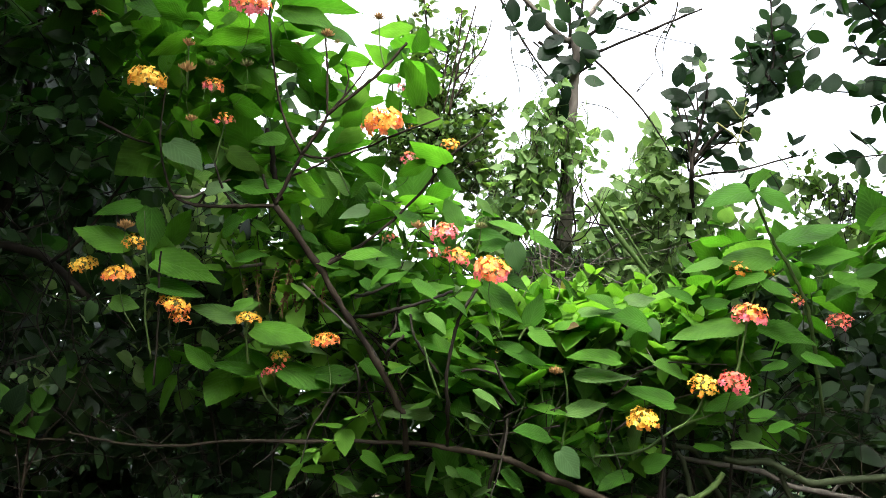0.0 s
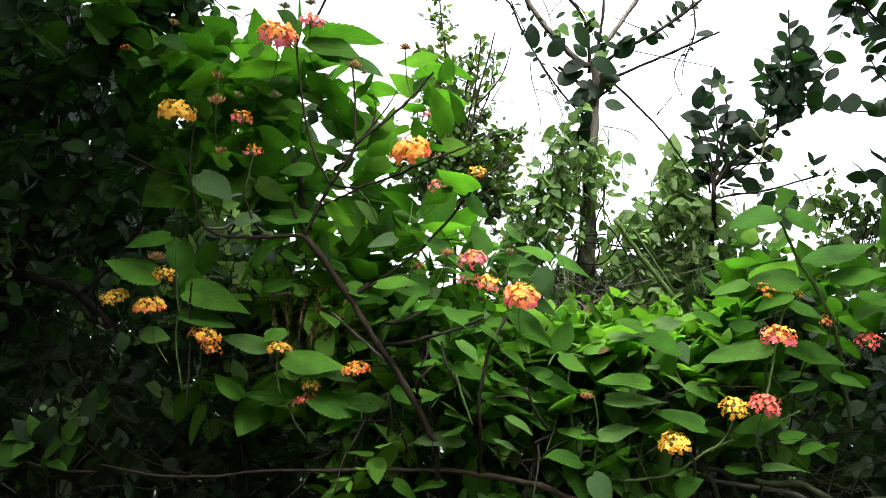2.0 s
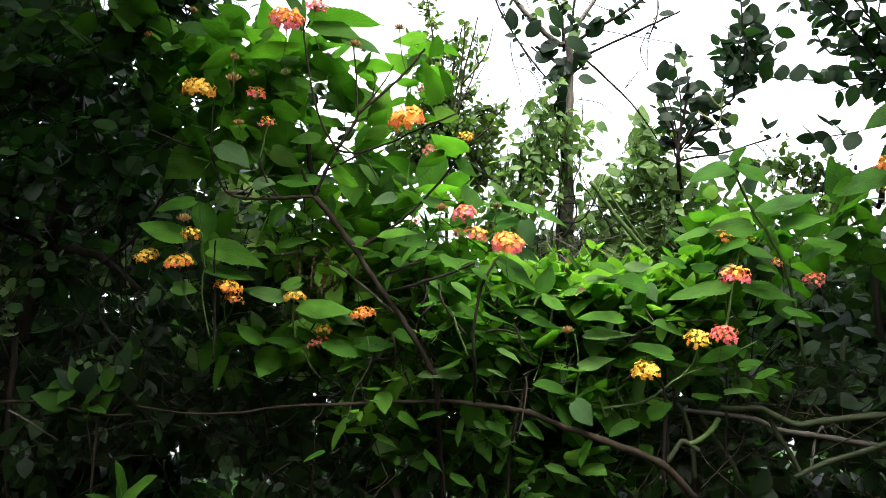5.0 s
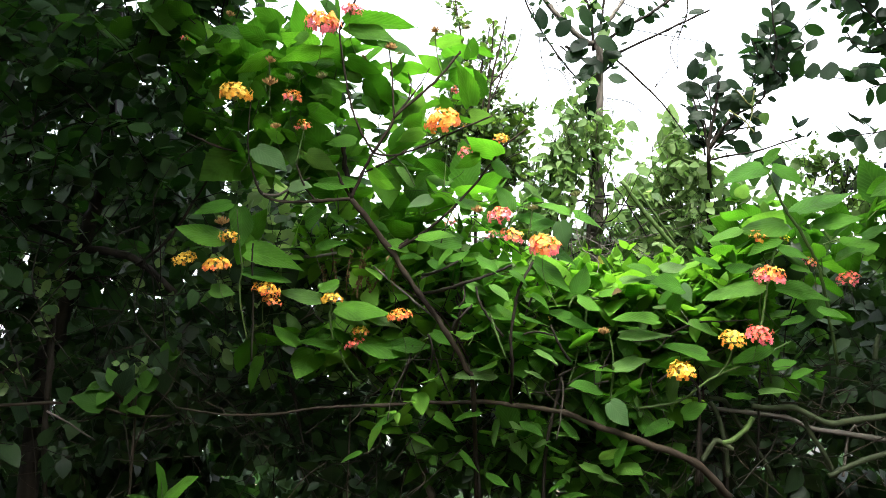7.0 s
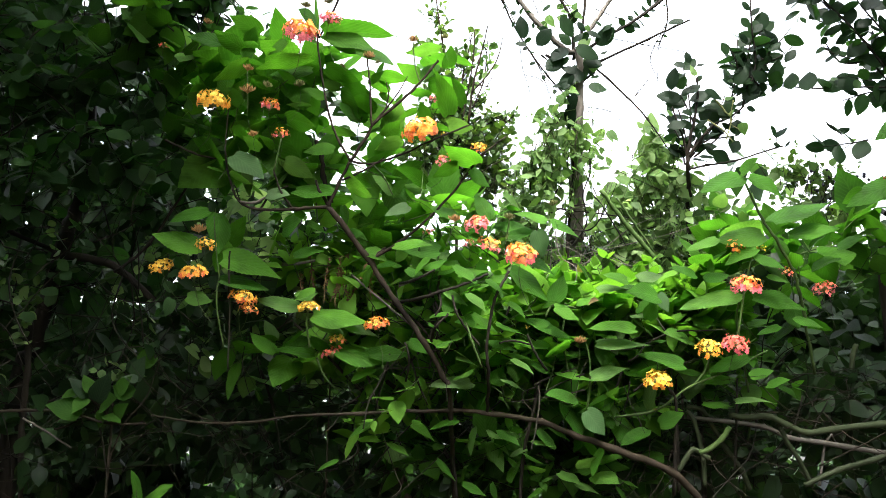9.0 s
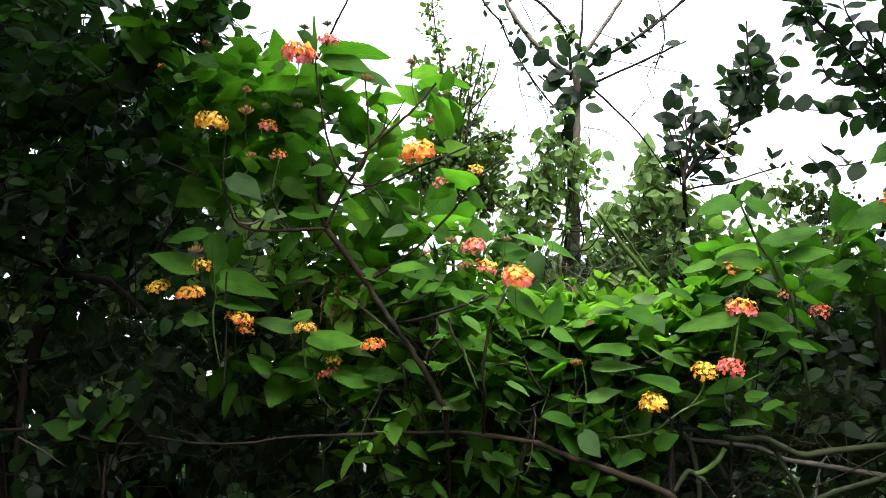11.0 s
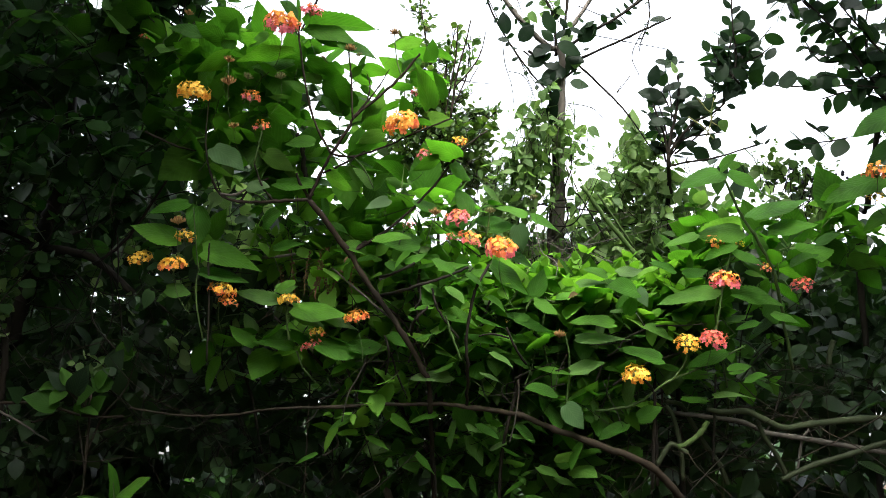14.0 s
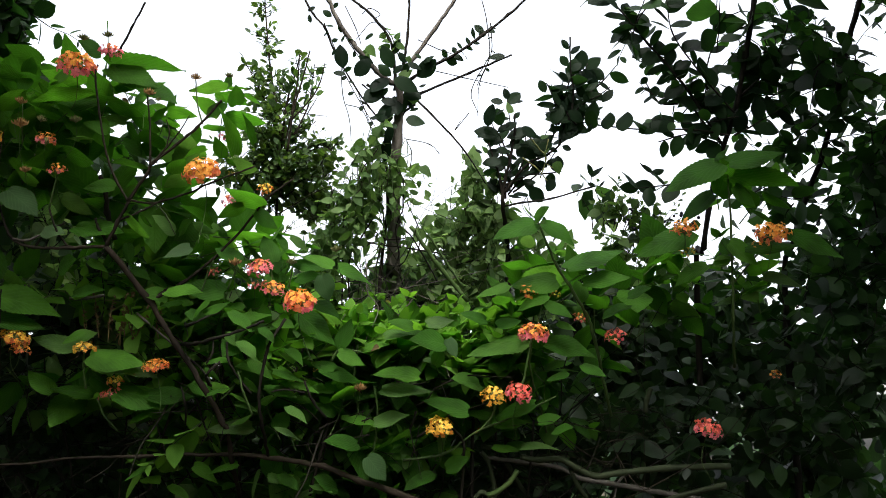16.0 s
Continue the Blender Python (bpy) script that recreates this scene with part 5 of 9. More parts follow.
leafy.append(((0.077, 0.818, 1.525), (0.032, 0.020, 0.016), 20))
leafy.append(((-0.126, 0.847, 1.628), (0.034, 0.020, 0.023), 16))
leafy.append(((-0.025, 0.891, 1.452), (0.068, 0.030, 0.017), 24))
# small leaves brightened by colour, not by lamp or sky
sprays(16, shrub, leafy, 0.024, leaf_shape(1.0, 0.66, 6, 0.39, 0.95, 0.1, 0.12, 0.09, 0.02, 0.012, 0.06, 0.15), YOUNG_LIT, GREEN_STEM, 0.05, 3, 0.5, 0.7, 0.2, 0.4, 0.1, name="young_leaves", back=0.03)
leafy = []
leafy.append(((0.185, 0.930, 1.603), (0.037, 0.020, 0.011), 46))
leafy.append(((0.233, 0.925, 1.592), (0.037, 0.020, 0.011), 60))
leafy.append(((0.275, 0.940, 1.602), (0.028, 0.020, 0.012), 44))
leafy.append(((0.197, 0.910, 1.571), (0.042, 0.020, 0.012), 56))
leafy.append(((0.250, 0.905, 1.566), (0.042, 0.020, 0.012), 60))
leafy.append(((0.147, 0.900, 1.572), (0.024, 0.020, 0.015), 34))
leafy.append(((0.292, 0.920, 1.578), (0.025, 0.020, 0.011), 30))
sprays(116, shrub, leafy, 0.03, leaf_shape(1.0, 0.62, 6, 0.39, 0.95, 0.15, 0.14, 0.09, 0.02, 0.012, 0.06, 0.15), YOUNG_LIT, GREEN_STEM, 0.06, 3, 0.75, 0.8, 0.1, 0.35, 0.1, name="tip_foliage")
leafy = []
leafy.append(((-0.075, 0.930, 1.643), (0.043, 0.020, 0.026), 13))
leafy.append(((-0.013, 0.930, 1.649), (0.037, 0.020, 0.029), 14))
leafy.append(((0.024, 0.930, 1.604), (0.043, 0.020, 0.029), 59))
leafy.append(((0.071, 0.920, 1.565), (0.048, 0.020, 0.028), 69))
leafy.append(((0.119, 0.920, 1.540), (0.048, 0.020, 0.024), 59))
leafy.append(((0.179, 0.920, 1.533), (0.054, 0.020, 0.022), 59))
leafy.append(((0.236, 0.910, 1.525), (0.054, 0.020, 0.022), 59))
leafy.append(((0.304, 0.930, 1.540), (0.037, 0.020, 0.025), 39))
leafy.append(((0.059, 0.930, 1.518), (0.042, 0.020, 0.021), 39))
leafy.append(((0.118, 0.930, 1.499), (0.054, 0.020, 0.018), 45))
leafy.append(((0.190, 0.930, 1.486), (0.054, 0.020, 0.018), 45))
leafy.append(((-0.070, 0.940, 1.685), (0.038, 0.030, 0.027), 13))
leafy.append(((-0.038, 0.940, 1.719), (0.032, 0.030, 0.023), 8))
leafy.append(((-0.127, 0.940, 1.699), (0.032, 0.030, 0.027), 10))
leafy.append(((0.038, 0.950, 1.661), (0.032, 0.030, 0.027), 10))
leafy.append(((-0.154, 0.960, 1.652), (0.038, 0.030, 0.027), 8))
leafy.append(((-0.255, 0.930, 1.842), (0.029, 0.030, 0.025), 25))
leafy.append(((-0.214, 0.930, 1.811), (0.032, 0.030, 0.024), 29))
leafy.append(((-0.279, 0.930, 1.820), (0.025, 0.030, 0.028), 21))
sprays(117, shrub, leafy, 0.03, leaf_shape(1.0, 0.66, 6, 0.39, 0.95, 0.1, 0.12, 0.09, 0.02, 0.012, 0.06, 0.15), LANTANA, GREEN_STEM, 0.07, 3, 0.75, 0.6, 0.2, 0.4, 0.12, name="lower_foliage")
leafy = []
leafy.append(((-0.126, 0.945, 1.622), (0.034, 0.022, 0.022), 26))
leafy.append(((-0.076, 0.945, 1.641), (0.035, 0.022, 0.022), 30))
leafy.append(((-0.038, 0.945, 1.608), (0.034, 0.022, 0.022), 34))
leafy.append(((-0.001, 0.945, 1.582), (0.034, 0.022, 0.022), 34))
leafy.append(((0.042, 0.945, 1.563), (0.034, 0.022, 0.021), 34))
leafy.append(((-0.038, 0.945, 1.558), (0.034, 0.022, 0.021), 30))
leafy.append(((0.011, 0.945, 1.532), (0.034, 0.022, 0.021), 30))
leafy.append(((0.060, 0.945, 1.520), (0.034, 0.022, 0.021), 30))
leafy.append(((0.103, 0.945, 1.538), (0.034, 0.022, 0.021), 34))
leafy.append(((0.108, 0.945, 1.495), (0.034, 0.022, 0.021), 26))
leafy.append(((0.153, 0.945, 1.531), (0.034, 0.022, 0.021), 34))
leafy.append(((0.157, 0.945, 1.488), (0.034, 0.022, 0.021), 26))
leafy.append(((0.201, 0.945, 1.518), (0.034, 0.022, 0.021), 34))
leafy.append(((0.205, 0.945, 1.482), (0.034, 0.022, 0.021), 24))
leafy.append(((0.251, 0.945, 1.518), (0.034, 0.022, 0.021), 30))
leafy.append(((0.259, 0.945, 1.549), (0.034, 0.022, 0.021), 30))
leafy.append(((0.203, 0.945, 1.549), (0.034, 0.022, 0.021), 34))
leafy.append(((0.148, 0.945, 1.562), (0.034, 0.022, 0.021), 30))
leafy.append(((0.086, 0.945, 1.582), (0.034, 0.022, 0.022), 26))
leafy.append(((-0.075, 0.945, 1.583), (0.034, 0.022, 0.022), 24))
leafy.append(((-0.093, 0.945, 1.540), (0.034, 0.022, 0.021), 20))
leafy.append(((-0.038, 0.945, 1.508), (0.033, 0.022, 0.021), 20))
leafy.append(((0.303, 0.945, 1.542), (0.034, 0.022, 0.021), 26))
leafy.append(((0.312, 0.945, 1.580), (0.035, 0.022, 0.022), 24))
leafy.append(((-0.002, 0.945, 1.490), (0.033, 0.022, 0.021), 20))
# fill behind the front leaves, its light painted as a lighter green
sprays(143, shrub, leafy, 0.027, leaf_shape(1.0, 0.68, 6, 0.39, 0.95, 0.15, 0.14, 0.09, 0.02, 0.012, 0.06, 0.15), YOUNG_LIT, GREEN_STEM, 0.06, 3, 1.0, 0.7, 0.2, 0.45, 0.1, face=0.25, name="new_growth")
leafy = []
leafy.append(((-0.025, 0.870, 1.533), (0.040, 0.020, 0.029), 7))
leafy.append(((0.032, 0.870, 1.521), (0.040, 0.020, 0.029), 7))
leafy.append(((0.077, 0.870, 1.532), (0.040, 0.020, 0.029), 7))
leafy.append(((0.122, 0.870, 1.504), (0.040, 0.020, 0.028), 7))
leafy.append(((0.179, 0.870, 1.509), (0.040, 0.020, 0.029), 6))
leafy.append(((0.224, 0.870, 1.508), (0.040, 0.020, 0.029), 5))
tangle(np.random.default_rng(144), shrub, leafy, 0.0009, DARK_BARK, reach=0.5)
leafy = []
leafy.append(((0.039, 0.940, 1.436), (0.054, 0.020, 0.023), 40))
leafy.append(((0.098, 0.940, 1.412), (0.053, 0.020, 0.026), 40))
leafy.append(((0.166, 0.950, 1.423), (0.042, 0.020, 0.024), 34))
leafy.append(((-0.038, 0.950, 1.437), (0.036, 0.020, 0.018), 16))
leafy.append(((0.141, 0.950, 1.394), (0.042, 0.020, 0.017), 20))
# low leaves of this shrub, shaded by the dimmed leaf colour
sprays(118, shrub, leafy, 0.027, leaf_shape(1.0, 0.66, 6, 0.39, 0.95, 0.1, 0.12, 0.09, 0.02, 0.012, 0.06, 0.15), DIM_GREEN, DARK_BARK, 0.07, 3, 1.0, 0.5, 0.2, 0.5, 0.15, name="low_leaves")
leaf(shrub, (-0.078, 0.772, 1.789), (-0.071, 0.774, 1.783), 61, "dead")
leaf(shrub, (0.161, 0.816, 1.562), (0.166, 0.804, 1.563), 61, "dead")
leaf(shrub, (-0.130, 0.822, 1.642), (-0.122, 0.814, 1.642), 61, "dead")
leaf(shrub, (-0.052, 0.840, 1.607), (-0.057, 0.838, 1.600), 66, "dead")

shrub = plant("lantana_shrub", (0.384, 0.916, 0.000), "lantana shrub with coral and yellow flower heads among canes", "shrub", group="lantana shrubs")
stem(shrub, [(0.380, 1.060, -0.050, 0.0030), (0.350, 1.070, 0.736, 0.0026), (0.372, 1.040, 1.340, 0.0018), (0.360, 0.960, 1.462, 0.0014), (0.341, 0.912, 1.515, 0.0012), (0.323, 0.872, 1.557, 0.0010), (0.325, 0.845, 1.588, 0.0009), (0.332, 0.834, 1.615, 0.0008)], GREEN_STEM)
stem(shrub, [(0.423, 0.928, 1.506, 0.0019), (0.394, 0.878, 1.583, 0.0018), (0.383, 0.864, 1.605, 0.0017), (0.361, 0.845, 1.633, 0.0016), (0.347, 0.840, 1.653, 0.0014), (0.326, 0.829, 1.696, 0.0012)], GREEN_STEM)
stem(shrub, [(0.309, 0.843, 1.527, 0.0014), (0.313, 0.837, 1.548, 0.0011), (0.317, 0.830, 1.575, 0.0008)], GREEN_STEM)
stem(shrub, [(0.195, 0.884, 1.459, 0.0014), (0.235, 0.882, 1.465, 0.0013), (0.269, 0.875, 1.487, 0.0011), (0.308, 0.870, 1.503, 0.0010), (0.348, 0.864, 1.522, 0.0008)], GREEN_STEM)
stem(shrub, [(0.254, 0.903, 1.383, 0.0020), (0.255, 0.888, 1.438, 0.0017), (0.255, 0.878, 1.476, 0.0014), (0.241, 0.874, 1.493, 0.0011)], DARK_BARK)
stem(shrub, [(0.288, 0.855, 1.523, 0.0011), (0.282, 0.861, 1.502, 0.0009), (0.267, 0.865, 1.485, 0.0007)], GREEN_STEM)
leaf(shrub, (0.321, 0.819, 1.691), (0.277, 0.816, 1.674), 57)
leaf(shrub, (0.332, 0.825, 1.692), (0.361, 0.812, 1.671), 60)
leaf(shrub, (0.321, 0.817, 1.694), (0.332, 0.797, 1.702), 52)
leaf(shrub, (0.359, 0.842, 1.650), (0.419, 0.843, 1.680), 60)
leaf(shrub, (0.348, 0.847, 1.639), (0.300, 0.848, 1.634), 52)
leaf(shrub, (0.295, 0.831, 1.630), (0.262, 0.834, 1.619), 62)
leaf(shrub, (0.337, 0.837, 1.620), (0.304, 0.845, 1.609), 52)
leaf(shrub, (0.336, 0.837, 1.614), (0.359, 0.824, 1.598), 62)
leaf(shrub, (0.375, 0.842, 1.636), (0.417, 0.824, 1.644), 57)
leaf(shrub, (0.423, 0.852, 1.614), (0.391, 0.840, 1.602), 62)
leaf(shrub, (0.443, 0.820, 1.675), (0.422, 0.821, 1.663), 133)
leaf(shrub, (0.420, 0.837, 1.622), (0.438, 0.820, 1.629), 62)
leaf(shrub, (0.313, 0.845, 1.578), (0.252, 0.836, 1.562), 64)
leaf(shrub, (0.338, 0.861, 1.575), (0.389, 0.851, 1.567), 57)
leaf(shrub, (0.325, 0.859, 1.515), (0.286, 0.871, 1.505), 62)
leaf(shrub, (0.288, 0.888, 1.494), (0.327, 0.894, 1.503), 62)
leaf(shrub, (0.313, 0.869, 1.471), (0.349, 0.855, 1.476), 67)
leaf(shrub, (0.288, 0.893, 1.473), (0.314, 0.882, 1.470), 71)
leaf(shrub, (0.238, 0.880, 1.451), (0.260, 0.870, 1.462), 36)
leaf(shrub, (0.225, 0.881, 1.446), (0.194, 0.867, 1.434), 57)
leaf(shrub, (0.332, 0.874, 1.497), (0.354, 0.868, 1.502), 52)
leaf(shrub, (0.346, 0.868, 1.488), (0.361, 0.850, 1.492), 62)
leaf(shrub, (0.359, 0.857, 1.546), (0.336, 0.858, 1.538), 62)
leaf(shrub, (0.373, 0.848, 1.553), (0.393, 0.833, 1.541), 62)
leaf(shrub, (0.274, 0.842, 1.595), (0.247, 0.835, 1.602), 62)
leaf(shrub, (0.287, 0.850, 1.591), (0.312, 0.852, 1.597), 57)
leaf(shrub, (0.271, 0.869, 1.534), (0.240, 0.849, 1.537), 62)
leaf(shrub, (0.347, 0.841, 1.594), (0.364, 0.832, 1.586), 62)
leaf(shrub, (0.404, 0.832, 1.633), (0.386, 0.833, 1.621), 62)
leaf(shrub, (0.503, 0.782, 1.748), (0.446, 0.789, 1.727), 60)
leaf(shrub, (0.509, 0.775, 1.747), (0.561, 0.761, 1.759), 62)
leaf(shrub, (0.500, 0.784, 1.751), (0.510, 0.781, 1.765), 52)
leaf(shrub, (0.515, 0.783, 1.735), (0.587, 0.789, 1.728), 123)
leaf(shrub, (0.501, 0.800, 1.721), (0.472, 0.817, 1.694), 52)
leaf(shrub, (0.478, 0.803, 1.682), (0.420, 0.811, 1.665), 60)
leaf(shrub, (0.518, 0.786, 1.726), (0.539, 0.785, 1.705), 57)
leaf(shrub, (0.529, 0.797, 1.665), (0.584, 0.782, 1.671), 67)
leaf(shrub, (0.513, 0.797, 1.670), (0.540, 0.797, 1.648), 62)
leaf(shrub, (0.579, 0.793, 1.679), (0.626, 0.781, 1.660), 62)
leaf(shrub, (0.496, 0.816, 1.651), (0.462, 0.824, 1.637), 62)
leaf(shrub, (0.551, 0.810, 1.639), (0.587, 0.789, 1.630), 62)
stem(shrub, [(0.544, 0.877, 1.555, 0.0018), (0.529, 0.837, 1.603, 0.0015), (0.522, 0.813, 1.662, 0.0013), (0.516, 0.795, 1.740, 0.0010)], GREEN_STEM)
stem(shrub, [(0.525, 0.819, 1.635, 0.0011), (0.547, 0.810, 1.662, 0.0009), (0.561, 0.805, 1.679, 0.0007)], GREEN_STEM)
flower_head(shrub, (0.228, 0.840, 1.487), 0.0305, "yellow", (31, -14), 42, 0.70)
flower_head(shrub, (0.281, 0.841, 1.518), 0.0297, "yellow", (44, -6), 29, 0.70)
flower_head(shrub, (0.304, 0.834, 1.520), 0.0320, "coral", (36, 8), 33, 0.70)
flower_head(shrub, (0.320, 0.834, 1.578), 0.0360, "salmon", (24, 4), 37, 0.70)
flower_head(shrub, (0.410, 0.857, 1.581), 0.0259, "coral", (36, -13), 25, 0.70)
flower_head(shrub, (0.319, 0.848, 1.624), 0.0222, "orange", (41, 4), 18, 0.70)
flower_head(shrub, (0.347, 0.853, 1.623), 0.0149, "yellow", (25, -2), 12, 0.70)
flower_head(shrub, (0.373, 0.858, 1.600), 0.0174, "salmon", (36, 14), 14, 0.70)
flower_head(shrub, (0.539, 0.758, 1.666), 0.0362, "orange", (32, -1), 42, 0.70)
flower_head(shrub, (0.462, 0.783, 1.676), 0.0300, "orange", (24, -10), 25, 0.70)
flower_head(shrub, (0.476, 0.817, 1.664), 0.0185, "yellow", (37, -7), 16, 0.70)
flower_head(shrub, (0.547, 0.800, 1.664), 0.0244, "orange", (31, -9), 21, 0.70)
flower_head(shrub, (0.485, 0.817, 1.485), 0.0318, "coral", (24, 10), 37, 0.70)
flower_head(shrub, (0.587, 0.875, 1.546), 0.0168, "orange", (37, -9), 12, 0.70)
leafy = []
leafy.append(((0.338, 0.897, 1.633), (0.048, 0.030, 0.030), 45))
leafy.append(((0.409, 0.902, 1.647), (0.055, 0.030, 0.034), 45))
leafy.append(((0.365, 0.891, 1.576), (0.071, 0.030, 0.035), 60))
leafy.append(((0.283, 0.918, 1.558), (0.066, 0.030, 0.030), 50))
leafy.append(((0.313, 0.931, 1.505), (0.073, 0.030, 0.027), 45))
leafy.append(((0.469, 0.915, 1.631), (0.043, 0.030, 0.049), 45))
leafy.append(((0.511, 0.871, 1.667), (0.084, 0.030, 0.030), 30))
leafy.append(((0.613, 0.867, 1.640), (0.084, 0.030, 0.036), 36))
leafy.append(((0.537, 0.816, 1.730), (0.041, 0.030, 0.026), 16))
sprays(4, shrub, leafy, 0.036, leaf_shape(1.0, 0.68, 9, 0.39, 0.95, 0.1, 0.12, 0.08, 0.02, 0.012, 0.06, 0.15), LANTANA, GREEN_STEM, 0.08, 3, 0.5, 0.6, 0.2, 0.4, 0.1, back=0.02)

tree = plant("broadleaf_tree", (-0.468, 1.035, 0.000), "dense shade-darkened broadleaf tree over the hedge, unseen canopy added", "tree")
stem(tree, [(-0.448, 1.065, -0.050, 0.0149), (-0.478, 1.055, 0.726, 0.0127), (-0.468, 1.035, 1.452, 0.0110), (-0.442, 1.008, 1.553, 0.0097), (-0.409, 0.977, 1.666, 0.0084), (-0.389, 0.962, 1.722, 0.0071), (-0.375, 0.932, 1.835, 0.0058), (-0.368, 0.910, 1.916, 0.0045), (-0.374, 0.884, 2.017, 0.0032)], DARK_BARK)
stem(tree, [(-0.299, 0.972, 1.597, 0.0038), (-0.344, 0.963, 1.635, 0.0044), (-0.409, 0.981, 1.653, 0.0050)], DARK_BARK)
stem(tree, [(-0.214, 0.912, 1.780, 0.0011), (-0.252, 0.926, 1.729, 0.0014), (-0.302, 0.946, 1.656, 0.0016), (-0.340, 0.955, 1.626, 0.0019)], DARK_BARK)
stem(tree, [(-0.409, 0.981, 1.653, 0.0027), (-0.458, 0.956, 1.673, 0.0022), (-0.519, 0.917, 1.707, 0.0016)], DARK_BARK)
stem(tree, [(-0.381, 0.842, 1.785, 0.0012), (-0.398, 0.847, 1.769, 0.0010), (-0.433, 0.853, 1.746, 0.0009), (-0.469, 0.857, 1.735, 0.0007)], DARK_BARK)
stem(tree, [(-0.258, 0.832, 1.734, 0.0014), (-0.230, 0.835, 1.721, 0.0011), (-0.207, 0.836, 1.715, 0.0009)], BARK)
leafy = []
leafy.append(((-0.398, 0.830, 1.831), (0.094, 0.080, 0.064), 300))
leafy.append(((-0.299, 0.845, 1.845), (0.054, 0.050, 0.048), 120))
leafy.append(((-0.423, 0.884, 1.746), (0.097, 0.080, 0.073), 320))
leafy.append(((-0.343, 0.907, 1.769), (0.075, 0.080, 0.062), 220))
leafy.append(((-0.292, 0.936, 1.733), (0.051, 0.060, 0.057), 110))
leafy.append(((-0.458, 0.964, 1.642), (0.096, 0.100, 0.083), 260))
leafy.append(((-0.370, 0.996, 1.670), (0.099, 0.100, 0.080), 220))
leafy.append(((-0.258, 1.031, 1.644), (0.096, 0.080, 0.075), 160))
leafy.append(((-0.573, 0.916, 1.793), (0.088, 0.100, 0.164), 300))
leafy.append(((-0.591, 1.011, 1.554), (0.091, 0.100, 0.169), 250))
leafy.append(((-0.264, 0.909, 1.796), (0.032, 0.040, 0.038), 40))
leafy.append(((-0.267, 0.873, 1.895), (0.031, 0.040, 0.031), 40))
leafy.append(((-0.242, 0.869, 1.906), (0.025, 0.030, 0.019), 20))
leafy.append(((-0.342, 0.862, 1.906), (0.074, 0.050, 0.037), 110))
leafy.append(((-0.261, 0.877, 1.916), (0.050, 0.040, 0.032), 70))
leafy.append(((-0.224, 0.872, 1.928), (0.025, 0.030, 0.019), 22))
leafy.append(((-0.396, 0.844, 1.902), (0.073, 0.050, 0.036), 120))
leafy.append(((-0.218, 0.845, 1.920), (0.028, 0.030, 0.025), 45))
leafy.append(((-0.270, 0.854, 1.896), (0.037, 0.030, 0.025), 50))
# leaf masses out of view, added to keep skylight off the left side
leafy += [((-0.6, 0.55, 2.35), (0.42, 0.45, 0.25), 1300), ((-0.85, -0.1, 2.3), (0.5, 0.5, 0.35), 1200), ((-1.1, 0.6, 1.7), (0.35, 0.5, 0.7), 900)]
# unseen overhead and side foliage, added only to block light
bushes = [((-0.95, -0.5, 2.5), (0.7, 0.7, 0.3), 700), ((-0.7, 0.7, 2.75), (0.45, 0.6, 0.25), 700), ((-0.55, 0.85, 2.4), (0.42, 0.45, 0.22), 900), ((-0.9, 1.4, 2.55), (0.45, 0.4, 0.22), 1200), ((-0.55, 1.5, 2.8), (0.55, 0.4, 0.2), 1400), ((-1.5, 0.3, 2.3), (0.5, 0.9, 0.4), 600), ((-0.78, 0.4, 2.2), (0.52, 0.5, 0.2), 1800), ((-1.0, -0.4, 2.3), (0.6, 0.5, 0.25), 900), ((-0.22, 0.25, 2.3), (0.22, 0.4, 0.1), 330)]
bushes += [((-0.75, 0.2, 1.65), (0.24, 0.3, 0.6), 1300), ((-0.85, -0.6, 1.8), (0.5, 0.45, 0.8), 2200), ((-0.95, -1.2, 1.9), (0.5, 0.4, 0.9), 1200)]
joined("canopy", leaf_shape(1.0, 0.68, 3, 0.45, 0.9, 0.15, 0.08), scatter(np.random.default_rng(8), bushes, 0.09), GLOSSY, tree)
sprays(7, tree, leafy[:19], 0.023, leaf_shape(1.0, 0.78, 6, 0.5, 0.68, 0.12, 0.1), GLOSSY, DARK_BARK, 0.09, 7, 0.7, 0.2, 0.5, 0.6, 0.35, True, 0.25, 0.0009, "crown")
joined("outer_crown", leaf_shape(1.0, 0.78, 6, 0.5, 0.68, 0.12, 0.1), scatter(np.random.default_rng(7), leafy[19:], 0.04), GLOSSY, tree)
leaf(tree, (-0.381, 0.818, 1.876), (-0.358, 0.811, 1.847), 15, "shade")
leaf(tree, (-0.421, 0.819, 1.876), (-0.404, 0.806, 1.851), 36, "shade")
leaf(tree, (-0.369, 0.840, 1.791), (-0.385, 0.840, 1.781), 36, "shade")
leaf(tree, (-0.410, 0.845, 1.777), (-0.397, 0.824, 1.790), 36, "shade")
leaf(tree, (-0.395, 0.843, 1.783), (-0.369, 0.831, 1.802), 50, "shade")
leaf(tree, (-0.433, 0.841, 1.792), (-0.449, 0.846, 1.781), 36, "shade")
leaf(tree, (-0.257, 0.820, 1.858), (-0.279, 0.814, 1.861), 50, "shade")
leaf(tree, (-0.293, 0.833, 1.813), (-0.312, 0.821, 1.813), 36, "shade")
leafy = []
leafy.append(((-0.397, 0.958, 1.621), (0.088, 0.050, 0.069), 60))
leafy.append(((-0.292, 0.985, 1.627), (0.071, 0.050, 0.058), 60))
leafy.append(((-0.420, 0.915, 1.706), (0.068, 0.040, 0.049), 26))
leafy.append(((-0.440, 0.991, 1.537), (0.076, 0.050, 0.057), 14))
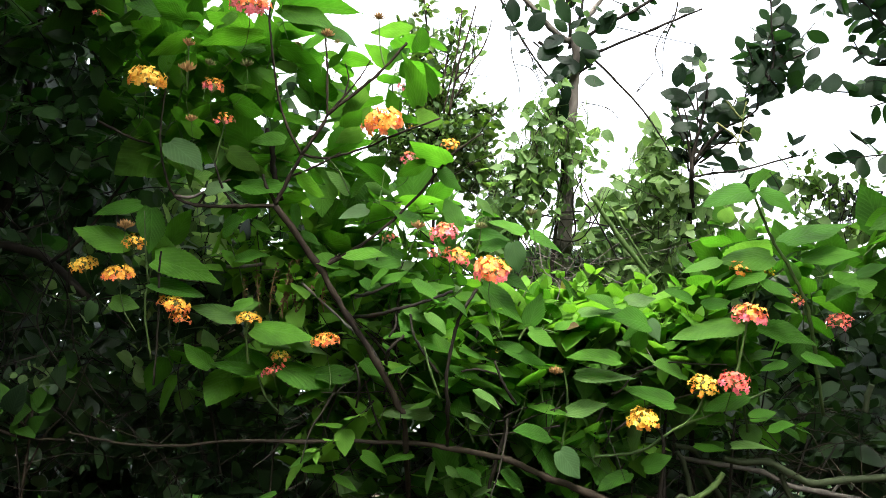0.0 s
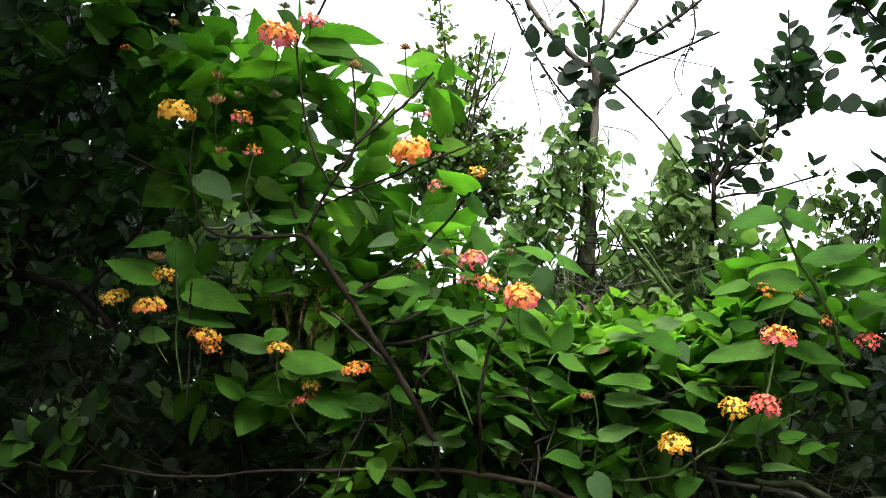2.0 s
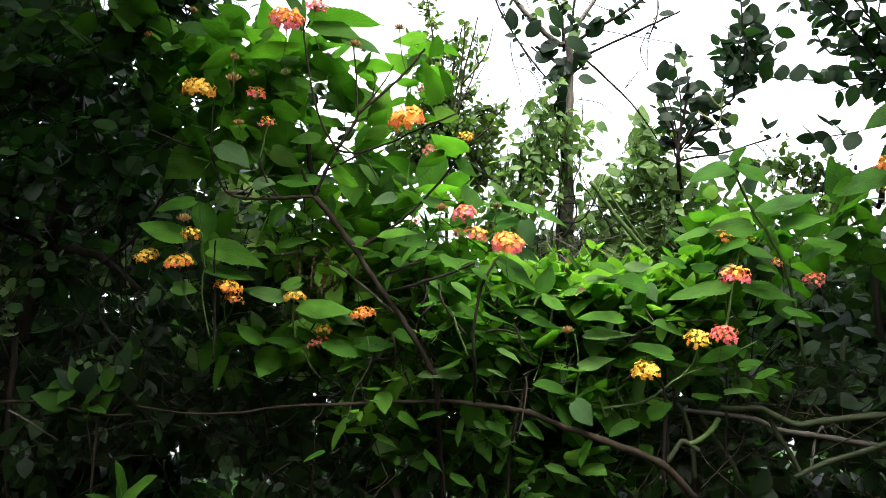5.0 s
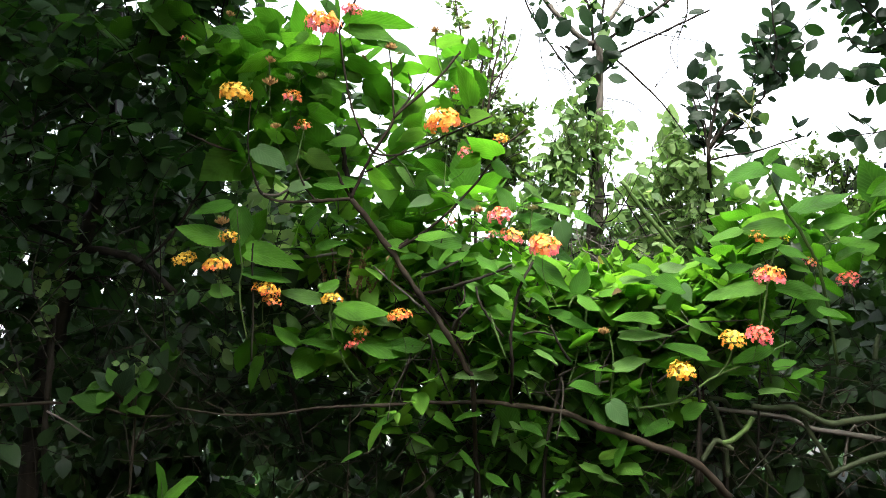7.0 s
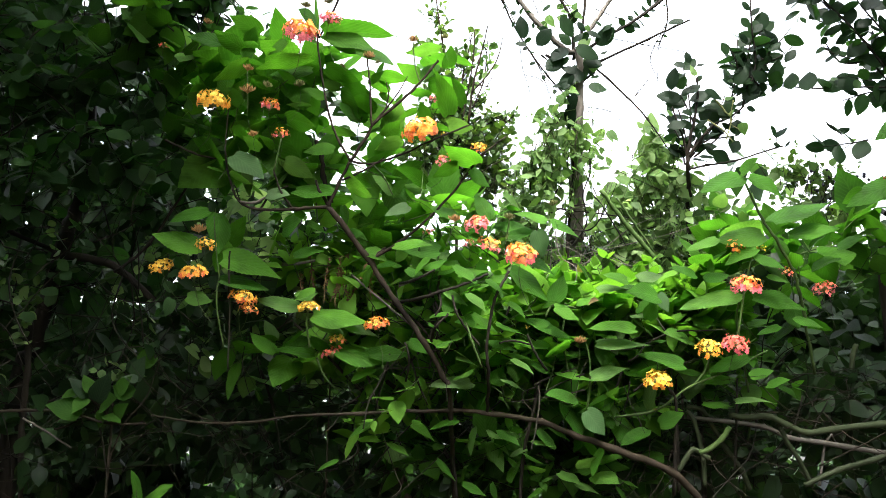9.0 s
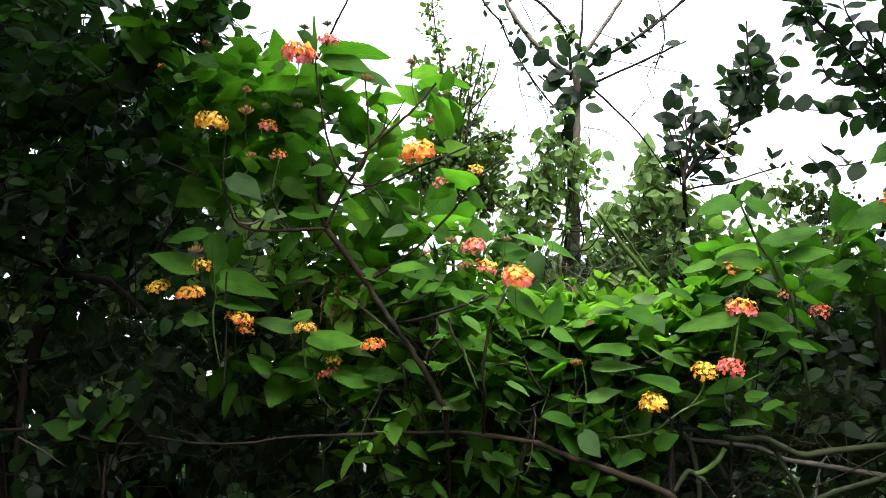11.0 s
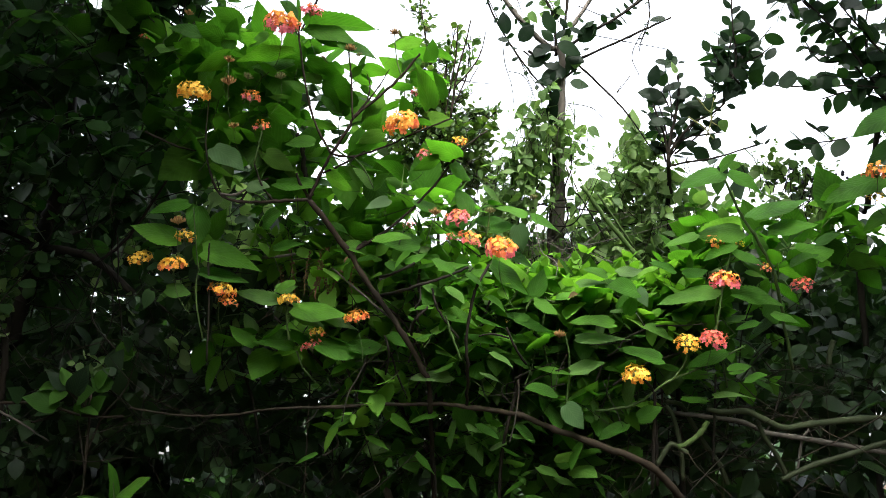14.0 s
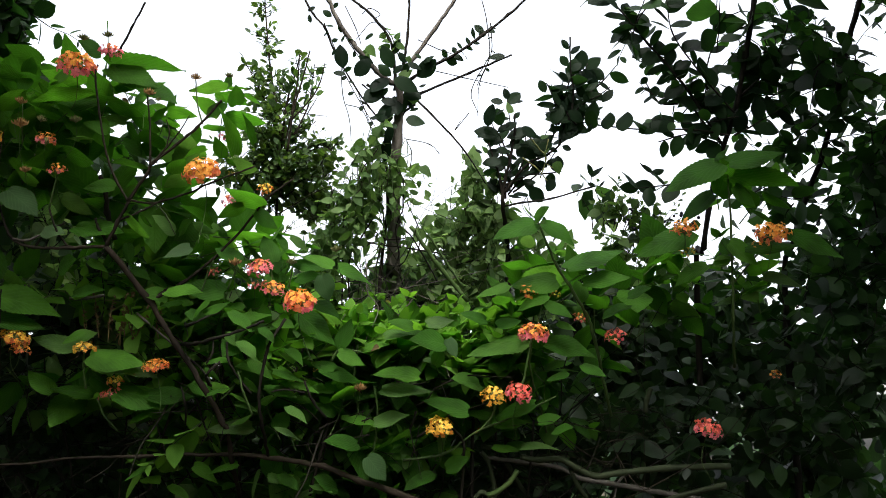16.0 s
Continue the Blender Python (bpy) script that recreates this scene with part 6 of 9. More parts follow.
leafy.append(((-0.287, 0.991, 1.523), (0.089, 0.050, 0.045), 18))
leafy.append(((-0.302, 0.863, 1.815), (0.048, 0.040, 0.054), 40))
leafy.append(((-0.404, 0.836, 1.808), (0.058, 0.040, 0.053), 22))
leafy.append(((-0.339, 0.909, 1.723), (0.056, 0.040, 0.043), 26))
# creeper's lighter colour stands in for lit leaves glinting in the crown
sprays(20, tree, [p for p in leafy if p[0][2] < 1.66], 0.017, leaf_shape(1.0, 0.78, 6, 0.5, 0.68, 0.12, 0.1), CREEPER, DARK_BARK, 0.06, 6, 0.8, 0.2, 0.4, 0.8, 0.4, True, 0.2, 0.0005, "sprays")
leafy = []
leafy.append(((-0.382, 0.818, 1.837), (0.075, 0.040, 0.035), 60))
leafy.append(((-0.394, 0.836, 1.770), (0.075, 0.040, 0.046), 50))
leafy.append(((-0.320, 0.853, 1.778), (0.053, 0.040, 0.047), 44))
leafy.append(((-0.431, 0.882, 1.714), (0.066, 0.040, 0.048), 26))
leafy.append(((-0.246, 0.800, 1.853), (0.040, 0.020, 0.023), 26))
leafy.append(((-0.281, 0.800, 1.859), (0.034, 0.020, 0.023), 14))
leafy.append(((-0.284, 0.839, 1.829), (0.047, 0.040, 0.059), 60))
leafy.append(((-0.260, 0.873, 1.774), (0.036, 0.030, 0.042), 44))
leafy.append(((-0.333, 0.823, 1.853), (0.053, 0.030, 0.029), 26))
leafy.append(((-0.234, 0.833, 1.807), (0.026, 0.020, 0.035), 30))
leafy.append(((-0.217, 0.824, 1.840), (0.023, 0.020, 0.029), 16))
leafy.append(((-0.227, 0.869, 1.746), (0.030, 0.030, 0.030), 26))
# dimmed green in place of the lantana leaf, painting the crown's shade
sprays(22, tree, [p for p in leafy if p[0][0] > -0.3], 0.03, leaf_shape(1.0, 0.68, 9, 0.39, 0.95, 0.1, 0.12, 0.08, 0.02, 0.012, 0.06, 0.15), DIM_GREEN, DARK_BARK, 0.08, 3, 0.3, 0.4, 0.3, 0.5, 0.25)

tree = plant("sapling", (0.190, 1.005, 0.000), "slender grey-barked sapling with sparse rounded leaves", "tree")
stem(tree, [(0.207, 1.052, -0.050, 0.0132), (0.177, 1.042, 0.802, 0.0113), (0.187, 1.022, 1.605, 0.0098), (0.186, 0.991, 1.680, 0.0088), (0.186, 0.974, 1.745, 0.0078), (0.186, 0.948, 1.806, 0.0068), (0.187, 0.940, 1.838, 0.0059), (0.189, 0.933, 1.863, 0.0049), (0.186, 0.926, 1.889, 0.0040)], GREY_BARK, "trunk")
stem(tree, [(0.183, 0.935, 1.887, 0.0036), (0.170, 0.935, 1.894, 0.0034), (0.151, 0.932, 1.912, 0.0031), (0.133, 0.929, 1.933, 0.0028), (0.115, 0.925, 1.958, 0.0025), (0.103, 0.920, 1.983, 0.0023), (0.091, 0.913, 2.016, 0.0020)], GREY_BARK)
stem(tree, [(0.178, 0.948, 1.834, 0.0008), (0.166, 0.947, 1.847, 0.0009), (0.152, 0.944, 1.862, 0.0010), (0.130, 0.939, 1.893, 0.0010), (0.111, 0.933, 1.925, 0.0011), (0.099, 0.928, 1.951, 0.0011), (0.085, 0.925, 1.967, 0.0012), (0.072, 0.921, 1.990, 0.0013), (0.061, 0.916, 2.015, 0.0013)], DARK_BARK)
stem(tree, [(0.183, 0.937, 1.880, 0.0020), (0.181, 0.929, 1.913, 0.0019), (0.175, 0.924, 1.938, 0.0017), (0.158, 0.920, 1.961, 0.0016), (0.141, 0.918, 1.976, 0.0015), (0.121, 0.917, 1.990, 0.0013)], DARK_BARK)
stem(tree, [(0.188, 0.935, 1.887, 0.0020), (0.192, 0.928, 1.913, 0.0017), (0.196, 0.920, 1.945, 0.0015), (0.197, 0.911, 1.984, 0.0012), (0.198, 0.900, 2.029, 0.0010)], DARK_BARK)
stem(tree, [(0.191, 0.932, 1.896, 0.0027), (0.205, 0.926, 1.919, 0.0024), (0.228, 0.916, 1.951, 0.0022), (0.250, 0.906, 1.984, 0.0019), (0.266, 0.897, 2.016, 0.0017)], GREY_BARK)
stem(tree, [(0.193, 0.934, 1.887, 0.0020), (0.222, 0.927, 1.907, 0.0019), (0.248, 0.921, 1.919, 0.0017), (0.278, 0.914, 1.939, 0.0016), (0.313, 0.904, 1.966, 0.0015), (0.339, 0.896, 1.990, 0.0013)], DARK_BARK)
stem(tree, [(0.192, 0.939, 1.866, 0.0017), (0.213, 0.935, 1.877, 0.0015), (0.269, 0.924, 1.900, 0.0013), (0.301, 0.918, 1.914, 0.0012), (0.318, 0.915, 1.921, 0.0010)], DARK_BARK)
stem(tree, [(0.207, 0.937, 1.871, 0.0013), (0.244, 0.942, 1.835, 0.0011), (0.268, 0.946, 1.808, 0.0009), (0.291, 0.952, 1.774, 0.0007)], DARK_BARK)
stem(tree, [(0.150, 0.938, 1.887, 0.0017), (0.170, 0.940, 1.871, 0.0015), (0.184, 0.941, 1.861, 0.0013)], DARK_BARK)
stem(tree, [(0.144, 0.939, 1.887, 0.0010), (0.157, 0.940, 1.877, 0.0008), (0.177, 0.941, 1.867, 0.0006)], DARK_BARK)
stem(tree, [(0.184, 0.948, 1.835, 0.0017), (0.194, 0.942, 1.855, 0.0015), (0.207, 0.938, 1.864, 0.0013)], DARK_BARK)
stem(tree, [(0.178, 0.954, 1.809, 0.0017), (0.176, 0.947, 1.838, 0.0015), (0.177, 0.944, 1.854, 0.0013)], DARK_BARK)
stem(tree, [(0.119, 0.937, 1.906, 0.0005), (0.122, 0.944, 1.874, 0.0005), (0.130, 0.950, 1.848, 0.0004), (0.133, 0.955, 1.822, 0.0004)], DARK_BARK)
stem(tree, [(0.126, 0.946, 1.864, 0.0005), (0.144, 0.946, 1.858, 0.0005), (0.155, 0.950, 1.838, 0.0004), (0.160, 0.953, 1.822, 0.0004)], DARK_BARK)
stem(tree, [(0.140, 0.942, 1.877, 0.0005), (0.148, 0.946, 1.858, 0.0005), (0.155, 0.949, 1.840, 0.0004)], DARK_BARK)
stem(tree, [(0.280, 0.902, 1.990, 0.0005), (0.288, 0.908, 1.958, 0.0005), (0.292, 0.917, 1.919, 0.0005), (0.281, 0.926, 1.887, 0.0004), (0.280, 0.935, 1.851, 0.0004)], DARK_BARK)
stem(tree, [(0.226, 0.927, 1.903, 0.0005), (0.262, 0.926, 1.895, 0.0005), (0.315, 0.924, 1.884, 0.0004)], DARK_BARK)
stem(tree, [(0.186, 0.927, 1.919, 0.0005), (0.175, 0.922, 1.945, 0.0005), (0.155, 0.921, 1.958, 0.0004), (0.136, 0.927, 1.938, 0.0004)], DARK_BARK)
stem(tree, [(0.122, 0.920, 1.977, 0.0005), (0.135, 0.924, 1.951, 0.0005), (0.142, 0.928, 1.932, 0.0004)], DARK_BARK)
stem(tree, [(0.270, 0.935, 1.855, 0.0005), (0.254, 0.941, 1.835, 0.0005), (0.260, 0.938, 1.845, 0.0004)], DARK_BARK)
stem(tree, [(0.292, 0.917, 1.919, 0.0005), (0.272, 0.928, 1.880, 0.0005), (0.280, 0.934, 1.855, 0.0004)], DARK_BARK)
stem(tree, [(0.195, 0.949, 1.825, 0.0005), (0.224, 0.948, 1.819, 0.0005), (0.238, 0.949, 1.806, 0.0004)], DARK_BARK)
stem(tree, [(0.142, 0.920, 1.967, 0.0005), (0.151, 0.918, 1.974, 0.0005), (0.163, 0.918, 1.967, 0.0004), (0.155, 0.920, 1.961, 0.0004)], DARK_BARK)
stem(tree, [(0.198, 0.949, 1.822, 0.0005), (0.204, 0.952, 1.809, 0.0005), (0.202, 0.957, 1.790, 0.0004)], DARK_BARK)
stem(tree, [(0.208, 0.921, 1.938, 0.0005), (0.235, 0.921, 1.926, 0.0005), (0.248, 0.921, 1.922, 0.0004)], DARK_BARK)
leaf(tree, (0.122, 0.917, 1.896), (0.118, 0.910, 1.923), 15, "round")
leaf(tree, (0.136, 0.916, 1.887), (0.154, 0.910, 1.907), 0, "round")
leaf(tree, (0.166, 0.913, 1.925), (0.179, 0.919, 1.900), 21, "round")
leaf(tree, (0.162, 0.914, 1.901), (0.178, 0.917, 1.890), 36, "round")
leaf(tree, (0.163, 0.931, 1.872), (0.160, 0.926, 1.889), 15, "round")
leaf(tree, (0.208, 0.924, 1.892), (0.230, 0.918, 1.913), 0, "round")
leaf(tree, (0.196, 0.916, 1.905), (0.213, 0.917, 1.900), 50, "round")
leaf(tree, (0.180, 0.912, 1.883), (0.209, 0.915, 1.872), 33, "round")
leaf(tree, (0.209, 0.911, 1.874), (0.217, 0.910, 1.878), 50, "round")
leaf(tree, (0.188, 0.934, 1.850), (0.191, 0.928, 1.874), 0, "round")
leaf(tree, (0.166, 0.928, 1.866), (0.154, 0.928, 1.867), 66, "round")
leaf(tree, (0.184, 0.926, 1.859), (0.166, 0.926, 1.863), 36, "round")
leaf(tree, (0.181, 0.926, 1.841), (0.158, 0.926, 1.843), 15, "round")
leaf(tree, (0.195, 0.924, 1.839), (0.218, 0.924, 1.837), 36, "round")
leaf(tree, (0.210, 0.928, 1.855), (0.199, 0.929, 1.853), 50, "round")
leaf(tree, (0.125, 0.918, 1.889), (0.111, 0.918, 1.892), 50, "round")
leaf(tree, (0.309, 0.908, 1.916), (0.290, 0.909, 1.913), 43, "round")
leaf(tree, (0.180, 0.918, 1.892), (0.190, 0.914, 1.904), 36, "round")
leaf(tree, (0.174, 0.924, 1.877), (0.165, 0.927, 1.868), 50, "round")
leaf(tree, (0.178, 0.919, 1.851), (0.171, 0.923, 1.839), 36, "round")
leaf(tree, (0.186, 0.926, 1.830), (0.172, 0.926, 1.833), 50, "round")
leaf(tree, (0.195, 0.921, 1.908), (0.186, 0.917, 1.920), 36, "round")
leaf(tree, (0.214, 0.919, 1.907), (0.226, 0.916, 1.918), 50, "round")
leaf(tree, (0.197, 0.930, 1.865), (0.206, 0.932, 1.855), 50, "round")
leaf(tree, (0.179, 0.922, 1.830), (0.172, 0.928, 1.805), 36, "round")
leaf(tree, (0.175, 0.926, 1.818), (0.170, 0.933, 1.789), 50, "round")
leaf(tree, (0.211, 0.906, 1.907), (0.204, 0.904, 1.913), 50, "round")
leaf(tree, (0.148, 0.917, 1.925), (0.160, 0.920, 1.914), 36, "vine")
leaf(tree, (0.188, 0.926, 1.890), (0.202, 0.922, 1.902), 36, "vine")
leaf(tree, (0.206, 0.933, 1.862), (0.194, 0.927, 1.884), 15, "vine")
leaf(tree, (0.163, 0.917, 1.925), (0.168, 0.919, 1.918), 36, "vine")
leaf(tree, (0.195, 0.919, 1.915), (0.201, 0.921, 1.907), 36, "vine")
leaf(tree, (0.183, 0.916, 1.929), (0.193, 0.917, 1.923), 36, "vine")
leaf(tree, (0.079, 0.925, 1.970), (0.087, 0.923, 1.976), 36, "round")
leaf(tree, (0.082, 0.928, 1.957), (0.081, 0.926, 1.967), 36, "round")
leaf(tree, (0.096, 0.923, 1.971), (0.107, 0.924, 1.965), 36, "round")
leaf(tree, (0.108, 0.922, 1.974), (0.114, 0.919, 1.980), 36, "round")
leaf(tree, (0.171, 0.923, 1.943), (0.163, 0.925, 1.940), 15, "vine")
leaf(tree, (0.182, 0.923, 1.938), (0.187, 0.920, 1.947), 15, "vine")
leaf(tree, (0.176, 0.926, 1.929), (0.162, 0.927, 1.931), 36, "vine")
leaf(tree, (0.156, 0.924, 1.945), (0.146, 0.927, 1.938), 50, "round")
leaf(tree, (0.182, 0.924, 1.933), (0.194, 0.924, 1.929), 36, "vine")
leaf(tree, (0.143, 0.930, 1.925), (0.153, 0.932, 1.914), 15, "vine")
leaf(tree, (0.143, 0.932, 1.916), (0.149, 0.929, 1.929), 36, "vine")
leaf(tree, (0.180, 0.955, 1.624), (0.177, 0.946, 1.634), 36, "yellow")
leaf(tree, (0.181, 0.956, 1.621), (0.187, 0.954, 1.627), 50, "yellow")
way = [(0.235, 0.925, 1.913, 0.0006), (0.255, 0.925, 1.927, 0.0005), (0.272, 0.925, 1.940, 0.0005), (0.296, 0.925, 1.962, 0.0004)]
stem(tree, way, DARK_BARK, "twig")
twig_leaves(tree, way, 0.0115, 14, "round", 400, 0.9)
way = [(0.098, 0.925, 1.956, 0.0006), (0.112, 0.925, 1.923, 0.0005), (0.124, 0.925, 1.893, 0.0005), (0.141, 0.925, 1.861, 0.0004), (0.163, 0.925, 1.825, 0.0004)]
stem(tree, way, DARK_BARK, "twig")
twig_leaves(tree, way, 0.008, 14, "round", 401, 0.7)
way = [(0.113, 0.925, 1.957, 0.0006), (0.129, 0.925, 1.931, 0.0005), (0.149, 0.925, 1.901, 0.0004)]
stem(tree, way, DARK_BARK, "twig")
twig_leaves(tree, way, 0.008, 5, "round", 402, 0.7)
way = [(0.295, 0.925, 1.966, 0.0006), (0.296, 0.925, 1.931, 0.0005), (0.287, 0.925, 1.905, 0.0005), (0.278, 0.925, 1.885, 0.0004)]
stem(tree, way, DARK_BARK, "twig")
twig_leaves(tree, way, 0.006, 7, "round", 403, 0.7)
way = [(0.167, 0.925, 1.954, 0.0006), (0.175, 0.925, 1.939, 0.0005), (0.183, 0.925, 1.925, 0.0004)]
stem(tree, way, DARK_BARK, "twig")
twig_leaves(tree, way, 0.012, 6, "vine", 404, 0.7)

vine = plant("climbing_vine", (0.169, 0.980, 0.000), "leafy green vine climbing a sapling trunk", "vine")
stem(vine, [(0.186, 1.013, -0.050, 0.0018), (0.156, 1.003, 0.798, 0.0015), (0.166, 0.983, 1.597, 0.0013), (0.163, 0.966, 1.659, 0.0012), (0.173, 0.951, 1.716, 0.0010), (0.167, 0.938, 1.766, 0.0009), (0.180, 0.928, 1.804, 0.0008)], GREEN_STEM)
stem(vine, [(0.138, 0.987, 1.624, 0.0010), (0.134, 0.964, 1.672, 0.0009), (0.144, 0.950, 1.723, 0.0008), (0.144, 0.937, 1.773, 0.0007), (0.164, 0.928, 1.804, 0.0006)], BARK)
stem(vine, [(0.202, 0.921, 1.712, 0.0025), (0.233, 0.931, 1.672, 0.0025), (0.268, 0.941, 1.631, 0.0025)], GREEN_STEM)
stem(vine, [(0.222, 0.932, 1.706, 0.0013), (0.242, 0.939, 1.678, 0.0013), (0.264, 0.947, 1.647, 0.0013)], GREEN_STEM)
stem(vine, [(0.169, 0.983, 1.597, 0.0023), (0.171, 0.963, 1.672, 0.0020), (0.176, 0.946, 1.735, 0.0018), (0.174, 0.933, 1.785, 0.0016)], DARK_BARK)
stem(vine, [(0.127, 0.985, 1.631, 0.0010), (0.127, 0.960, 1.685, 0.0009), (0.128, 0.947, 1.735, 0.0008), (0.134, 0.937, 1.773, 0.0007)], DARK_BARK)
stem(vine, [(0.142, 0.947, 1.694, 0.0010), (0.155, 0.941, 1.716, 0.0008), (0.168, 0.936, 1.735, 0.0007)], DARK_BARK)
stem(vine, [(0.152, 0.946, 1.699, 0.0010), (0.174, 0.946, 1.695, 0.0009), (0.203, 0.946, 1.692, 0.0008), (0.245, 0.947, 1.686, 0.0007)], DARK_BARK)
stem(vine, [(0.149, 0.948, 1.693, 0.0010), (0.168, 0.945, 1.700, 0.0008), (0.197, 0.944, 1.703, 0.0007)], DARK_BARK)
stem(vine, [(0.161, 0.949, 1.688, 0.0006), (0.181, 0.945, 1.699, 0.0005), (0.200, 0.948, 1.689, 0.0005)], GREEN_STEM)
stem(vine, [(0.174, 0.957, 1.657, 0.0010), (0.190, 0.950, 1.681, 0.0009), (0.186, 0.942, 1.713, 0.0008), (0.194, 0.935, 1.737, 0.0007), (0.193, 0.927, 1.768, 0.0007)], DARK_BARK)
stem(vine, [(0.197, 0.941, 1.712, 0.0010), (0.206, 0.944, 1.703, 0.0009), (0.226, 0.951, 1.672, 0.0008), (0.235, 0.955, 1.656, 0.0007)], DARK_BARK)
stem(vine, [(0.259, 0.916, 1.802, 0.0005), (0.268, 0.922, 1.779, 0.0003)], GREEN_STEM)
stem(vine, [(0.196, 0.915, 1.812, 0.0005), (0.198, 0.921, 1.790, 0.0004), (0.194, 0.927, 1.768, 0.0003)], GREEN_STEM)
stem(vine, [(0.200, 0.926, 1.771, 0.0006), (0.206, 0.927, 1.765, 0.0005), (0.213, 0.929, 1.760, 0.0005)], GREEN_STEM)
stem(vine, [(0.191, 0.930, 1.756, 0.0006), (0.194, 0.932, 1.747, 0.0005), (0.200, 0.934, 1.742, 0.0005)], GREEN_STEM)
leafy = []
leafy.append(((0.161, 0.945, 1.821), (0.017, 0.020, 0.014), 20))
leafy.append(((0.164, 0.935, 1.781), (0.029, 0.020, 0.021), 40))
leafy.append(((0.151, 0.940, 1.749), (0.031, 0.020, 0.024), 46))
leafy.append(((0.131, 0.950, 1.725), (0.024, 0.020, 0.028), 36))
leafy.append(((0.201, 0.935, 1.778), (0.012, 0.020, 0.014), 10))
leafy.append(((0.112, 0.965, 1.696), (0.024, 0.020, 0.031), 36))
leafy.append(((0.147, 0.955, 1.709), (0.018, 0.020, 0.023), 18))
leafy.append(((0.095, 0.975, 1.661), (0.030, 0.020, 0.027), 36))
leafy.append(((0.138, 1.000, 1.654), (0.034, 0.020, 0.025), 26))
sprays(9, vine, leafy, 0.017, leaf_shape(1.0, 0.66, 5, 0.34, 1.0, 0.15, 0.2, 0.0, 0.1), VINE, GREEN_STEM, 0.07, 6, 1.4, -0.5, 0.6, 1.5, 0.7, True, 0.25, 0.0005)
leafy = []
leafy.append(((0.161, 0.940, 1.808), (0.023, 0.020, 0.020), 26))
leafy.append(((0.163, 0.935, 1.771), (0.034, 0.020, 0.025), 50))
leafy.append(((0.146, 0.940, 1.731), (0.038, 0.020, 0.029), 56))
leafy.append(((0.120, 0.950, 1.701), (0.030, 0.020, 0.031), 50))
leafy.append(((0.100, 0.960, 1.664), (0.030, 0.020, 0.030), 46))
leafy.append(((0.154, 1.010, 1.677), (0.034, 0.020, 0.032), 40))
leafy.append(((0.204, 0.960, 1.711), (0.016, 0.020, 0.035), 14))
leafy.append(((0.202, 1.000, 1.667), (0.020, 0.020, 0.035), 20))
sprays(10, vine, leafy, 0.011, leaf_shape(1.0, 0.5, 3, 0.4, 1.1, 0.2, 0.2), VINE, GREEN_STEM, 0.05, 6, 1.0, -0.3, 0.8, 1.5, 0.6, True, 0.2, 0.0004, "small_leaves")
leafy = []
leafy.append(((0.168, 0.955, 1.675), (0.023, 0.020, 0.041), 16))
leafy.append(((0.149, 0.970, 1.632), (0.033, 0.020, 0.027), 16))
leafy.append(((0.211, 0.980, 1.655), (0.027, 0.020, 0.027), 12))
tangle(np.random.default_rng(119), vine, leafy, 0.0006, GREY_BARK, "dry_stem_mass")
stem(vine, [(0.116, 0.932, 1.757, 0.0005), (0.113, 0.935, 1.746, 0.0004), (0.120, 0.938, 1.736, 0.0003)], BARK, "tendril")
stem(vine, [(0.152, 0.934, 1.774, 0.0005), (0.152, 0.938, 1.758, 0.0004), (0.145, 0.942, 1.743, 0.0003)], GREEN_STEM, "tendril")
stem(vine, [(0.148, 0.942, 1.735, 0.0005), (0.150, 0.948, 1.710, 0.0004), (0.147, 0.955, 1.685, 0.0003)], BARK, "tendril")
stem(vine, [(0.180, 0.927, 1.770, 0.0005), (0.184, 0.933, 1.749, 0.0004), (0.177, 0.939, 1.727, 0.0003)], GREEN_STEM, "tendril")
stem(vine, [(0.144, 0.919, 1.767, 0.0005), (0.147, 0.922, 1.756, 0.0004), (0.137, 0.925, 1.745, 0.0003)], BARK, "tendril")
stem(vine, [(0.182, 0.936, 1.765, 0.0005), (0.178, 0.943, 1.740, 0.0004), (0.178, 0.949, 1.715, 0.0003)], GREEN_STEM, "tendril")
stem(vine, [(0.169, 0.924, 1.758, 0.0005), (0.167, 0.930, 1.734, 0.0004), (0.175, 0.936, 1.711, 0.0003)], BARK, "tendril")
stem(vine, [(0.142, 0.930, 1.794, 0.0005), (0.142, 0.936, 1.771, 0.0004), (0.149, 0.942, 1.749, 0.0003)], BARK, "tendril")
stem(vine, [(0.148, 0.945, 1.738, 0.0005), (0.146, 0.949, 1.723, 0.0004), (0.146, 0.953, 1.708, 0.0003)], GREEN_STEM, "tendril")
stem(vine, [(0.115, 0.943, 1.735, 0.0005), (0.117, 0.946, 1.726, 0.0004), (0.117, 0.948, 1.716, 0.0003)], BARK, "tendril")
stem(vine, [(0.180, 0.935, 1.758, 0.0005), (0.180, 0.942, 1.733, 0.0004), (0.174, 0.948, 1.708, 0.0003)], BARK, "tendril")
stem(vine, [(0.178, 0.915, 1.778, 0.0005), (0.176, 0.917, 1.768, 0.0004), (0.175, 0.920, 1.757, 0.0003)], BARK, "tendril")
stem(vine, [(0.113, 0.936, 1.758, 0.0005), (0.110, 0.943, 1.734, 0.0004), (0.106, 0.949, 1.710, 0.0003)], BARK, "tendril")
stem(vine, [(0.114, 0.929, 1.747, 0.0005), (0.116, 0.932, 1.735, 0.0004), (0.117, 0.935, 1.723, 0.0003)], GREEN_STEM, "tendril")
stem(vine, [(0.152, 0.944, 1.729, 0.0005), (0.152, 0.949, 1.713, 0.0004), (0.149, 0.953, 1.697, 0.0003)], BARK, "tendril")
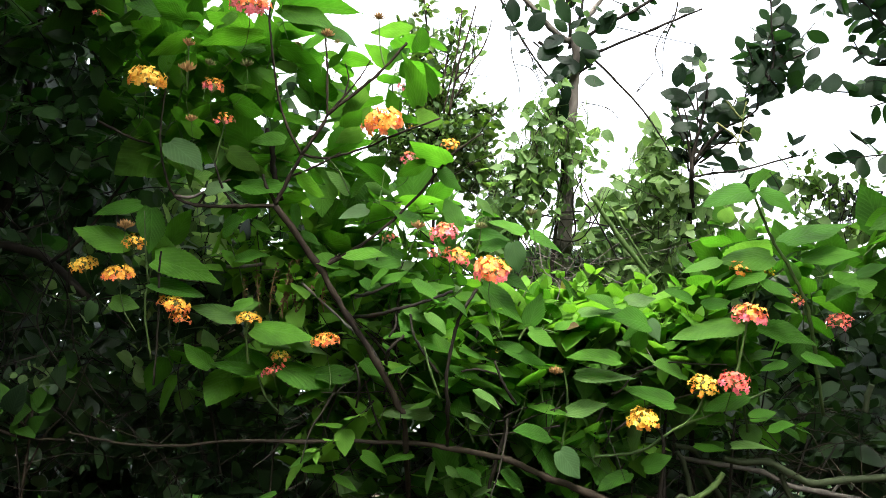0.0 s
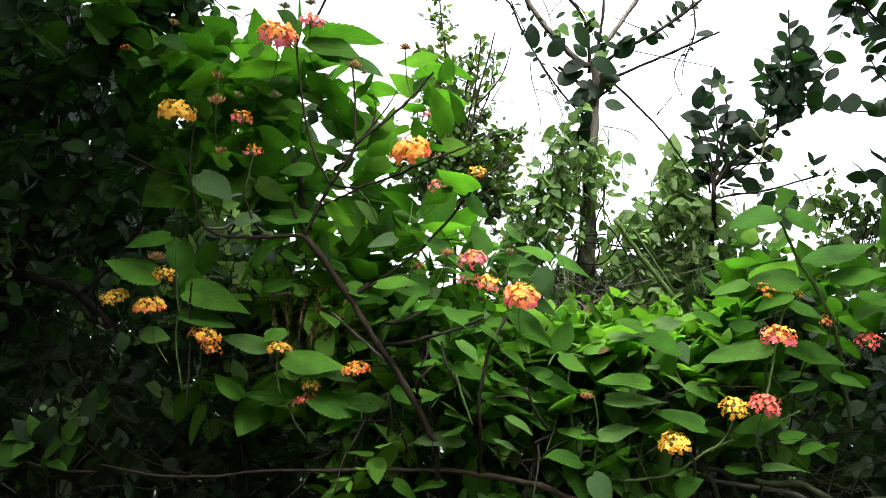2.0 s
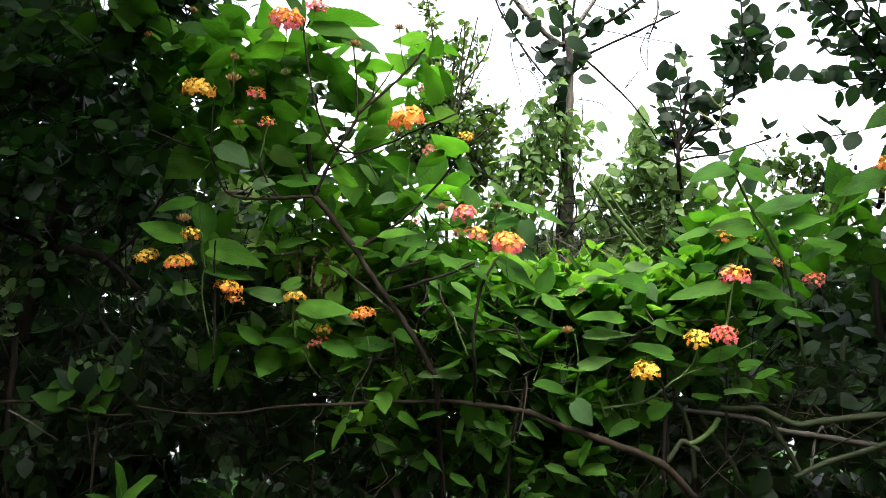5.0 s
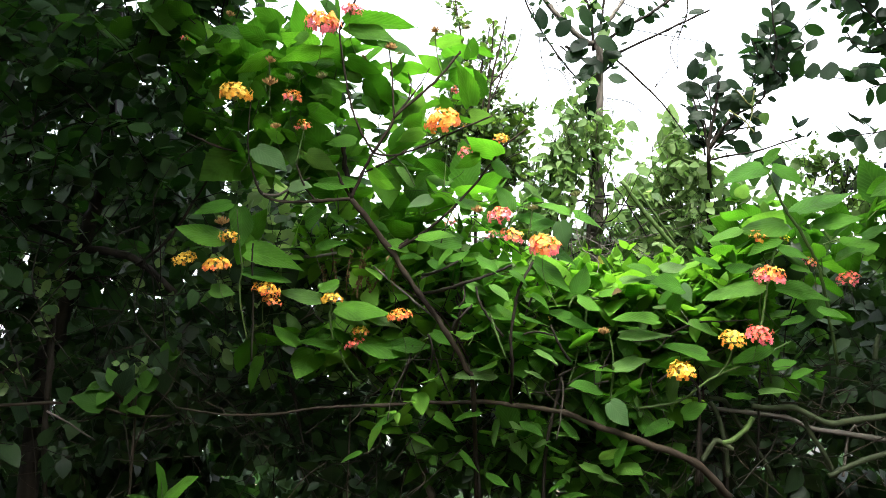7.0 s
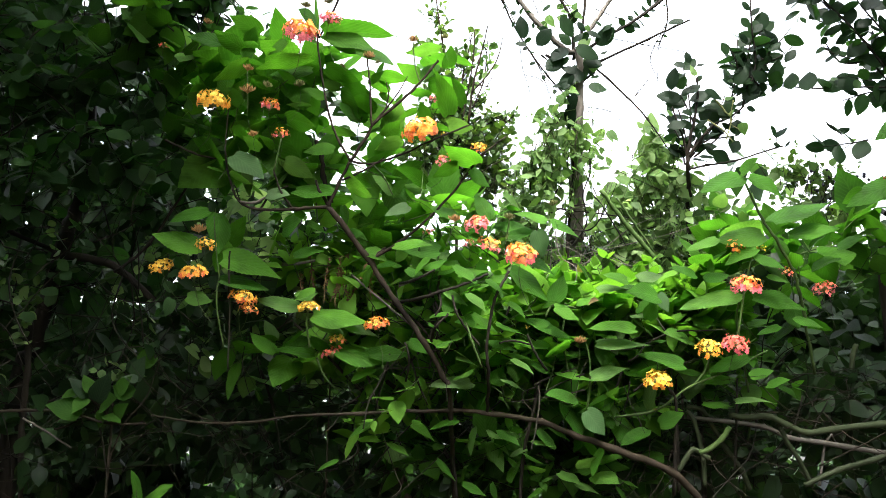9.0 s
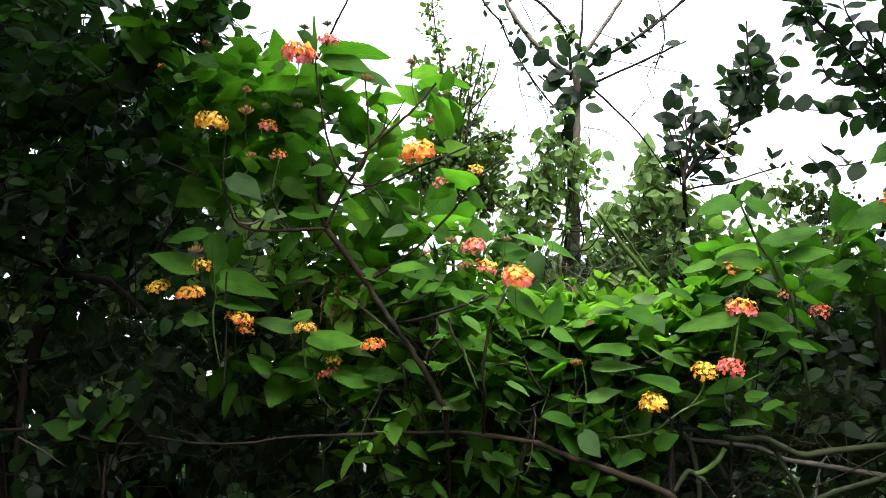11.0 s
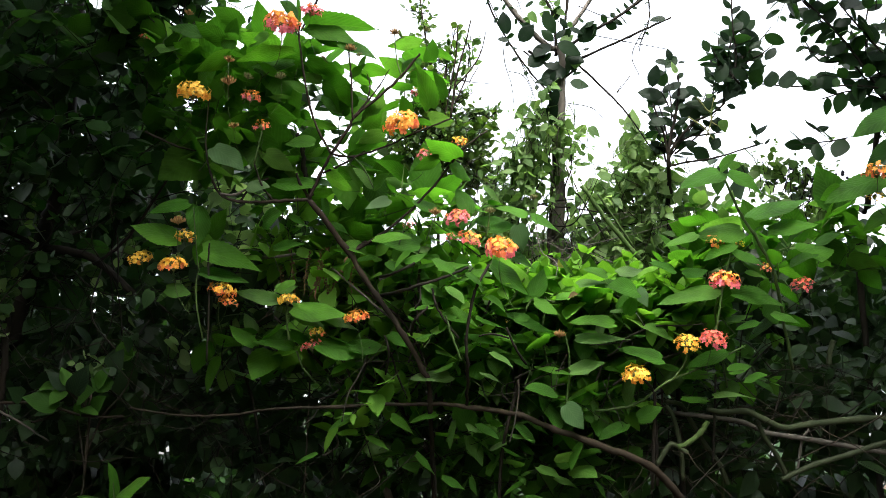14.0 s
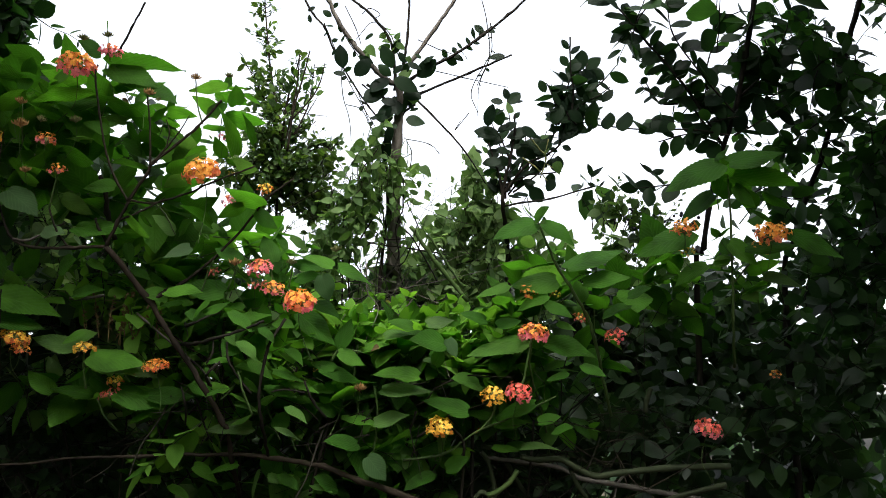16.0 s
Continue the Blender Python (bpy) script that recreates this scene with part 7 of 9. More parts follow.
stem(vine, [(0.169, 0.937, 1.763, 0.0005), (0.171, 0.942, 1.743, 0.0004), (0.173, 0.947, 1.724, 0.0003)], BARK, "tendril")
stem(vine, [(0.173, 0.932, 1.717, 0.0005), (0.170, 0.936, 1.702, 0.0004), (0.171, 0.940, 1.686, 0.0003)], BARK, "tendril")
stem(vine, [(0.193, 0.931, 1.747, 0.0005), (0.194, 0.936, 1.728, 0.0004), (0.198, 0.941, 1.709, 0.0003)], BARK, "tendril")
stem(vine, [(0.189, 0.920, 1.778, 0.0005), (0.190, 0.924, 1.766, 0.0004), (0.192, 0.927, 1.754, 0.0003)], BARK, "tendril")
stem(vine, [(0.144, 0.918, 1.773, 0.0005), (0.141, 0.926, 1.746, 0.0004), (0.140, 0.933, 1.719, 0.0003)], GREEN_STEM, "tendril")
stem(vine, [(0.179, 0.930, 1.788, 0.0005), (0.178, 0.933, 1.778, 0.0004), (0.180, 0.936, 1.767, 0.0003)], GREEN_STEM, "tendril")
stem(vine, [(0.135, 0.923, 1.784, 0.0005), (0.136, 0.927, 1.768, 0.0004), (0.137, 0.932, 1.752, 0.0003)], GREEN_STEM, "tendril")
stem(vine, [(0.147, 0.941, 1.729, 0.0005), (0.150, 0.945, 1.712, 0.0004), (0.155, 0.950, 1.695, 0.0003)], BARK, "tendril")
stem(vine, [(0.185, 0.934, 1.762, 0.0005), (0.189, 0.938, 1.745, 0.0004), (0.188, 0.943, 1.729, 0.0003)], GREEN_STEM, "tendril")
stem(vine, [(0.150, 0.922, 1.781, 0.0005), (0.154, 0.924, 1.771, 0.0004), (0.156, 0.927, 1.761, 0.0003)], BARK, "tendril")
stem(vine, [(0.180, 0.927, 1.798, 0.0005), (0.183, 0.934, 1.771, 0.0004), (0.186, 0.941, 1.745, 0.0003)], BARK, "tendril")
way = [(0.145, 0.915, 1.798, 0.0005), (0.130, 0.922, 1.773, 0.0004), (0.120, 0.932, 1.736, 0.0003), (0.116, 0.941, 1.699, 0.0002)]
stem(vine, way, GREEN_STEM, "twig")
twig_leaves(vine, way, 0.0122, 9, "vine", 70, side=1.0)
way = [(0.152, 0.914, 1.801, 0.0005), (0.142, 0.923, 1.767, 0.0004), (0.132, 0.933, 1.730, 0.0003), (0.125, 0.945, 1.687, 0.0002)]
stem(vine, way, GREEN_STEM, "twig")
twig_leaves(vine, way, 0.0122, 9, "vine", 71, side=1.0)
way = [(0.167, 0.914, 1.798, 0.0005), (0.166, 0.923, 1.767, 0.0004), (0.154, 0.933, 1.730, 0.0003), (0.149, 0.941, 1.699, 0.0002)]
stem(vine, way, GREEN_STEM, "twig")
twig_leaves(vine, way, 0.0122, 9, "vine", 72, side=1.0)
way = [(0.180, 0.915, 1.795, 0.0005), (0.190, 0.920, 1.773, 0.0004), (0.201, 0.925, 1.753, 0.0003), (0.206, 0.930, 1.735, 0.0002)]
stem(vine, way, GREEN_STEM, "twig")
twig_leaves(vine, way, 0.0122, 9, "vine", 73, side=1.0)
way = [(0.174, 0.916, 1.792, 0.0005), (0.181, 0.924, 1.760, 0.0004), (0.175, 0.932, 1.730, 0.0003), (0.167, 0.939, 1.705, 0.0002)]
stem(vine, way, GREEN_STEM, "twig")
twig_leaves(vine, way, 0.0122, 9, "vine", 74, side=1.0)
way = [(0.135, 0.925, 1.761, 0.0005), (0.117, 0.929, 1.746, 0.0004), (0.108, 0.937, 1.718, 0.0003), (0.106, 0.943, 1.693, 0.0002)]
stem(vine, way, GREEN_STEM, "twig")
twig_leaves(vine, way, 0.0122, 9, "vine", 75, side=1.0)
way = [(0.185, 0.929, 1.742, 0.0005), (0.194, 0.935, 1.717, 0.0004), (0.200, 0.943, 1.686, 0.0003), (0.205, 0.951, 1.655, 0.0002)]
stem(vine, way, GREEN_STEM, "twig")
twig_leaves(vine, way, 0.0122, 9, "vine", 76, side=1.0)
way = [(0.141, 0.938, 1.711, 0.0005), (0.125, 0.945, 1.687, 0.0004), (0.119, 0.953, 1.656, 0.0002)]
stem(vine, way, GREEN_STEM, "twig")
twig_leaves(vine, way, 0.0122, 9, "vine", 77, side=1.0)

vine = plant("creeper_mound", (0.318, 1.048, 0.000), "mound of pale green creeper over a low bush", "vine")
stem(vine, [(0.338, 1.078, -0.050, 0.0019), (0.308, 1.068, 0.826, 0.0016), (0.318, 1.048, 1.652, 0.0014), (0.308, 1.028, 1.690, 0.0012), (0.278, 1.006, 1.734, 0.0010), (0.268, 0.985, 1.777, 0.0008)], BARK)
stem(vine, [(0.222, 1.034, 1.635, 0.0010), (0.208, 1.023, 1.675, 0.0009), (0.219, 1.011, 1.722, 0.0008), (0.202, 1.001, 1.762, 0.0006)], BARK)
leafy = []
leafy.append(((0.281, 0.985, 1.787), (0.018, 0.030, 0.015), 34))
leafy.append(((0.290, 0.985, 1.754), (0.026, 0.030, 0.020), 50))
leafy.append(((0.253, 1.000, 1.734), (0.025, 0.030, 0.023), 50))
leafy.append(((0.310, 1.000, 1.723), (0.040, 0.030, 0.030), 80))
leafy.append(((0.238, 1.015, 1.689), (0.035, 0.030, 0.030), 60))
leafy.append(((0.301, 1.010, 1.676), (0.059, 0.030, 0.027), 110))
leafy.append(((0.363, 1.000, 1.693), (0.033, 0.030, 0.030), 50))
leafy.append(((0.223, 1.020, 1.650), (0.031, 0.030, 0.020), 24))
leafy.append(((0.365, 1.000, 1.730), (0.018, 0.030, 0.026), 18))
leafy.append(((0.476, 1.020, 1.713), (0.042, 0.030, 0.026), 50))
leafy.append(((0.540, 1.020, 1.713), (0.027, 0.030, 0.030), 36))
leafy.append(((0.467, 1.010, 1.759), (0.032, 0.030, 0.021), 22))
leafy.append(((0.336, 1.020, 1.651), (0.055, 0.030, 0.017), 50))
sprays(12, vine, leafy, 0.019, leaf_shape(1.0, 0.74, 5, 0.34, 1.0, 0.15, 0.15, 0.0, 0.1), CREEPER, GREEN_STEM, 0.06, 5, 1.15, 0.2, 0.5, 1.3, 0.4, True, 0.25, 0.0005)
leafy = []
leafy.append(((0.463, 1.000, 1.763), (0.035, 0.030, 0.019), 90))
leafy.append(((0.513, 1.000, 1.748), (0.035, 0.030, 0.019), 90))
leafy.append(((0.484, 1.010, 1.730), (0.053, 0.030, 0.019), 90))
sprays(13, vine, leafy, 0.0125, leaf_shape(1.0, 0.6, 3, 0.45, 1.0, 0.15, 0.1), SMALL, DARK_BARK, 0.06, 6, 0.9, 0.9, 0.2, 0.8, 0.2, True, 0.2, 0.0005)
stem(vine, [(0.451, 1.024, 1.732, 0.0007), (0.449, 1.016, 1.761, 0.0006), (0.438, 1.009, 1.790, 0.0004)], DARK_BARK)
stem(vine, [(0.473, 1.024, 1.729, 0.0007), (0.484, 1.017, 1.756, 0.0006), (0.487, 1.010, 1.783, 0.0004)], DARK_BARK)
stem(vine, [(0.494, 1.024, 1.728, 0.0007), (0.508, 1.019, 1.747, 0.0006), (0.515, 1.013, 1.765, 0.0004)], DARK_BARK)
stem(vine, [(0.437, 1.022, 1.739, 0.0007), (0.433, 1.017, 1.760, 0.0006), (0.420, 1.012, 1.780, 0.0004)], DARK_BARK)
stem(vine, [(0.508, 1.024, 1.725, 0.0007), (0.526, 1.020, 1.742, 0.0006), (0.536, 1.015, 1.758, 0.0004)], DARK_BARK)
stem(vine, [(0.466, 1.022, 1.739, 0.0007), (0.470, 1.016, 1.759, 0.0006), (0.466, 1.011, 1.780, 0.0004)], DARK_BARK)
leafy = []
leafy.append(((0.276, 0.975, 1.778), (0.022, 0.030, 0.015), 60))
leafy.append(((0.290, 0.980, 1.745), (0.030, 0.030, 0.023), 100))
leafy.append(((0.248, 0.990, 1.724), (0.029, 0.030, 0.026), 100))
leafy.append(((0.307, 0.990, 1.713), (0.044, 0.030, 0.033), 150))
leafy.append(((0.237, 1.000, 1.681), (0.037, 0.030, 0.031), 120))
leafy.append(((0.301, 1.000, 1.667), (0.065, 0.030, 0.028), 160))
leafy.append(((0.368, 1.000, 1.687), (0.034, 0.030, 0.032), 70))
sprays(14, vine, leafy, 0.0125, leaf_shape(1.0, 0.55, 3, 0.4, 1.1, 0.2, 0.2), CREEPER, GREEN_STEM, 0.045, 6, 0.4, 0.3, 0.5, 1.4, 0.4, True, 0.2, 0.0004, "small_leaves")
stem(vine, [(0.328, 0.979, 1.716, 0.0005), (0.323, 0.984, 1.696, 0.0004), (0.315, 0.989, 1.677, 0.0003)], BARK, "tendril")
stem(vine, [(0.341, 0.986, 1.709, 0.0005), (0.345, 0.989, 1.697, 0.0004), (0.345, 0.992, 1.685, 0.0003)], GREEN_STEM, "tendril")
stem(vine, [(0.262, 0.995, 1.716, 0.0005), (0.267, 0.998, 1.706, 0.0004), (0.275, 1.000, 1.696, 0.0003)], GREEN_STEM, "tendril")
stem(vine, [(0.278, 0.971, 1.722, 0.0005), (0.283, 0.975, 1.704, 0.0004), (0.284, 0.980, 1.686, 0.0003)], BARK, "tendril")
stem(vine, [(0.245, 0.972, 1.762, 0.0005), (0.248, 0.975, 1.749, 0.0004), (0.255, 0.978, 1.736, 0.0003)], GREEN_STEM, "tendril")
stem(vine, [(0.300, 0.975, 1.732, 0.0005), (0.305, 0.978, 1.719, 0.0004), (0.294, 0.981, 1.707, 0.0003)], GREEN_STEM, "tendril")
stem(vine, [(0.300, 0.980, 1.690, 0.0005), (0.294, 0.986, 1.670, 0.0004), (0.285, 0.991, 1.650, 0.0003)], BARK, "tendril")
stem(vine, [(0.320, 0.995, 1.718, 0.0005), (0.315, 1.001, 1.695, 0.0004), (0.318, 1.007, 1.673, 0.0003)], BARK, "tendril")
stem(vine, [(0.272, 0.990, 1.734, 0.0005), (0.265, 0.995, 1.716, 0.0004), (0.289, 0.999, 1.699, 0.0003)], GREEN_STEM, "tendril")
stem(vine, [(0.346, 0.984, 1.770, 0.0005), (0.351, 0.989, 1.749, 0.0004), (0.354, 0.994, 1.729, 0.0003)], BARK, "tendril")
stem(vine, [(0.302, 0.965, 1.769, 0.0005), (0.300, 0.968, 1.756, 0.0004), (0.288, 0.972, 1.743, 0.0003)], BARK, "tendril")
stem(vine, [(0.301, 0.974, 1.713, 0.0005), (0.305, 0.978, 1.698, 0.0004), (0.287, 0.982, 1.684, 0.0003)], GREEN_STEM, "tendril")
stem(vine, [(0.258, 0.982, 1.725, 0.0005), (0.253, 0.986, 1.712, 0.0004), (0.241, 0.989, 1.700, 0.0003)], GREEN_STEM, "tendril")
stem(vine, [(0.253, 0.966, 1.774, 0.0005), (0.252, 0.972, 1.748, 0.0004), (0.263, 0.979, 1.722, 0.0003)], BARK, "tendril")
stem(vine, [(0.343, 0.970, 1.766, 0.0005), (0.339, 0.974, 1.753, 0.0004), (0.350, 0.977, 1.739, 0.0003)], BARK, "tendril")
stem(vine, [(0.308, 0.977, 1.714, 0.0005), (0.306, 0.982, 1.694, 0.0004), (0.318, 0.987, 1.675, 0.0003)], GREEN_STEM, "tendril")
stem(vine, [(0.269, 0.965, 1.759, 0.0005), (0.269, 0.969, 1.745, 0.0004), (0.271, 0.972, 1.730, 0.0003)], BARK, "tendril")
stem(vine, [(0.332, 0.998, 1.712, 0.0005), (0.328, 1.003, 1.692, 0.0004), (0.342, 1.008, 1.672, 0.0003)], GREEN_STEM, "tendril")
stem(vine, [(0.282, 0.980, 1.736, 0.0005), (0.285, 0.983, 1.724, 0.0004), (0.299, 0.986, 1.712, 0.0003)], GREEN_STEM, "tendril")
stem(vine, [(0.305, 0.968, 1.775, 0.0005), (0.308, 0.974, 1.755, 0.0004), (0.292, 0.979, 1.735, 0.0003)], BARK, "tendril")
stem(vine, [(0.315, 0.965, 1.746, 0.0005), (0.313, 0.971, 1.721, 0.0004), (0.314, 0.978, 1.697, 0.0003)], GREEN_STEM, "tendril")
stem(vine, [(0.267, 0.972, 1.727, 0.0005), (0.261, 0.977, 1.709, 0.0004), (0.281, 0.982, 1.690, 0.0003)], BARK, "tendril")
way = [(0.306, 0.966, 1.768, 0.0006), (0.286, 0.964, 1.775, 0.0005), (0.266, 0.967, 1.765, 0.0004), (0.251, 0.973, 1.744, 0.0003), (0.242, 0.979, 1.722, 0.0002)]
stem(vine, way, GREEN_STEM, "twig")
twig_leaves(vine, way, 0.0141, 9, "vine", 80, side=1.0)
way = [(0.309, 0.969, 1.757, 0.0006), (0.293, 0.971, 1.750, 0.0005), (0.276, 0.978, 1.725, 0.0004), (0.264, 0.987, 1.692, 0.0002)]
stem(vine, way, GREEN_STEM, "twig")
twig_leaves(vine, way, 0.0141, 9, "vine", 81, side=1.0)
way = [(0.316, 0.970, 1.750, 0.0006), (0.329, 0.975, 1.730, 0.0005), (0.339, 0.982, 1.704, 0.0004), (0.344, 0.988, 1.679, 0.0002)]
stem(vine, way, GREEN_STEM, "twig")
twig_leaves(vine, way, 0.0141, 9, "vine", 82, side=1.0)
way = [(0.299, 0.972, 1.744, 0.0006), (0.306, 0.979, 1.718, 0.0005), (0.309, 0.987, 1.685, 0.0004), (0.306, 0.994, 1.660, 0.0002)]
stem(vine, way, GREEN_STEM, "twig")
twig_leaves(vine, way, 0.0141, 9, "vine", 83, side=1.0)
way = [(0.262, 0.978, 1.725, 0.0006), (0.242, 0.981, 1.715, 0.0005), (0.230, 0.987, 1.693, 0.0004), (0.223, 0.994, 1.667, 0.0002)]
stem(vine, way, GREEN_STEM, "twig")
twig_leaves(vine, way, 0.0141, 9, "vine", 84, side=1.0)
way = [(0.336, 0.977, 1.724, 0.0006), (0.356, 0.976, 1.724, 0.0005), (0.369, 0.979, 1.711, 0.0004), (0.376, 0.985, 1.688, 0.0002)]
stem(vine, way, GREEN_STEM, "twig")
twig_leaves(vine, way, 0.0141, 9, "vine", 85, side=1.0)
way = [(0.283, 0.965, 1.773, 0.0006), (0.276, 0.962, 1.786, 0.0004), (0.283, 0.959, 1.794, 0.0002)]
stem(vine, way, GREEN_STEM, "twig")
twig_leaves(vine, way, 0.0141, 9, "vine", 86, side=1.0)
berry_twig(vine, (0.481, 0.985, 1.711), (0.490, 0.980, 1.755), 500)
berry_twig(vine, (0.494, 0.985, 1.707), (0.504, 0.980, 1.752), 501)
berry_twig(vine, (0.505, 0.985, 1.710), (0.523, 0.980, 1.748), 502)
berry_twig(vine, (0.518, 0.985, 1.707), (0.540, 0.980, 1.752), 503)
berry_twig(vine, (0.471, 0.985, 1.714), (0.471, 0.980, 1.759), 504)
berry_twig(vine, (0.528, 0.985, 1.703), (0.555, 0.980, 1.744), 505)
leaf(tree, (0.173, 0.932, 1.893), (0.155, 0.920, 1.870), 30, "round")
leaf(tree, (0.182, 0.932, 1.871), (0.185, 0.920, 1.844), 25, "round")
leaf(tree, (0.180, 0.932, 1.924), (0.186, 0.920, 1.938), 35, "round")
leaf(tree, (0.190, 0.932, 1.898), (0.199, 0.920, 1.908), 40, "round")
leaf(tree, (0.169, 0.932, 1.881), (0.147, 0.920, 1.859), 30, "round")
leaf(tree, (0.180, 0.932, 1.864), (0.166, 0.920, 1.836), 20, "round")
leaf(tree, (0.193, 0.932, 1.878), (0.212, 0.920, 1.865), 30, "round")
leaf(tree, (0.157, 0.932, 1.906), (0.140, 0.920, 1.913), 30, "round")
leaf(tree, (0.208, 0.932, 1.899), (0.227, 0.920, 1.911), 35, "round")

tree = plant("round_leaved_sapling", (0.330, 1.008, 0.000), "round-leaved young tree against the sky, leaves painted silhouette-dark", "tree")
stem(tree, [(0.344, 1.032, -0.050, 0.0041), (0.314, 1.022, 0.834, 0.0035), (0.324, 1.002, 1.668, 0.0030), (0.317, 0.968, 1.721, 0.0027), (0.309, 0.940, 1.746, 0.0023), (0.310, 0.935, 1.768, 0.0019), (0.316, 0.927, 1.796, 0.0016), (0.321, 0.919, 1.827, 0.0013), (0.320, 0.914, 1.846, 0.0010)], DARK_BARK)
stem(tree, [(0.309, 0.939, 1.752, 0.0016), (0.304, 0.932, 1.777, 0.0014), (0.298, 0.928, 1.793, 0.0011), (0.291, 0.923, 1.814, 0.0009)], DARK_BARK)
stem(tree, [(0.310, 0.937, 1.757, 0.0019), (0.325, 0.931, 1.778, 0.0017), (0.339, 0.927, 1.793, 0.0015), (0.359, 0.925, 1.802, 0.0013), (0.373, 0.921, 1.813, 0.0011)], DARK_BARK)
stem(tree, [(0.312, 0.935, 1.768, 0.0013), (0.329, 0.933, 1.774, 0.0010), (0.342, 0.930, 1.782, 0.0007)], DARK_BARK)
stem(tree, [(0.310, 0.941, 1.743, 0.0013), (0.332, 0.939, 1.748, 0.0012), (0.365, 0.937, 1.753, 0.0010), (0.411, 0.933, 1.767, 0.0009), (0.420, 0.932, 1.769, 0.0007)], DARK_BARK)
stem(tree, [(0.411, 0.933, 1.767, 0.0006), (0.412, 0.929, 1.779, 0.0004)], DARK_BARK)
stem(tree, [(0.315, 0.927, 1.796, 0.0010), (0.307, 0.922, 1.815, 0.0008), (0.300, 0.919, 1.828, 0.0005)], DARK_BARK)
stem(tree, [(0.373, 0.921, 1.813, 0.0016), (0.377, 0.916, 1.833, 0.0015), (0.385, 0.912, 1.846, 0.0013), (0.388, 0.906, 1.871, 0.0012), (0.384, 0.899, 1.896, 0.0010), (0.382, 0.889, 1.934, 0.0009)], DARK_BARK)
stem(tree, [(0.373, 0.914, 1.840, 0.0010), (0.367, 0.909, 1.858, 0.0008), (0.362, 0.906, 1.871, 0.0007), (0.356, 0.903, 1.882, 0.0005)], DARK_BARK)
stem(tree, [(0.385, 0.912, 1.846, 0.0010), (0.401, 0.908, 1.861, 0.0008), (0.418, 0.905, 1.870, 0.0007), (0.431, 0.902, 1.880, 0.0005)], DARK_BARK)
stem(tree, [(0.358, 0.937, 1.753, 0.0006), (0.353, 0.935, 1.761, 0.0004)], DARK_BARK)
stem(tree, [(0.395, 0.911, 1.852, 0.0006), (0.404, 0.913, 1.842, 0.0005), (0.412, 0.912, 1.844, 0.0004)], DARK_BARK)
stem(tree, [(0.466, 0.932, 1.763, 0.0006), (0.485, 0.932, 1.764, 0.0006), (0.502, 0.929, 1.772, 0.0005), (0.528, 0.927, 1.778, 0.0004)], DARK_BARK)
stem(tree, [(0.469, 0.924, 1.796, 0.0006), (0.482, 0.926, 1.785, 0.0005), (0.498, 0.929, 1.774, 0.0004)], DARK_BARK)
stem(tree, [(0.336, 0.910, 1.818, 0.0010), (0.349, 0.914, 1.804, 0.0009), (0.356, 0.916, 1.795, 0.0008), (0.350, 0.922, 1.773, 0.0007)], BRACT)
stem(tree, [(0.329, 0.917, 1.795, 0.0010), (0.348, 0.920, 1.782, 0.0008), (0.358, 0.923, 1.770, 0.0007)], BRACT)
stem(tree, [(0.358, 0.910, 1.816, 0.0006), (0.355, 0.917, 1.792, 0.0005), (0.365, 0.919, 1.784, 0.0005)], BRACT)
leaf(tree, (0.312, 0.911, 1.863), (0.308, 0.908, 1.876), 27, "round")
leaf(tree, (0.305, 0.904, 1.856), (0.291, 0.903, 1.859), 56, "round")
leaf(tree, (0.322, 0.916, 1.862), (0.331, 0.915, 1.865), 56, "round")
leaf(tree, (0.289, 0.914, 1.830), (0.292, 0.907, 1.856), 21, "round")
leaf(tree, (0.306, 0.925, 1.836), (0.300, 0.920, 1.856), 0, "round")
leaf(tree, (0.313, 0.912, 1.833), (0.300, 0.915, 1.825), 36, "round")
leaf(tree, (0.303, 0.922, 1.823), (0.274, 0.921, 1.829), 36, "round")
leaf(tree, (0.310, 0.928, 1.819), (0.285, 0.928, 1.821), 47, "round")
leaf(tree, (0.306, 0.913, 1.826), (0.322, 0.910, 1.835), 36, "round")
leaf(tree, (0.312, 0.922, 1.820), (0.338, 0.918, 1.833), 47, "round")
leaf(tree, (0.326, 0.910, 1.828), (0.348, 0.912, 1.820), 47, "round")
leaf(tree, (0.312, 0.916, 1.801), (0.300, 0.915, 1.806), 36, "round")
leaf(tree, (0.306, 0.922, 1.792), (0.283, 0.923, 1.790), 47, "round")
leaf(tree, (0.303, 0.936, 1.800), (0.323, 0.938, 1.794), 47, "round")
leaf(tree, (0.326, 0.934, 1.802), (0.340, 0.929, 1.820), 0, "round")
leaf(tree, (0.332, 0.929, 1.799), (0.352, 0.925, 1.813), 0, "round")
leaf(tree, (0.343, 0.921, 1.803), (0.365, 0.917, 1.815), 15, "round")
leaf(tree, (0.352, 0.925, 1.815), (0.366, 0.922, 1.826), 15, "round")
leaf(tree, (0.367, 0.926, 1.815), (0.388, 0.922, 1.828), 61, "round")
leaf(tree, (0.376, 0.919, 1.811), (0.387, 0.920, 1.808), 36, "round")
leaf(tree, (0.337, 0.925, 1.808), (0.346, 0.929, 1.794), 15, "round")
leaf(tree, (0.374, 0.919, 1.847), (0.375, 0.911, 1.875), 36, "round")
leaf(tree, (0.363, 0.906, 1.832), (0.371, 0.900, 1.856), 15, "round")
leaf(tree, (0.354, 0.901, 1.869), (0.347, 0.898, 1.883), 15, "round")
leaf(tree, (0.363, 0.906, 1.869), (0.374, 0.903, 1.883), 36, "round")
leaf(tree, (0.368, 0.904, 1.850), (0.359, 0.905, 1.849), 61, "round")
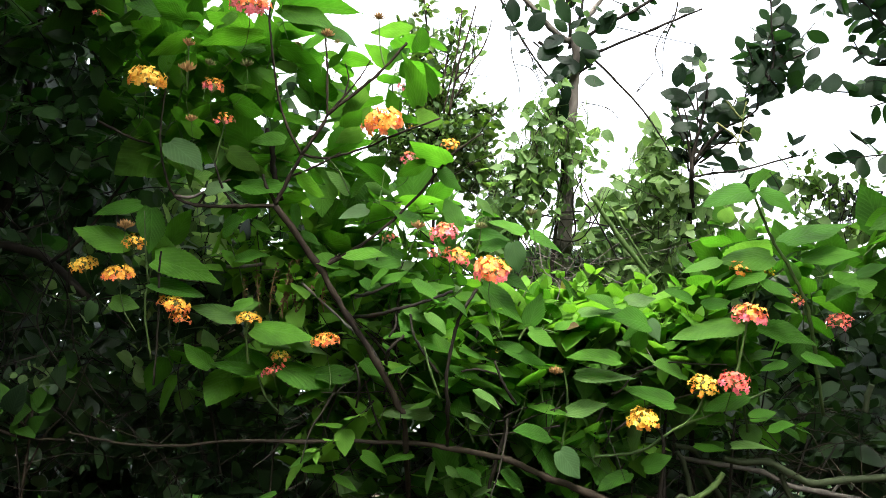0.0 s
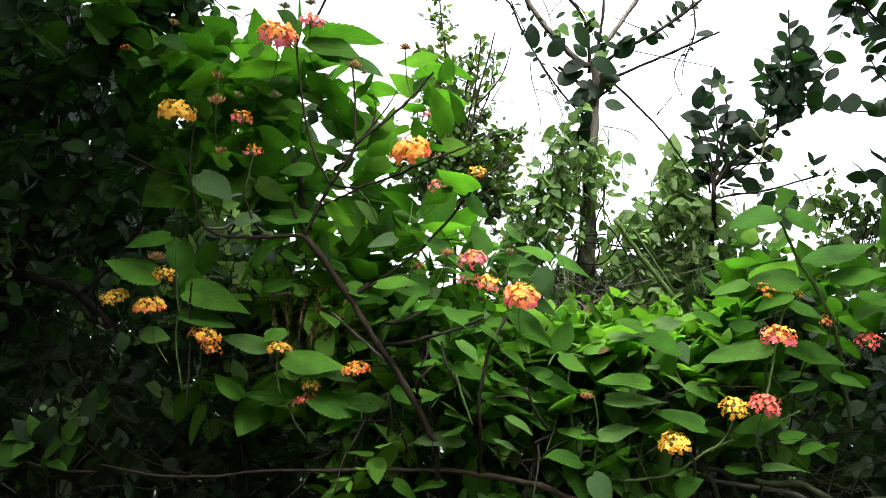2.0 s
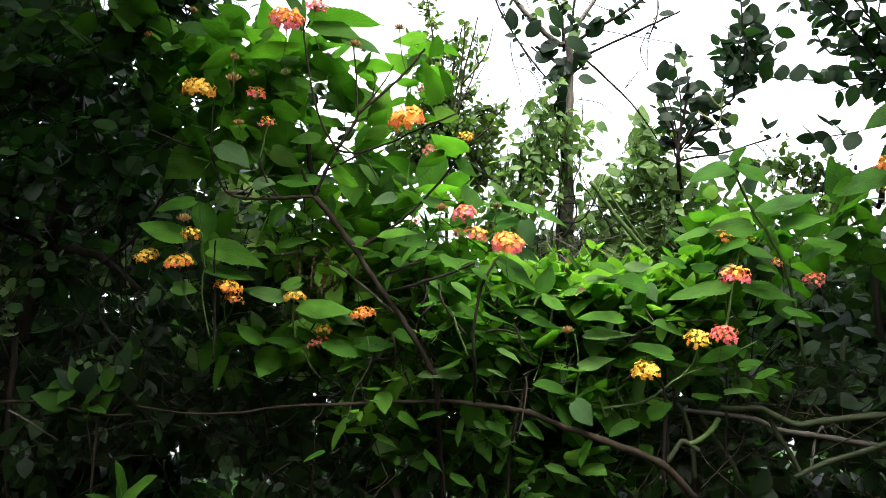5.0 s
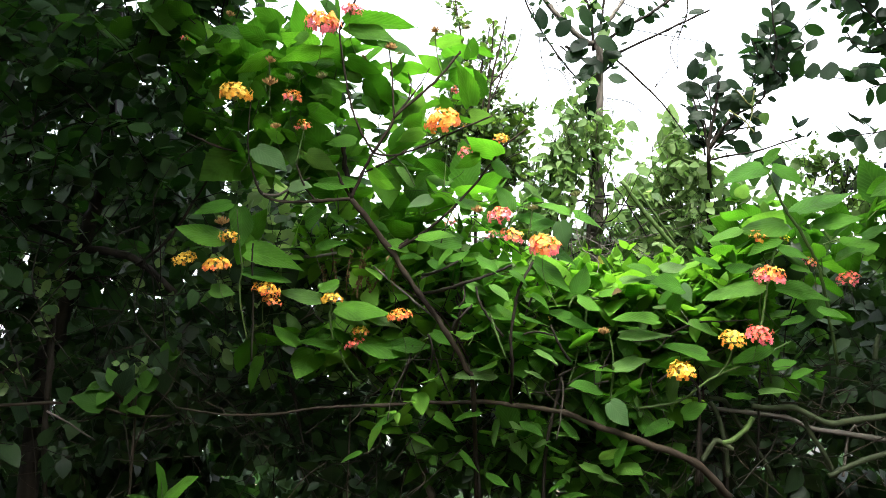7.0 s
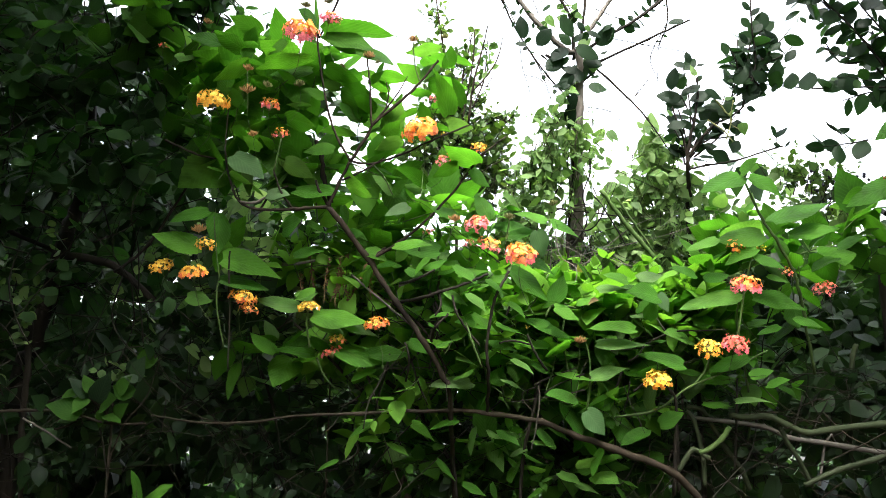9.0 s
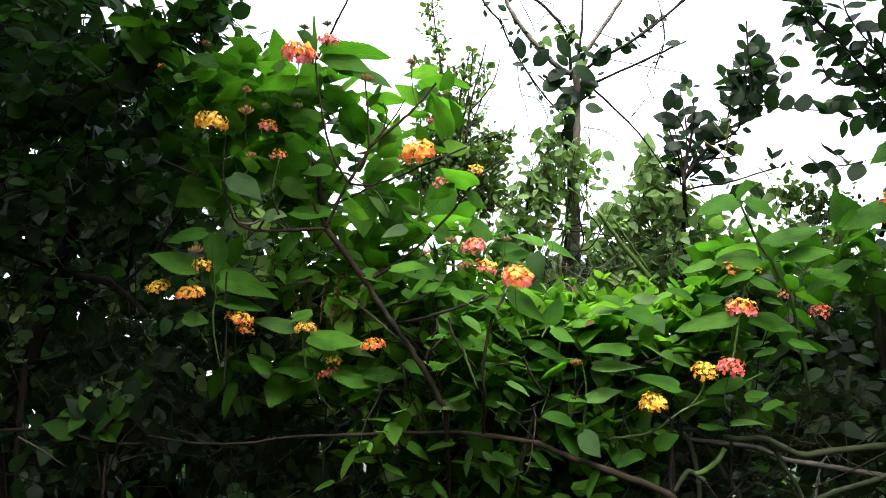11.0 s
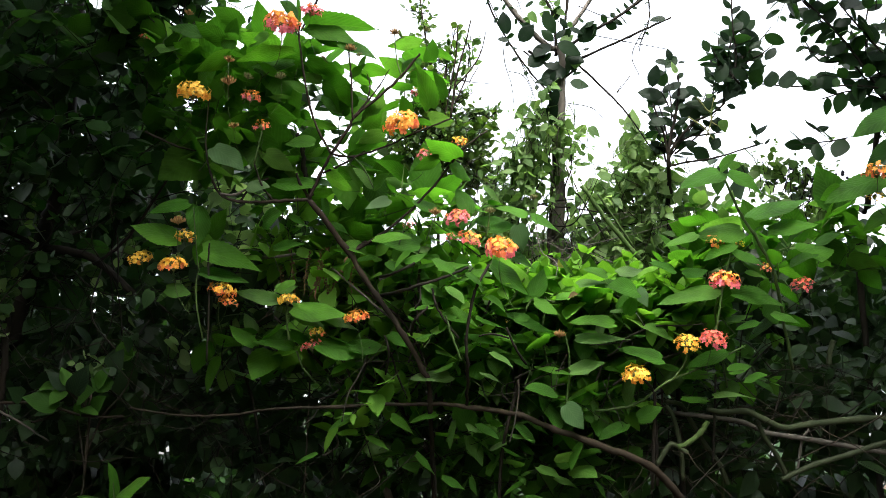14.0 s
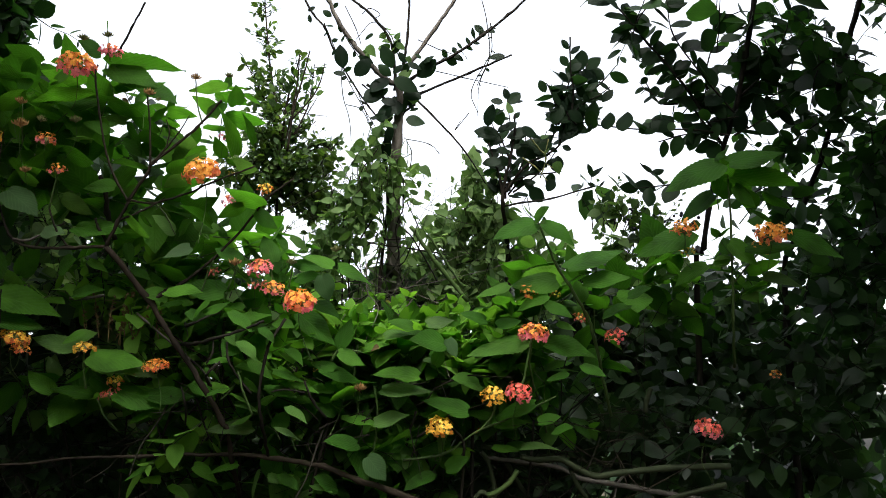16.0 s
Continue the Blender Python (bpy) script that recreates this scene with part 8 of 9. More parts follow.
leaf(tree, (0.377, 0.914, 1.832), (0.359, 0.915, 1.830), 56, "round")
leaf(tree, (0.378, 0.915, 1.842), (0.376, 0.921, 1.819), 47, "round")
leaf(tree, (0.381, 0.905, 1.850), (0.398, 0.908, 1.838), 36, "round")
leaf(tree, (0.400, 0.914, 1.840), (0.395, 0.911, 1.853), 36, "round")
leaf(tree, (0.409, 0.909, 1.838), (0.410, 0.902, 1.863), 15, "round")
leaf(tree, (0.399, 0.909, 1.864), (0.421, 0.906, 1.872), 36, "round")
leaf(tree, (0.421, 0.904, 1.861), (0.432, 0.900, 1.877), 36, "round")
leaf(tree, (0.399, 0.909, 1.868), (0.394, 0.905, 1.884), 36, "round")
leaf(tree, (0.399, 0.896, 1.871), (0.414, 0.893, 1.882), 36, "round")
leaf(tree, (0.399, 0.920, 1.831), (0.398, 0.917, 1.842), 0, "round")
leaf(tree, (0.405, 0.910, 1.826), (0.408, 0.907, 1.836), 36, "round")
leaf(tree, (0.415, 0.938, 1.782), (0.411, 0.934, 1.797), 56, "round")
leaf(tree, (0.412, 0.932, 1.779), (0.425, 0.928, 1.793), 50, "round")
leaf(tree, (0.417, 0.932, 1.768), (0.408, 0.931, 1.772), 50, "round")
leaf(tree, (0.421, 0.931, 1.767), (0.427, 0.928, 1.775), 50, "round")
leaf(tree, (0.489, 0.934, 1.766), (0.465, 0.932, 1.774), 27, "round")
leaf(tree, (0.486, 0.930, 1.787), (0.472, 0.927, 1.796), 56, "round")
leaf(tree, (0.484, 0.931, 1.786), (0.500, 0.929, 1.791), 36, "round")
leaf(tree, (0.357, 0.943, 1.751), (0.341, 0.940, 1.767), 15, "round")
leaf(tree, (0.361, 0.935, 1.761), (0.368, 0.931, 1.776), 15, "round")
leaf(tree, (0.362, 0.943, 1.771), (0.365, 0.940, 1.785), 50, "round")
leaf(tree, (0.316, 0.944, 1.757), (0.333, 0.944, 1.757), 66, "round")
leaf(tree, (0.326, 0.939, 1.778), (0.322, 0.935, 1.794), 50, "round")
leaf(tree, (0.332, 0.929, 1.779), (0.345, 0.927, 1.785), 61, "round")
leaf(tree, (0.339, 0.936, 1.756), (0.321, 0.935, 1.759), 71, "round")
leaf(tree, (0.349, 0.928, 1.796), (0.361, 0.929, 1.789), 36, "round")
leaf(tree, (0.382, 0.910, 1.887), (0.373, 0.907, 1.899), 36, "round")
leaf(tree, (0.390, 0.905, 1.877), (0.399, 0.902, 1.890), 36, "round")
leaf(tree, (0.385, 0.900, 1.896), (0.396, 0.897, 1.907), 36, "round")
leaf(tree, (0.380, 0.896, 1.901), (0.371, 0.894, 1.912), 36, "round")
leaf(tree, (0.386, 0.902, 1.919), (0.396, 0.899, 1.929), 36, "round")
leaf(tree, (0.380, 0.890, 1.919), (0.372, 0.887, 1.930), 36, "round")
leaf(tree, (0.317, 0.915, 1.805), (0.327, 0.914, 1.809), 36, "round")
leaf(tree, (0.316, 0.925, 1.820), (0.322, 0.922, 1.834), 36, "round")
leaf(tree, (0.296, 0.930, 1.819), (0.289, 0.932, 1.812), 61, "round")
leaf(tree, (0.316, 0.927, 1.813), (0.329, 0.924, 1.822), 36, "round")
leaf(tree, (0.325, 0.929, 1.797), (0.314, 0.927, 1.803), 50, "round")
leaf(tree, (0.341, 0.928, 1.810), (0.329, 0.927, 1.813), 36, "round")
leaf(tree, (0.345, 0.922, 1.799), (0.359, 0.920, 1.802), 36, "round")
leaf(tree, (0.361, 0.924, 1.810), (0.372, 0.925, 1.807), 50, "round")
leaf(tree, (0.326, 0.920, 1.788), (0.317, 0.923, 1.780), 61, "round")
leaf(tree, (0.366, 0.911, 1.823), (0.362, 0.908, 1.835), 36, "round")
leaf(tree, (0.380, 0.910, 1.851), (0.371, 0.907, 1.863), 36, "round")
leaf(tree, (0.390, 0.908, 1.860), (0.383, 0.905, 1.872), 36, "round")
leaf(tree, (0.403, 0.908, 1.852), (0.393, 0.906, 1.859), 36, "round")
leaf(tree, (0.285, 0.912, 1.820), (0.276, 0.913, 1.817), 50, "round")
leaf(tree, (0.299, 0.918, 1.846), (0.308, 0.916, 1.854), 50, "round")
leaf(tree, (0.319, 0.916, 1.841), (0.326, 0.913, 1.849), 36, "round")
leaf(tree, (0.405, 0.903, 1.860), (0.398, 0.900, 1.869), 36, "round")
leaf(tree, (0.414, 0.906, 1.851), (0.422, 0.904, 1.857), 50, "round")
leaf(tree, (0.388, 0.912, 1.837), (0.381, 0.915, 1.829), 36, "round")
leaf(tree, (0.283, 0.921, 1.800), (0.275, 0.920, 1.805), 66, "round")
leaf(tree, (0.314, 0.904, 1.843), (0.310, 0.901, 1.857), 50, "vine")
leaf(tree, (0.288, 0.917, 1.799), (0.282, 0.914, 1.807), 50, "vine")
leaf(tree, (0.368, 0.917, 1.792), (0.372, 0.921, 1.777), 0, "vine")
leaf(tree, (0.354, 0.915, 1.798), (0.358, 0.913, 1.807), 50, "vine")
leaf(tree, (0.349, 0.911, 1.817), (0.359, 0.909, 1.821), 50, "vine")
leaf(tree, (0.493, 0.920, 1.769), (0.500, 0.918, 1.774), 50, "vine")

ROUND_TWIGS = [
    ((0.317, 0.965, 1.760), (0.300, 0.955, 1.851), 8),
    ((0.319, 0.965, 1.768), (0.318, 0.955, 1.888), 10),
    ((0.323, 0.965, 1.774), (0.341, 0.955, 1.840), 9),
    ((0.320, 0.965, 1.765), (0.367, 0.955, 1.844), 9),
    ((0.326, 0.965, 1.768), (0.377, 0.955, 1.818), 8),
    ((0.314, 0.965, 1.758), (0.293, 0.955, 1.815), 6),
    ((0.368, 0.965, 1.819), (0.389, 0.955, 1.919), 9),
    ((0.379, 0.965, 1.856), (0.420, 0.955, 1.934), 10),
    ((0.388, 0.965, 1.871), (0.439, 0.955, 1.917), 9),
    ((0.384, 0.965, 1.848), (0.420, 0.955, 1.873), 8),
    ((0.383, 0.965, 1.856), (0.397, 0.955, 1.896), 7),
    ((0.395, 0.965, 1.878), (0.457, 0.955, 1.934), 6),
    ((0.338, 0.965, 1.790), (0.383, 0.955, 1.793), 5),
]
for k, (foot, top, count) in enumerate(ROUND_TWIGS):
    bow = [(foot[i] + top[i]) / 2 + (0.006 if i == 0 else 0.0) for i in range(3)]
    way = [(*foot, 0.0012), (*bow, 0.0009), (*top, 0.0005)]
    stem(tree, way, DARK_BARK, "twig")
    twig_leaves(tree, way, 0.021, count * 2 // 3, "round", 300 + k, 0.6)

tree = plant("broadleaf_tree", (0.584, 1.040, 0.000), "tall broadleaf tree with shade-darkened drooping rounded leaves", "tree")
stem(tree, [(0.593, 1.071, -0.050, 0.0063), (0.563, 1.061, 0.818, 0.0053), (0.573, 1.041, 1.636, 0.0034), (0.563, 0.983, 1.710, 0.0032), (0.572, 0.950, 1.800, 0.0032), (0.593, 0.933, 1.867, 0.0032), (0.603, 0.916, 1.933, 0.0033), (0.613, 0.899, 2.000, 0.0030), (0.621, 0.879, 2.079, 0.0027)], DARK_BARK, "trunk")
stem(tree, [(0.736, 1.085, -0.050, 0.0079), (0.706, 1.075, 0.805, 0.0067), (0.716, 1.095, 1.611, 0.0040), (0.717, 1.051, 1.747, 0.0038), (0.743, 1.004, 1.852, 0.0036), (0.754, 0.945, 1.970, 0.0038), (0.780, 0.919, 2.067, 0.0032)], DARK_BARK, "trunk")
way = [(0.572, 0.925, 1.820, 0.0017), (0.523, 0.913, 1.892, 0.0014), (0.482, 0.906, 1.937, 0.0012), (0.448, 0.900, 1.976, 0.0009), (0.414, 0.895, 2.009, 0.0007)]
stem(tree, way, DARK_BARK, "twig")
twig_leaves(tree, way, 0.0268, 26, "round", 31, side=1.0)
way = [(0.574, 0.912, 1.829, 0.0013), (0.534, 0.915, 1.836, 0.0011), (0.475, 0.920, 1.836, 0.0009), (0.422, 0.924, 1.841, 0.0007), (0.389, 0.926, 1.847, 0.0005)]
stem(tree, way, DARK_BARK, "twig")
twig_leaves(tree, way, 0.0252, 6, "round", 32, side=-1)
way = [(0.393, 0.917, 1.837, 0.0013), (0.380, 0.914, 1.857, 0.0011), (0.385, 0.905, 1.889, 0.0008), (0.401, 0.901, 1.902, 0.0005)]
stem(tree, way, DARK_BARK, "twig")
twig_leaves(tree, way, 0.0249, 14, "round", 33, side=1.0)
way = [(0.383, 0.917, 1.841, 0.0010), (0.370, 0.915, 1.857, 0.0007), (0.363, 0.909, 1.883, 0.0004)]
stem(tree, way, DARK_BARK, "twig")
twig_leaves(tree, way, 0.0223, 8, "round", 34, side=1.0)
way = [(0.584, 0.915, 1.859, 0.0013), (0.543, 0.908, 1.905, 0.0011), (0.509, 0.900, 1.950, 0.0008), (0.501, 0.891, 1.989, 0.0005)]
stem(tree, way, DARK_BARK, "twig")
twig_leaves(tree, way, 0.0268, 18, "round", 35, side=1.0)
way = [(0.509, 0.912, 1.768, 0.0010), (0.483, 0.916, 1.765, 0.0007), (0.451, 0.919, 1.762, 0.0004)]
stem(tree, way, DARK_BARK, "twig")
twig_leaves(tree, way, 0.0247, 4, "round", 36, side=1.0)
way = [(0.511, 0.919, 1.872, 0.0007), (0.484, 0.919, 1.882, 0.0005), (0.470, 0.917, 1.895, 0.0003)]
stem(tree, way, DARK_BARK, "twig")
twig_leaves(tree, way, 0.0147, 6, "round", 37, side=1.0)
leaf(tree, (0.409, 0.917, 1.833), (0.408, 0.895, 1.846), 15, "round")
leaf(tree, (0.429, 0.915, 1.832), (0.433, 0.918, 1.857), 15, "round")
leaf(tree, (0.447, 0.914, 1.830), (0.454, 0.918, 1.859), 15, "round")
leaf(tree, (0.465, 0.913, 1.829), (0.493, 0.908, 1.843), 15, "round")
leaf(tree, (0.478, 0.911, 1.832), (0.511, 0.911, 1.852), 15, "round")
leaf(tree, (0.393, 0.918, 1.835), (0.386, 0.915, 1.823), 15, "round")
leaf(tree, (0.467, 0.927, 1.765), (0.446, 0.934, 1.770), 15, "round")
leafy = []
leafy.append(((0.720, 0.960, 1.921), (0.093, 0.080, 0.114), 350))
leafy.append(((0.799, 1.005, 1.788), (0.109, 0.080, 0.124), 350))
leafy.append(((0.621, 0.939, 1.915), (0.042, 0.040, 0.070), 100))
leafy.append(((0.558, 0.934, 1.873), (0.041, 0.040, 0.041), 45))
leafy.append(((0.651, 0.996, 1.796), (0.050, 0.060, 0.057), 70))
leafy.append(((0.758, 1.037, 1.667), (0.109, 0.080, 0.073), 200))
leafy.append(((0.693, 1.047, 1.566), (0.143, 0.080, 0.086), 220))
leafy.append(((0.883, 0.971, 1.894), (0.109, 0.100, 0.233), 400))
leafy.append(((0.598, 0.924, 1.990), (0.049, 0.040, 0.035), 45))
leafy.append(((0.500, 0.921, 1.909), (0.027, 0.030, 0.034), 15))
leafy.append(((0.465, 0.910, 1.968), (0.034, 0.030, 0.024), 20))
# foliage added outside the view to cast shade on the right side
bushes = [((1.2, 1.3, 2.7), (0.45, 0.6, 0.35), 600), ((1.25, 0.5, 2.5), (0.4, 0.5, 0.3), 600), ((0.88, 0.4, 2.2), (0.45, 0.45, 0.2), 2300), ((1.2, -0.3, 2.3), (0.5, 0.5, 0.25), 900), ((1.5, 0.9, 2.2), (0.35, 0.6, 0.5), 500), ((0.58, 0.2, 2.3), (0.24, 0.4, 0.1), 330)]
bushes += [((0.95, 0.2, 1.65), (0.24, 0.3, 0.6), 1300), ((1.05, -0.6, 1.8), (0.5, 0.45, 0.8), 2200), ((1.1, -1.2, 1.9), (0.5, 0.4, 0.9), 1200)]
joined("canopy", leaf_shape(1.0, 0.68, 3, 0.45, 0.9, 0.15, 0.08), scatter(np.random.default_rng(18), bushes, 0.09), SILHOUETTE, tree)
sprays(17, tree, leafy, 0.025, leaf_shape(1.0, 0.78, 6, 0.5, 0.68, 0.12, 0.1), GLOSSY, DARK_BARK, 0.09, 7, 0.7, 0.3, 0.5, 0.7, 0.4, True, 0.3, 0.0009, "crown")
way = [(0.576, 0.925, 1.834, 0.0013), (0.556, 0.925, 1.899, 0.0011), (0.572, 0.925, 1.966, 0.0008), (0.579, 0.925, 2.020, 0.0006)]
stem(tree, way, DARK_BARK, "twig")
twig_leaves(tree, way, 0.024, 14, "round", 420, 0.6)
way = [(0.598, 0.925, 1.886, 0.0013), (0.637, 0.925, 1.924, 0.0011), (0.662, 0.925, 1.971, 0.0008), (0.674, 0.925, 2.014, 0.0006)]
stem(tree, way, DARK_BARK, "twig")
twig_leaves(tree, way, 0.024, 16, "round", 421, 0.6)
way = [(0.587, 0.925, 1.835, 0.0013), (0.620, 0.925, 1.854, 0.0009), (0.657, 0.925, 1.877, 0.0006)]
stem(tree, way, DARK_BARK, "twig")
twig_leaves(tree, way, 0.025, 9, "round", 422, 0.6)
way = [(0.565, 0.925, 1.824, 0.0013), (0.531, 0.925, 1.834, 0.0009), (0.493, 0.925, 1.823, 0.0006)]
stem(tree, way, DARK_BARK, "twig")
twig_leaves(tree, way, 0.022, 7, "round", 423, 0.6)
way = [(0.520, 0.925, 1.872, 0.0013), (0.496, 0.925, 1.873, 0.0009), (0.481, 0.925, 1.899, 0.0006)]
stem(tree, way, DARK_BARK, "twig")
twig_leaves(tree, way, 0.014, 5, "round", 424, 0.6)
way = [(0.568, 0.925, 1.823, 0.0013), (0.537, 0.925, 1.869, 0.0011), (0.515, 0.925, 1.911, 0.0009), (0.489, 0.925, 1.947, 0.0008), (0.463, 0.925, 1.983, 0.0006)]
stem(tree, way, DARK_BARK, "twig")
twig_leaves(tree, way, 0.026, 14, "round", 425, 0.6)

bush = plant("small_leaved_shrub", (0.042, 1.085, 0.000), "small-leaved shrub with upright twigs", "shrub")
stem(bush, [(0.066, 1.095, -0.050, 0.0028), (0.036, 1.085, 0.829, 0.0024), (0.046, 1.065, 1.659, 0.0021), (0.043, 1.035, 1.738, 0.0018), (0.043, 1.002, 1.836, 0.0015), (0.038, 0.996, 1.860, 0.0012)], BARK)
stem(bush, [(0.048, 1.008, 1.766, 0.0014), (0.053, 0.993, 1.826, 0.0011), (0.065, 0.976, 1.892, 0.0009), (0.068, 0.965, 1.935, 0.0007)], BARK)
stem(bush, [(0.044, 1.000, 1.799, 0.0007), (0.063, 0.990, 1.833, 0.0005), (0.090, 0.982, 1.856, 0.0004)], BARK)
stem(bush, [(0.045, 1.013, 1.746, 0.0007), (0.092, 1.002, 1.773, 0.0005), (0.112, 0.999, 1.780, 0.0004)], BARK)
leafy = []
leafy.append(((0.048, 1.034, 1.785), (0.053, 0.040, 0.039), 480))
leafy.append(((0.030, 1.023, 1.840), (0.039, 0.040, 0.034), 330))
leafy.append(((0.046, 1.012, 1.881), (0.032, 0.030, 0.025), 130))
leafy.append(((0.083, 1.025, 1.809), (0.032, 0.030, 0.028), 210))
leafy.append(((0.094, 1.034, 1.768), (0.036, 0.030, 0.028), 190))
leafy.append(((0.000, 1.023, 1.806), (0.028, 0.030, 0.042), 170))
leafy.append(((0.028, 0.993, 1.924), (0.017, 0.020, 0.028), 50))
leafy.append(((0.025, 0.972, 1.970), (0.008, 0.010, 0.025), 22))
leafy.append(((0.071, 0.983, 1.903), (0.017, 0.020, 0.026), 44))
leafy.append(((0.116, 1.038, 1.741), (0.029, 0.030, 0.022), 100))
sprays(19, bush, [p for p in leafy if p[0][2] < 1.86], 0.012, leaf_shape(1.0, 0.62, 3, 0.45, 1.0, 0.15, 0.08), SMALL, BARK, 0.05, 8, 1.1, 0.9, 0.1, 0.9, 0.0, True, 0.2, 0.0005)
stem(bush, [(0.058, 0.970, 1.812, 0.0014), (0.065, 0.957, 1.861, 0.0012), (0.071, 0.951, 1.884, 0.0010), (0.077, 0.945, 1.906, 0.0008), (0.082, 0.939, 1.927, 0.0007)], BARK)
stem(bush, [(0.063, 0.960, 1.848, 0.0010), (0.084, 0.953, 1.872, 0.0008), (0.094, 0.949, 1.890, 0.0007), (0.100, 0.942, 1.913, 0.0005)], BARK)
stem(bush, [(0.062, 0.958, 1.858, 0.0007), (0.080, 0.958, 1.855, 0.0005), (0.104, 0.958, 1.853, 0.0003)], BARK)
stem(bush, [(0.080, 0.958, 1.854, 0.0007), (0.087, 0.955, 1.866, 0.0005), (0.092, 0.953, 1.875, 0.0003)], BARK)
way = [(0.046, 1.000, 1.778, 0.0018), (0.047, 1.000, 1.843, 0.0015), (0.031, 1.000, 1.924, 0.0011), (0.022, 1.000, 1.993, 0.0008), (0.014, 1.000, 2.071, 0.0005)]
stem(bush, way, BARK)
spire(bush, way, 71, 0.05, 0.004, 0.0095, 110, SMALL, BARK)
way = [(0.049, 0.990, 1.832, 0.0014), (0.054, 0.990, 1.887, 0.0011), (0.061, 0.990, 1.917, 0.0009), (0.066, 0.990, 1.944, 0.0006)]
stem(bush, way, BARK)
spire(bush, way, 72, 0.03, 0.008, 0.012, 36, SMALL, BARK)
way = [(0.042, 1.000, 1.843, 0.0010), (0.026, 1.000, 1.886, 0.0008), (0.011, 1.000, 1.915, 0.0007), (-0.002, 1.000, 1.939, 0.0005)]
stem(bush, way, BARK)
spire(bush, way, 73, 0.03, 0.006, 0.011, 34, SMALL, BARK)
way = [(0.051, 1.000, 1.799, 0.0010), (0.077, 1.000, 1.822, 0.0008), (0.100, 1.000, 1.829, 0.0007), (0.112, 1.000, 1.823, 0.0005)]
stem(bush, way, BARK)
spire(bush, way, 74, 0.03, 0.015, 0.011, 40, SMALL, BARK)
way = [(0.064, 0.985, 1.838, 0.0010), (0.079, 0.985, 1.875, 0.0008), (0.083, 0.985, 1.904, 0.0007), (0.085, 0.985, 1.931, 0.0005)]
stem(bush, way, BARK)
spire(bush, way, 75, 0.02, 0.008, 0.012, 26, VINE, BARK)

cane = plant("arching_cane", (0.443, 0.982, 0.000), "smooth olive-green arching canes tangled low in the hedge", "cane")
stem(cane, [(0.319, 0.910, 1.462, 0.0030), (0.338, 0.909, 1.459, 0.0031), (0.359, 0.907, 1.460, 0.0032), (0.378, 0.906, 1.451, 0.0033), (0.397, 0.904, 1.443, 0.0033), (0.423, 0.903, 1.446, 0.0034), (0.475, 0.901, 1.451, 0.0035), (0.541, 0.900, 1.453, 0.0036)], CANE, bumps=0.03)
stem(cane, [(0.283, 0.935, 1.462, 0.0022), (0.324, 0.934, 1.457, 0.0023), (0.365, 0.934, 1.451, 0.0024), (0.388, 0.933, 1.440, 0.0025), (0.417, 0.932, 1.435, 0.0027), (0.447, 0.931, 1.430, 0.0028), (0.487, 0.931, 1.423, 0.0029), (0.553, 0.930, 1.412, 0.0030)], PALE_BARK, bumps=0.03)
stem(cane, [(0.435, 0.931, 1.443, 0.0013), (0.428, 0.934, 1.433, 0.0014), (0.425, 0.937, 1.419, 0.0015), (0.419, 0.940, 1.390, 0.0016)], PALE_BARK, bumps=0.03)
stem(cane, [(0.372, 0.912, 1.451, 0.0024), (0.381, 0.918, 1.433, 0.0024), (0.394, 0.924, 1.416, 0.0024), (0.407, 0.930, 1.390, 0.0024)], CANE, bumps=0.03)
stem(cane, [(0.529, 0.885, 1.435, 0.0030), (0.483, 0.889, 1.424, 0.0029), (0.455, 0.893, 1.415, 0.0029), (0.421, 0.896, 1.406, 0.0028), (0.386, 0.900, 1.391, 0.0027)], CANE, bumps=0.03)
stem(cane, [(0.313, 0.893, 1.449, 0.0027), (0.305, 0.895, 1.438, 0.0027), (0.293, 0.898, 1.428, 0.0026), (0.282, 0.900, 1.424, 0.0026)], GREEN_STEM, bumps=0.03)
stem(cane, [(0.261, 0.905, 1.407, 0.0027), (0.269, 0.903, 1.419, 0.0026), (0.277, 0.902, 1.427, 0.0026), (0.292, 0.900, 1.418, 0.0025)], CANE, bumps=0.03)
stem(cane, [(0.279, 0.921, 1.467, 0.0024), (0.286, 0.924, 1.459, 0.0024), (0.292, 0.928, 1.439, 0.0025), (0.295, 0.931, 1.418, 0.0025), (0.296, 0.935, 1.391, 0.0026)], CANE, bumps=0.03)
stem(cane, [(0.281, 0.930, 1.473, 0.0024), (0.300, 0.936, 1.469, 0.0025), (0.312, 0.942, 1.452, 0.0026), (0.327, 0.948, 1.428, 0.0028), (0.343, 0.954, 1.407, 0.0029), (0.352, 0.960, 1.387, 0.0030)], CANE, bumps=0.03)
stem(cane, [(0.463, 0.910, 1.535, 0.0028), (0.459, 0.913, 1.523, 0.0028), (0.457, 0.915, 1.509, 0.0028)], CANE, bumps=0.03)
stem(cane, [(0.272, 0.930, 1.502, 0.0018), (0.271, 0.933, 1.466, 0.0019), (0.271, 0.937, 1.426, 0.0019), (0.270, 0.940, 1.386, 0.0020)], DARK_BARK, bumps=0.03)
stem(cane, [(0.337, 0.925, 1.501, 0.0012), (0.334, 0.930, 1.460, 0.0013), (0.329, 0.935, 1.408, 0.0014)], DARK_BARK, bumps=0.03)

weed = plant("seeding_weed", (-0.098, 0.965, 0.000), "dry brown seed spikes on a thin weed", "weed")
stem(weed, [(-0.078, 0.995, -0.050, 0.0013), (-0.108, 0.985, 0.784, 0.0011), (-0.098, 0.965, 1.569, 0.0009), (-0.100, 0.959, 1.593, 0.0008), (-0.104, 0.952, 1.618, 0.0006)], BARK)
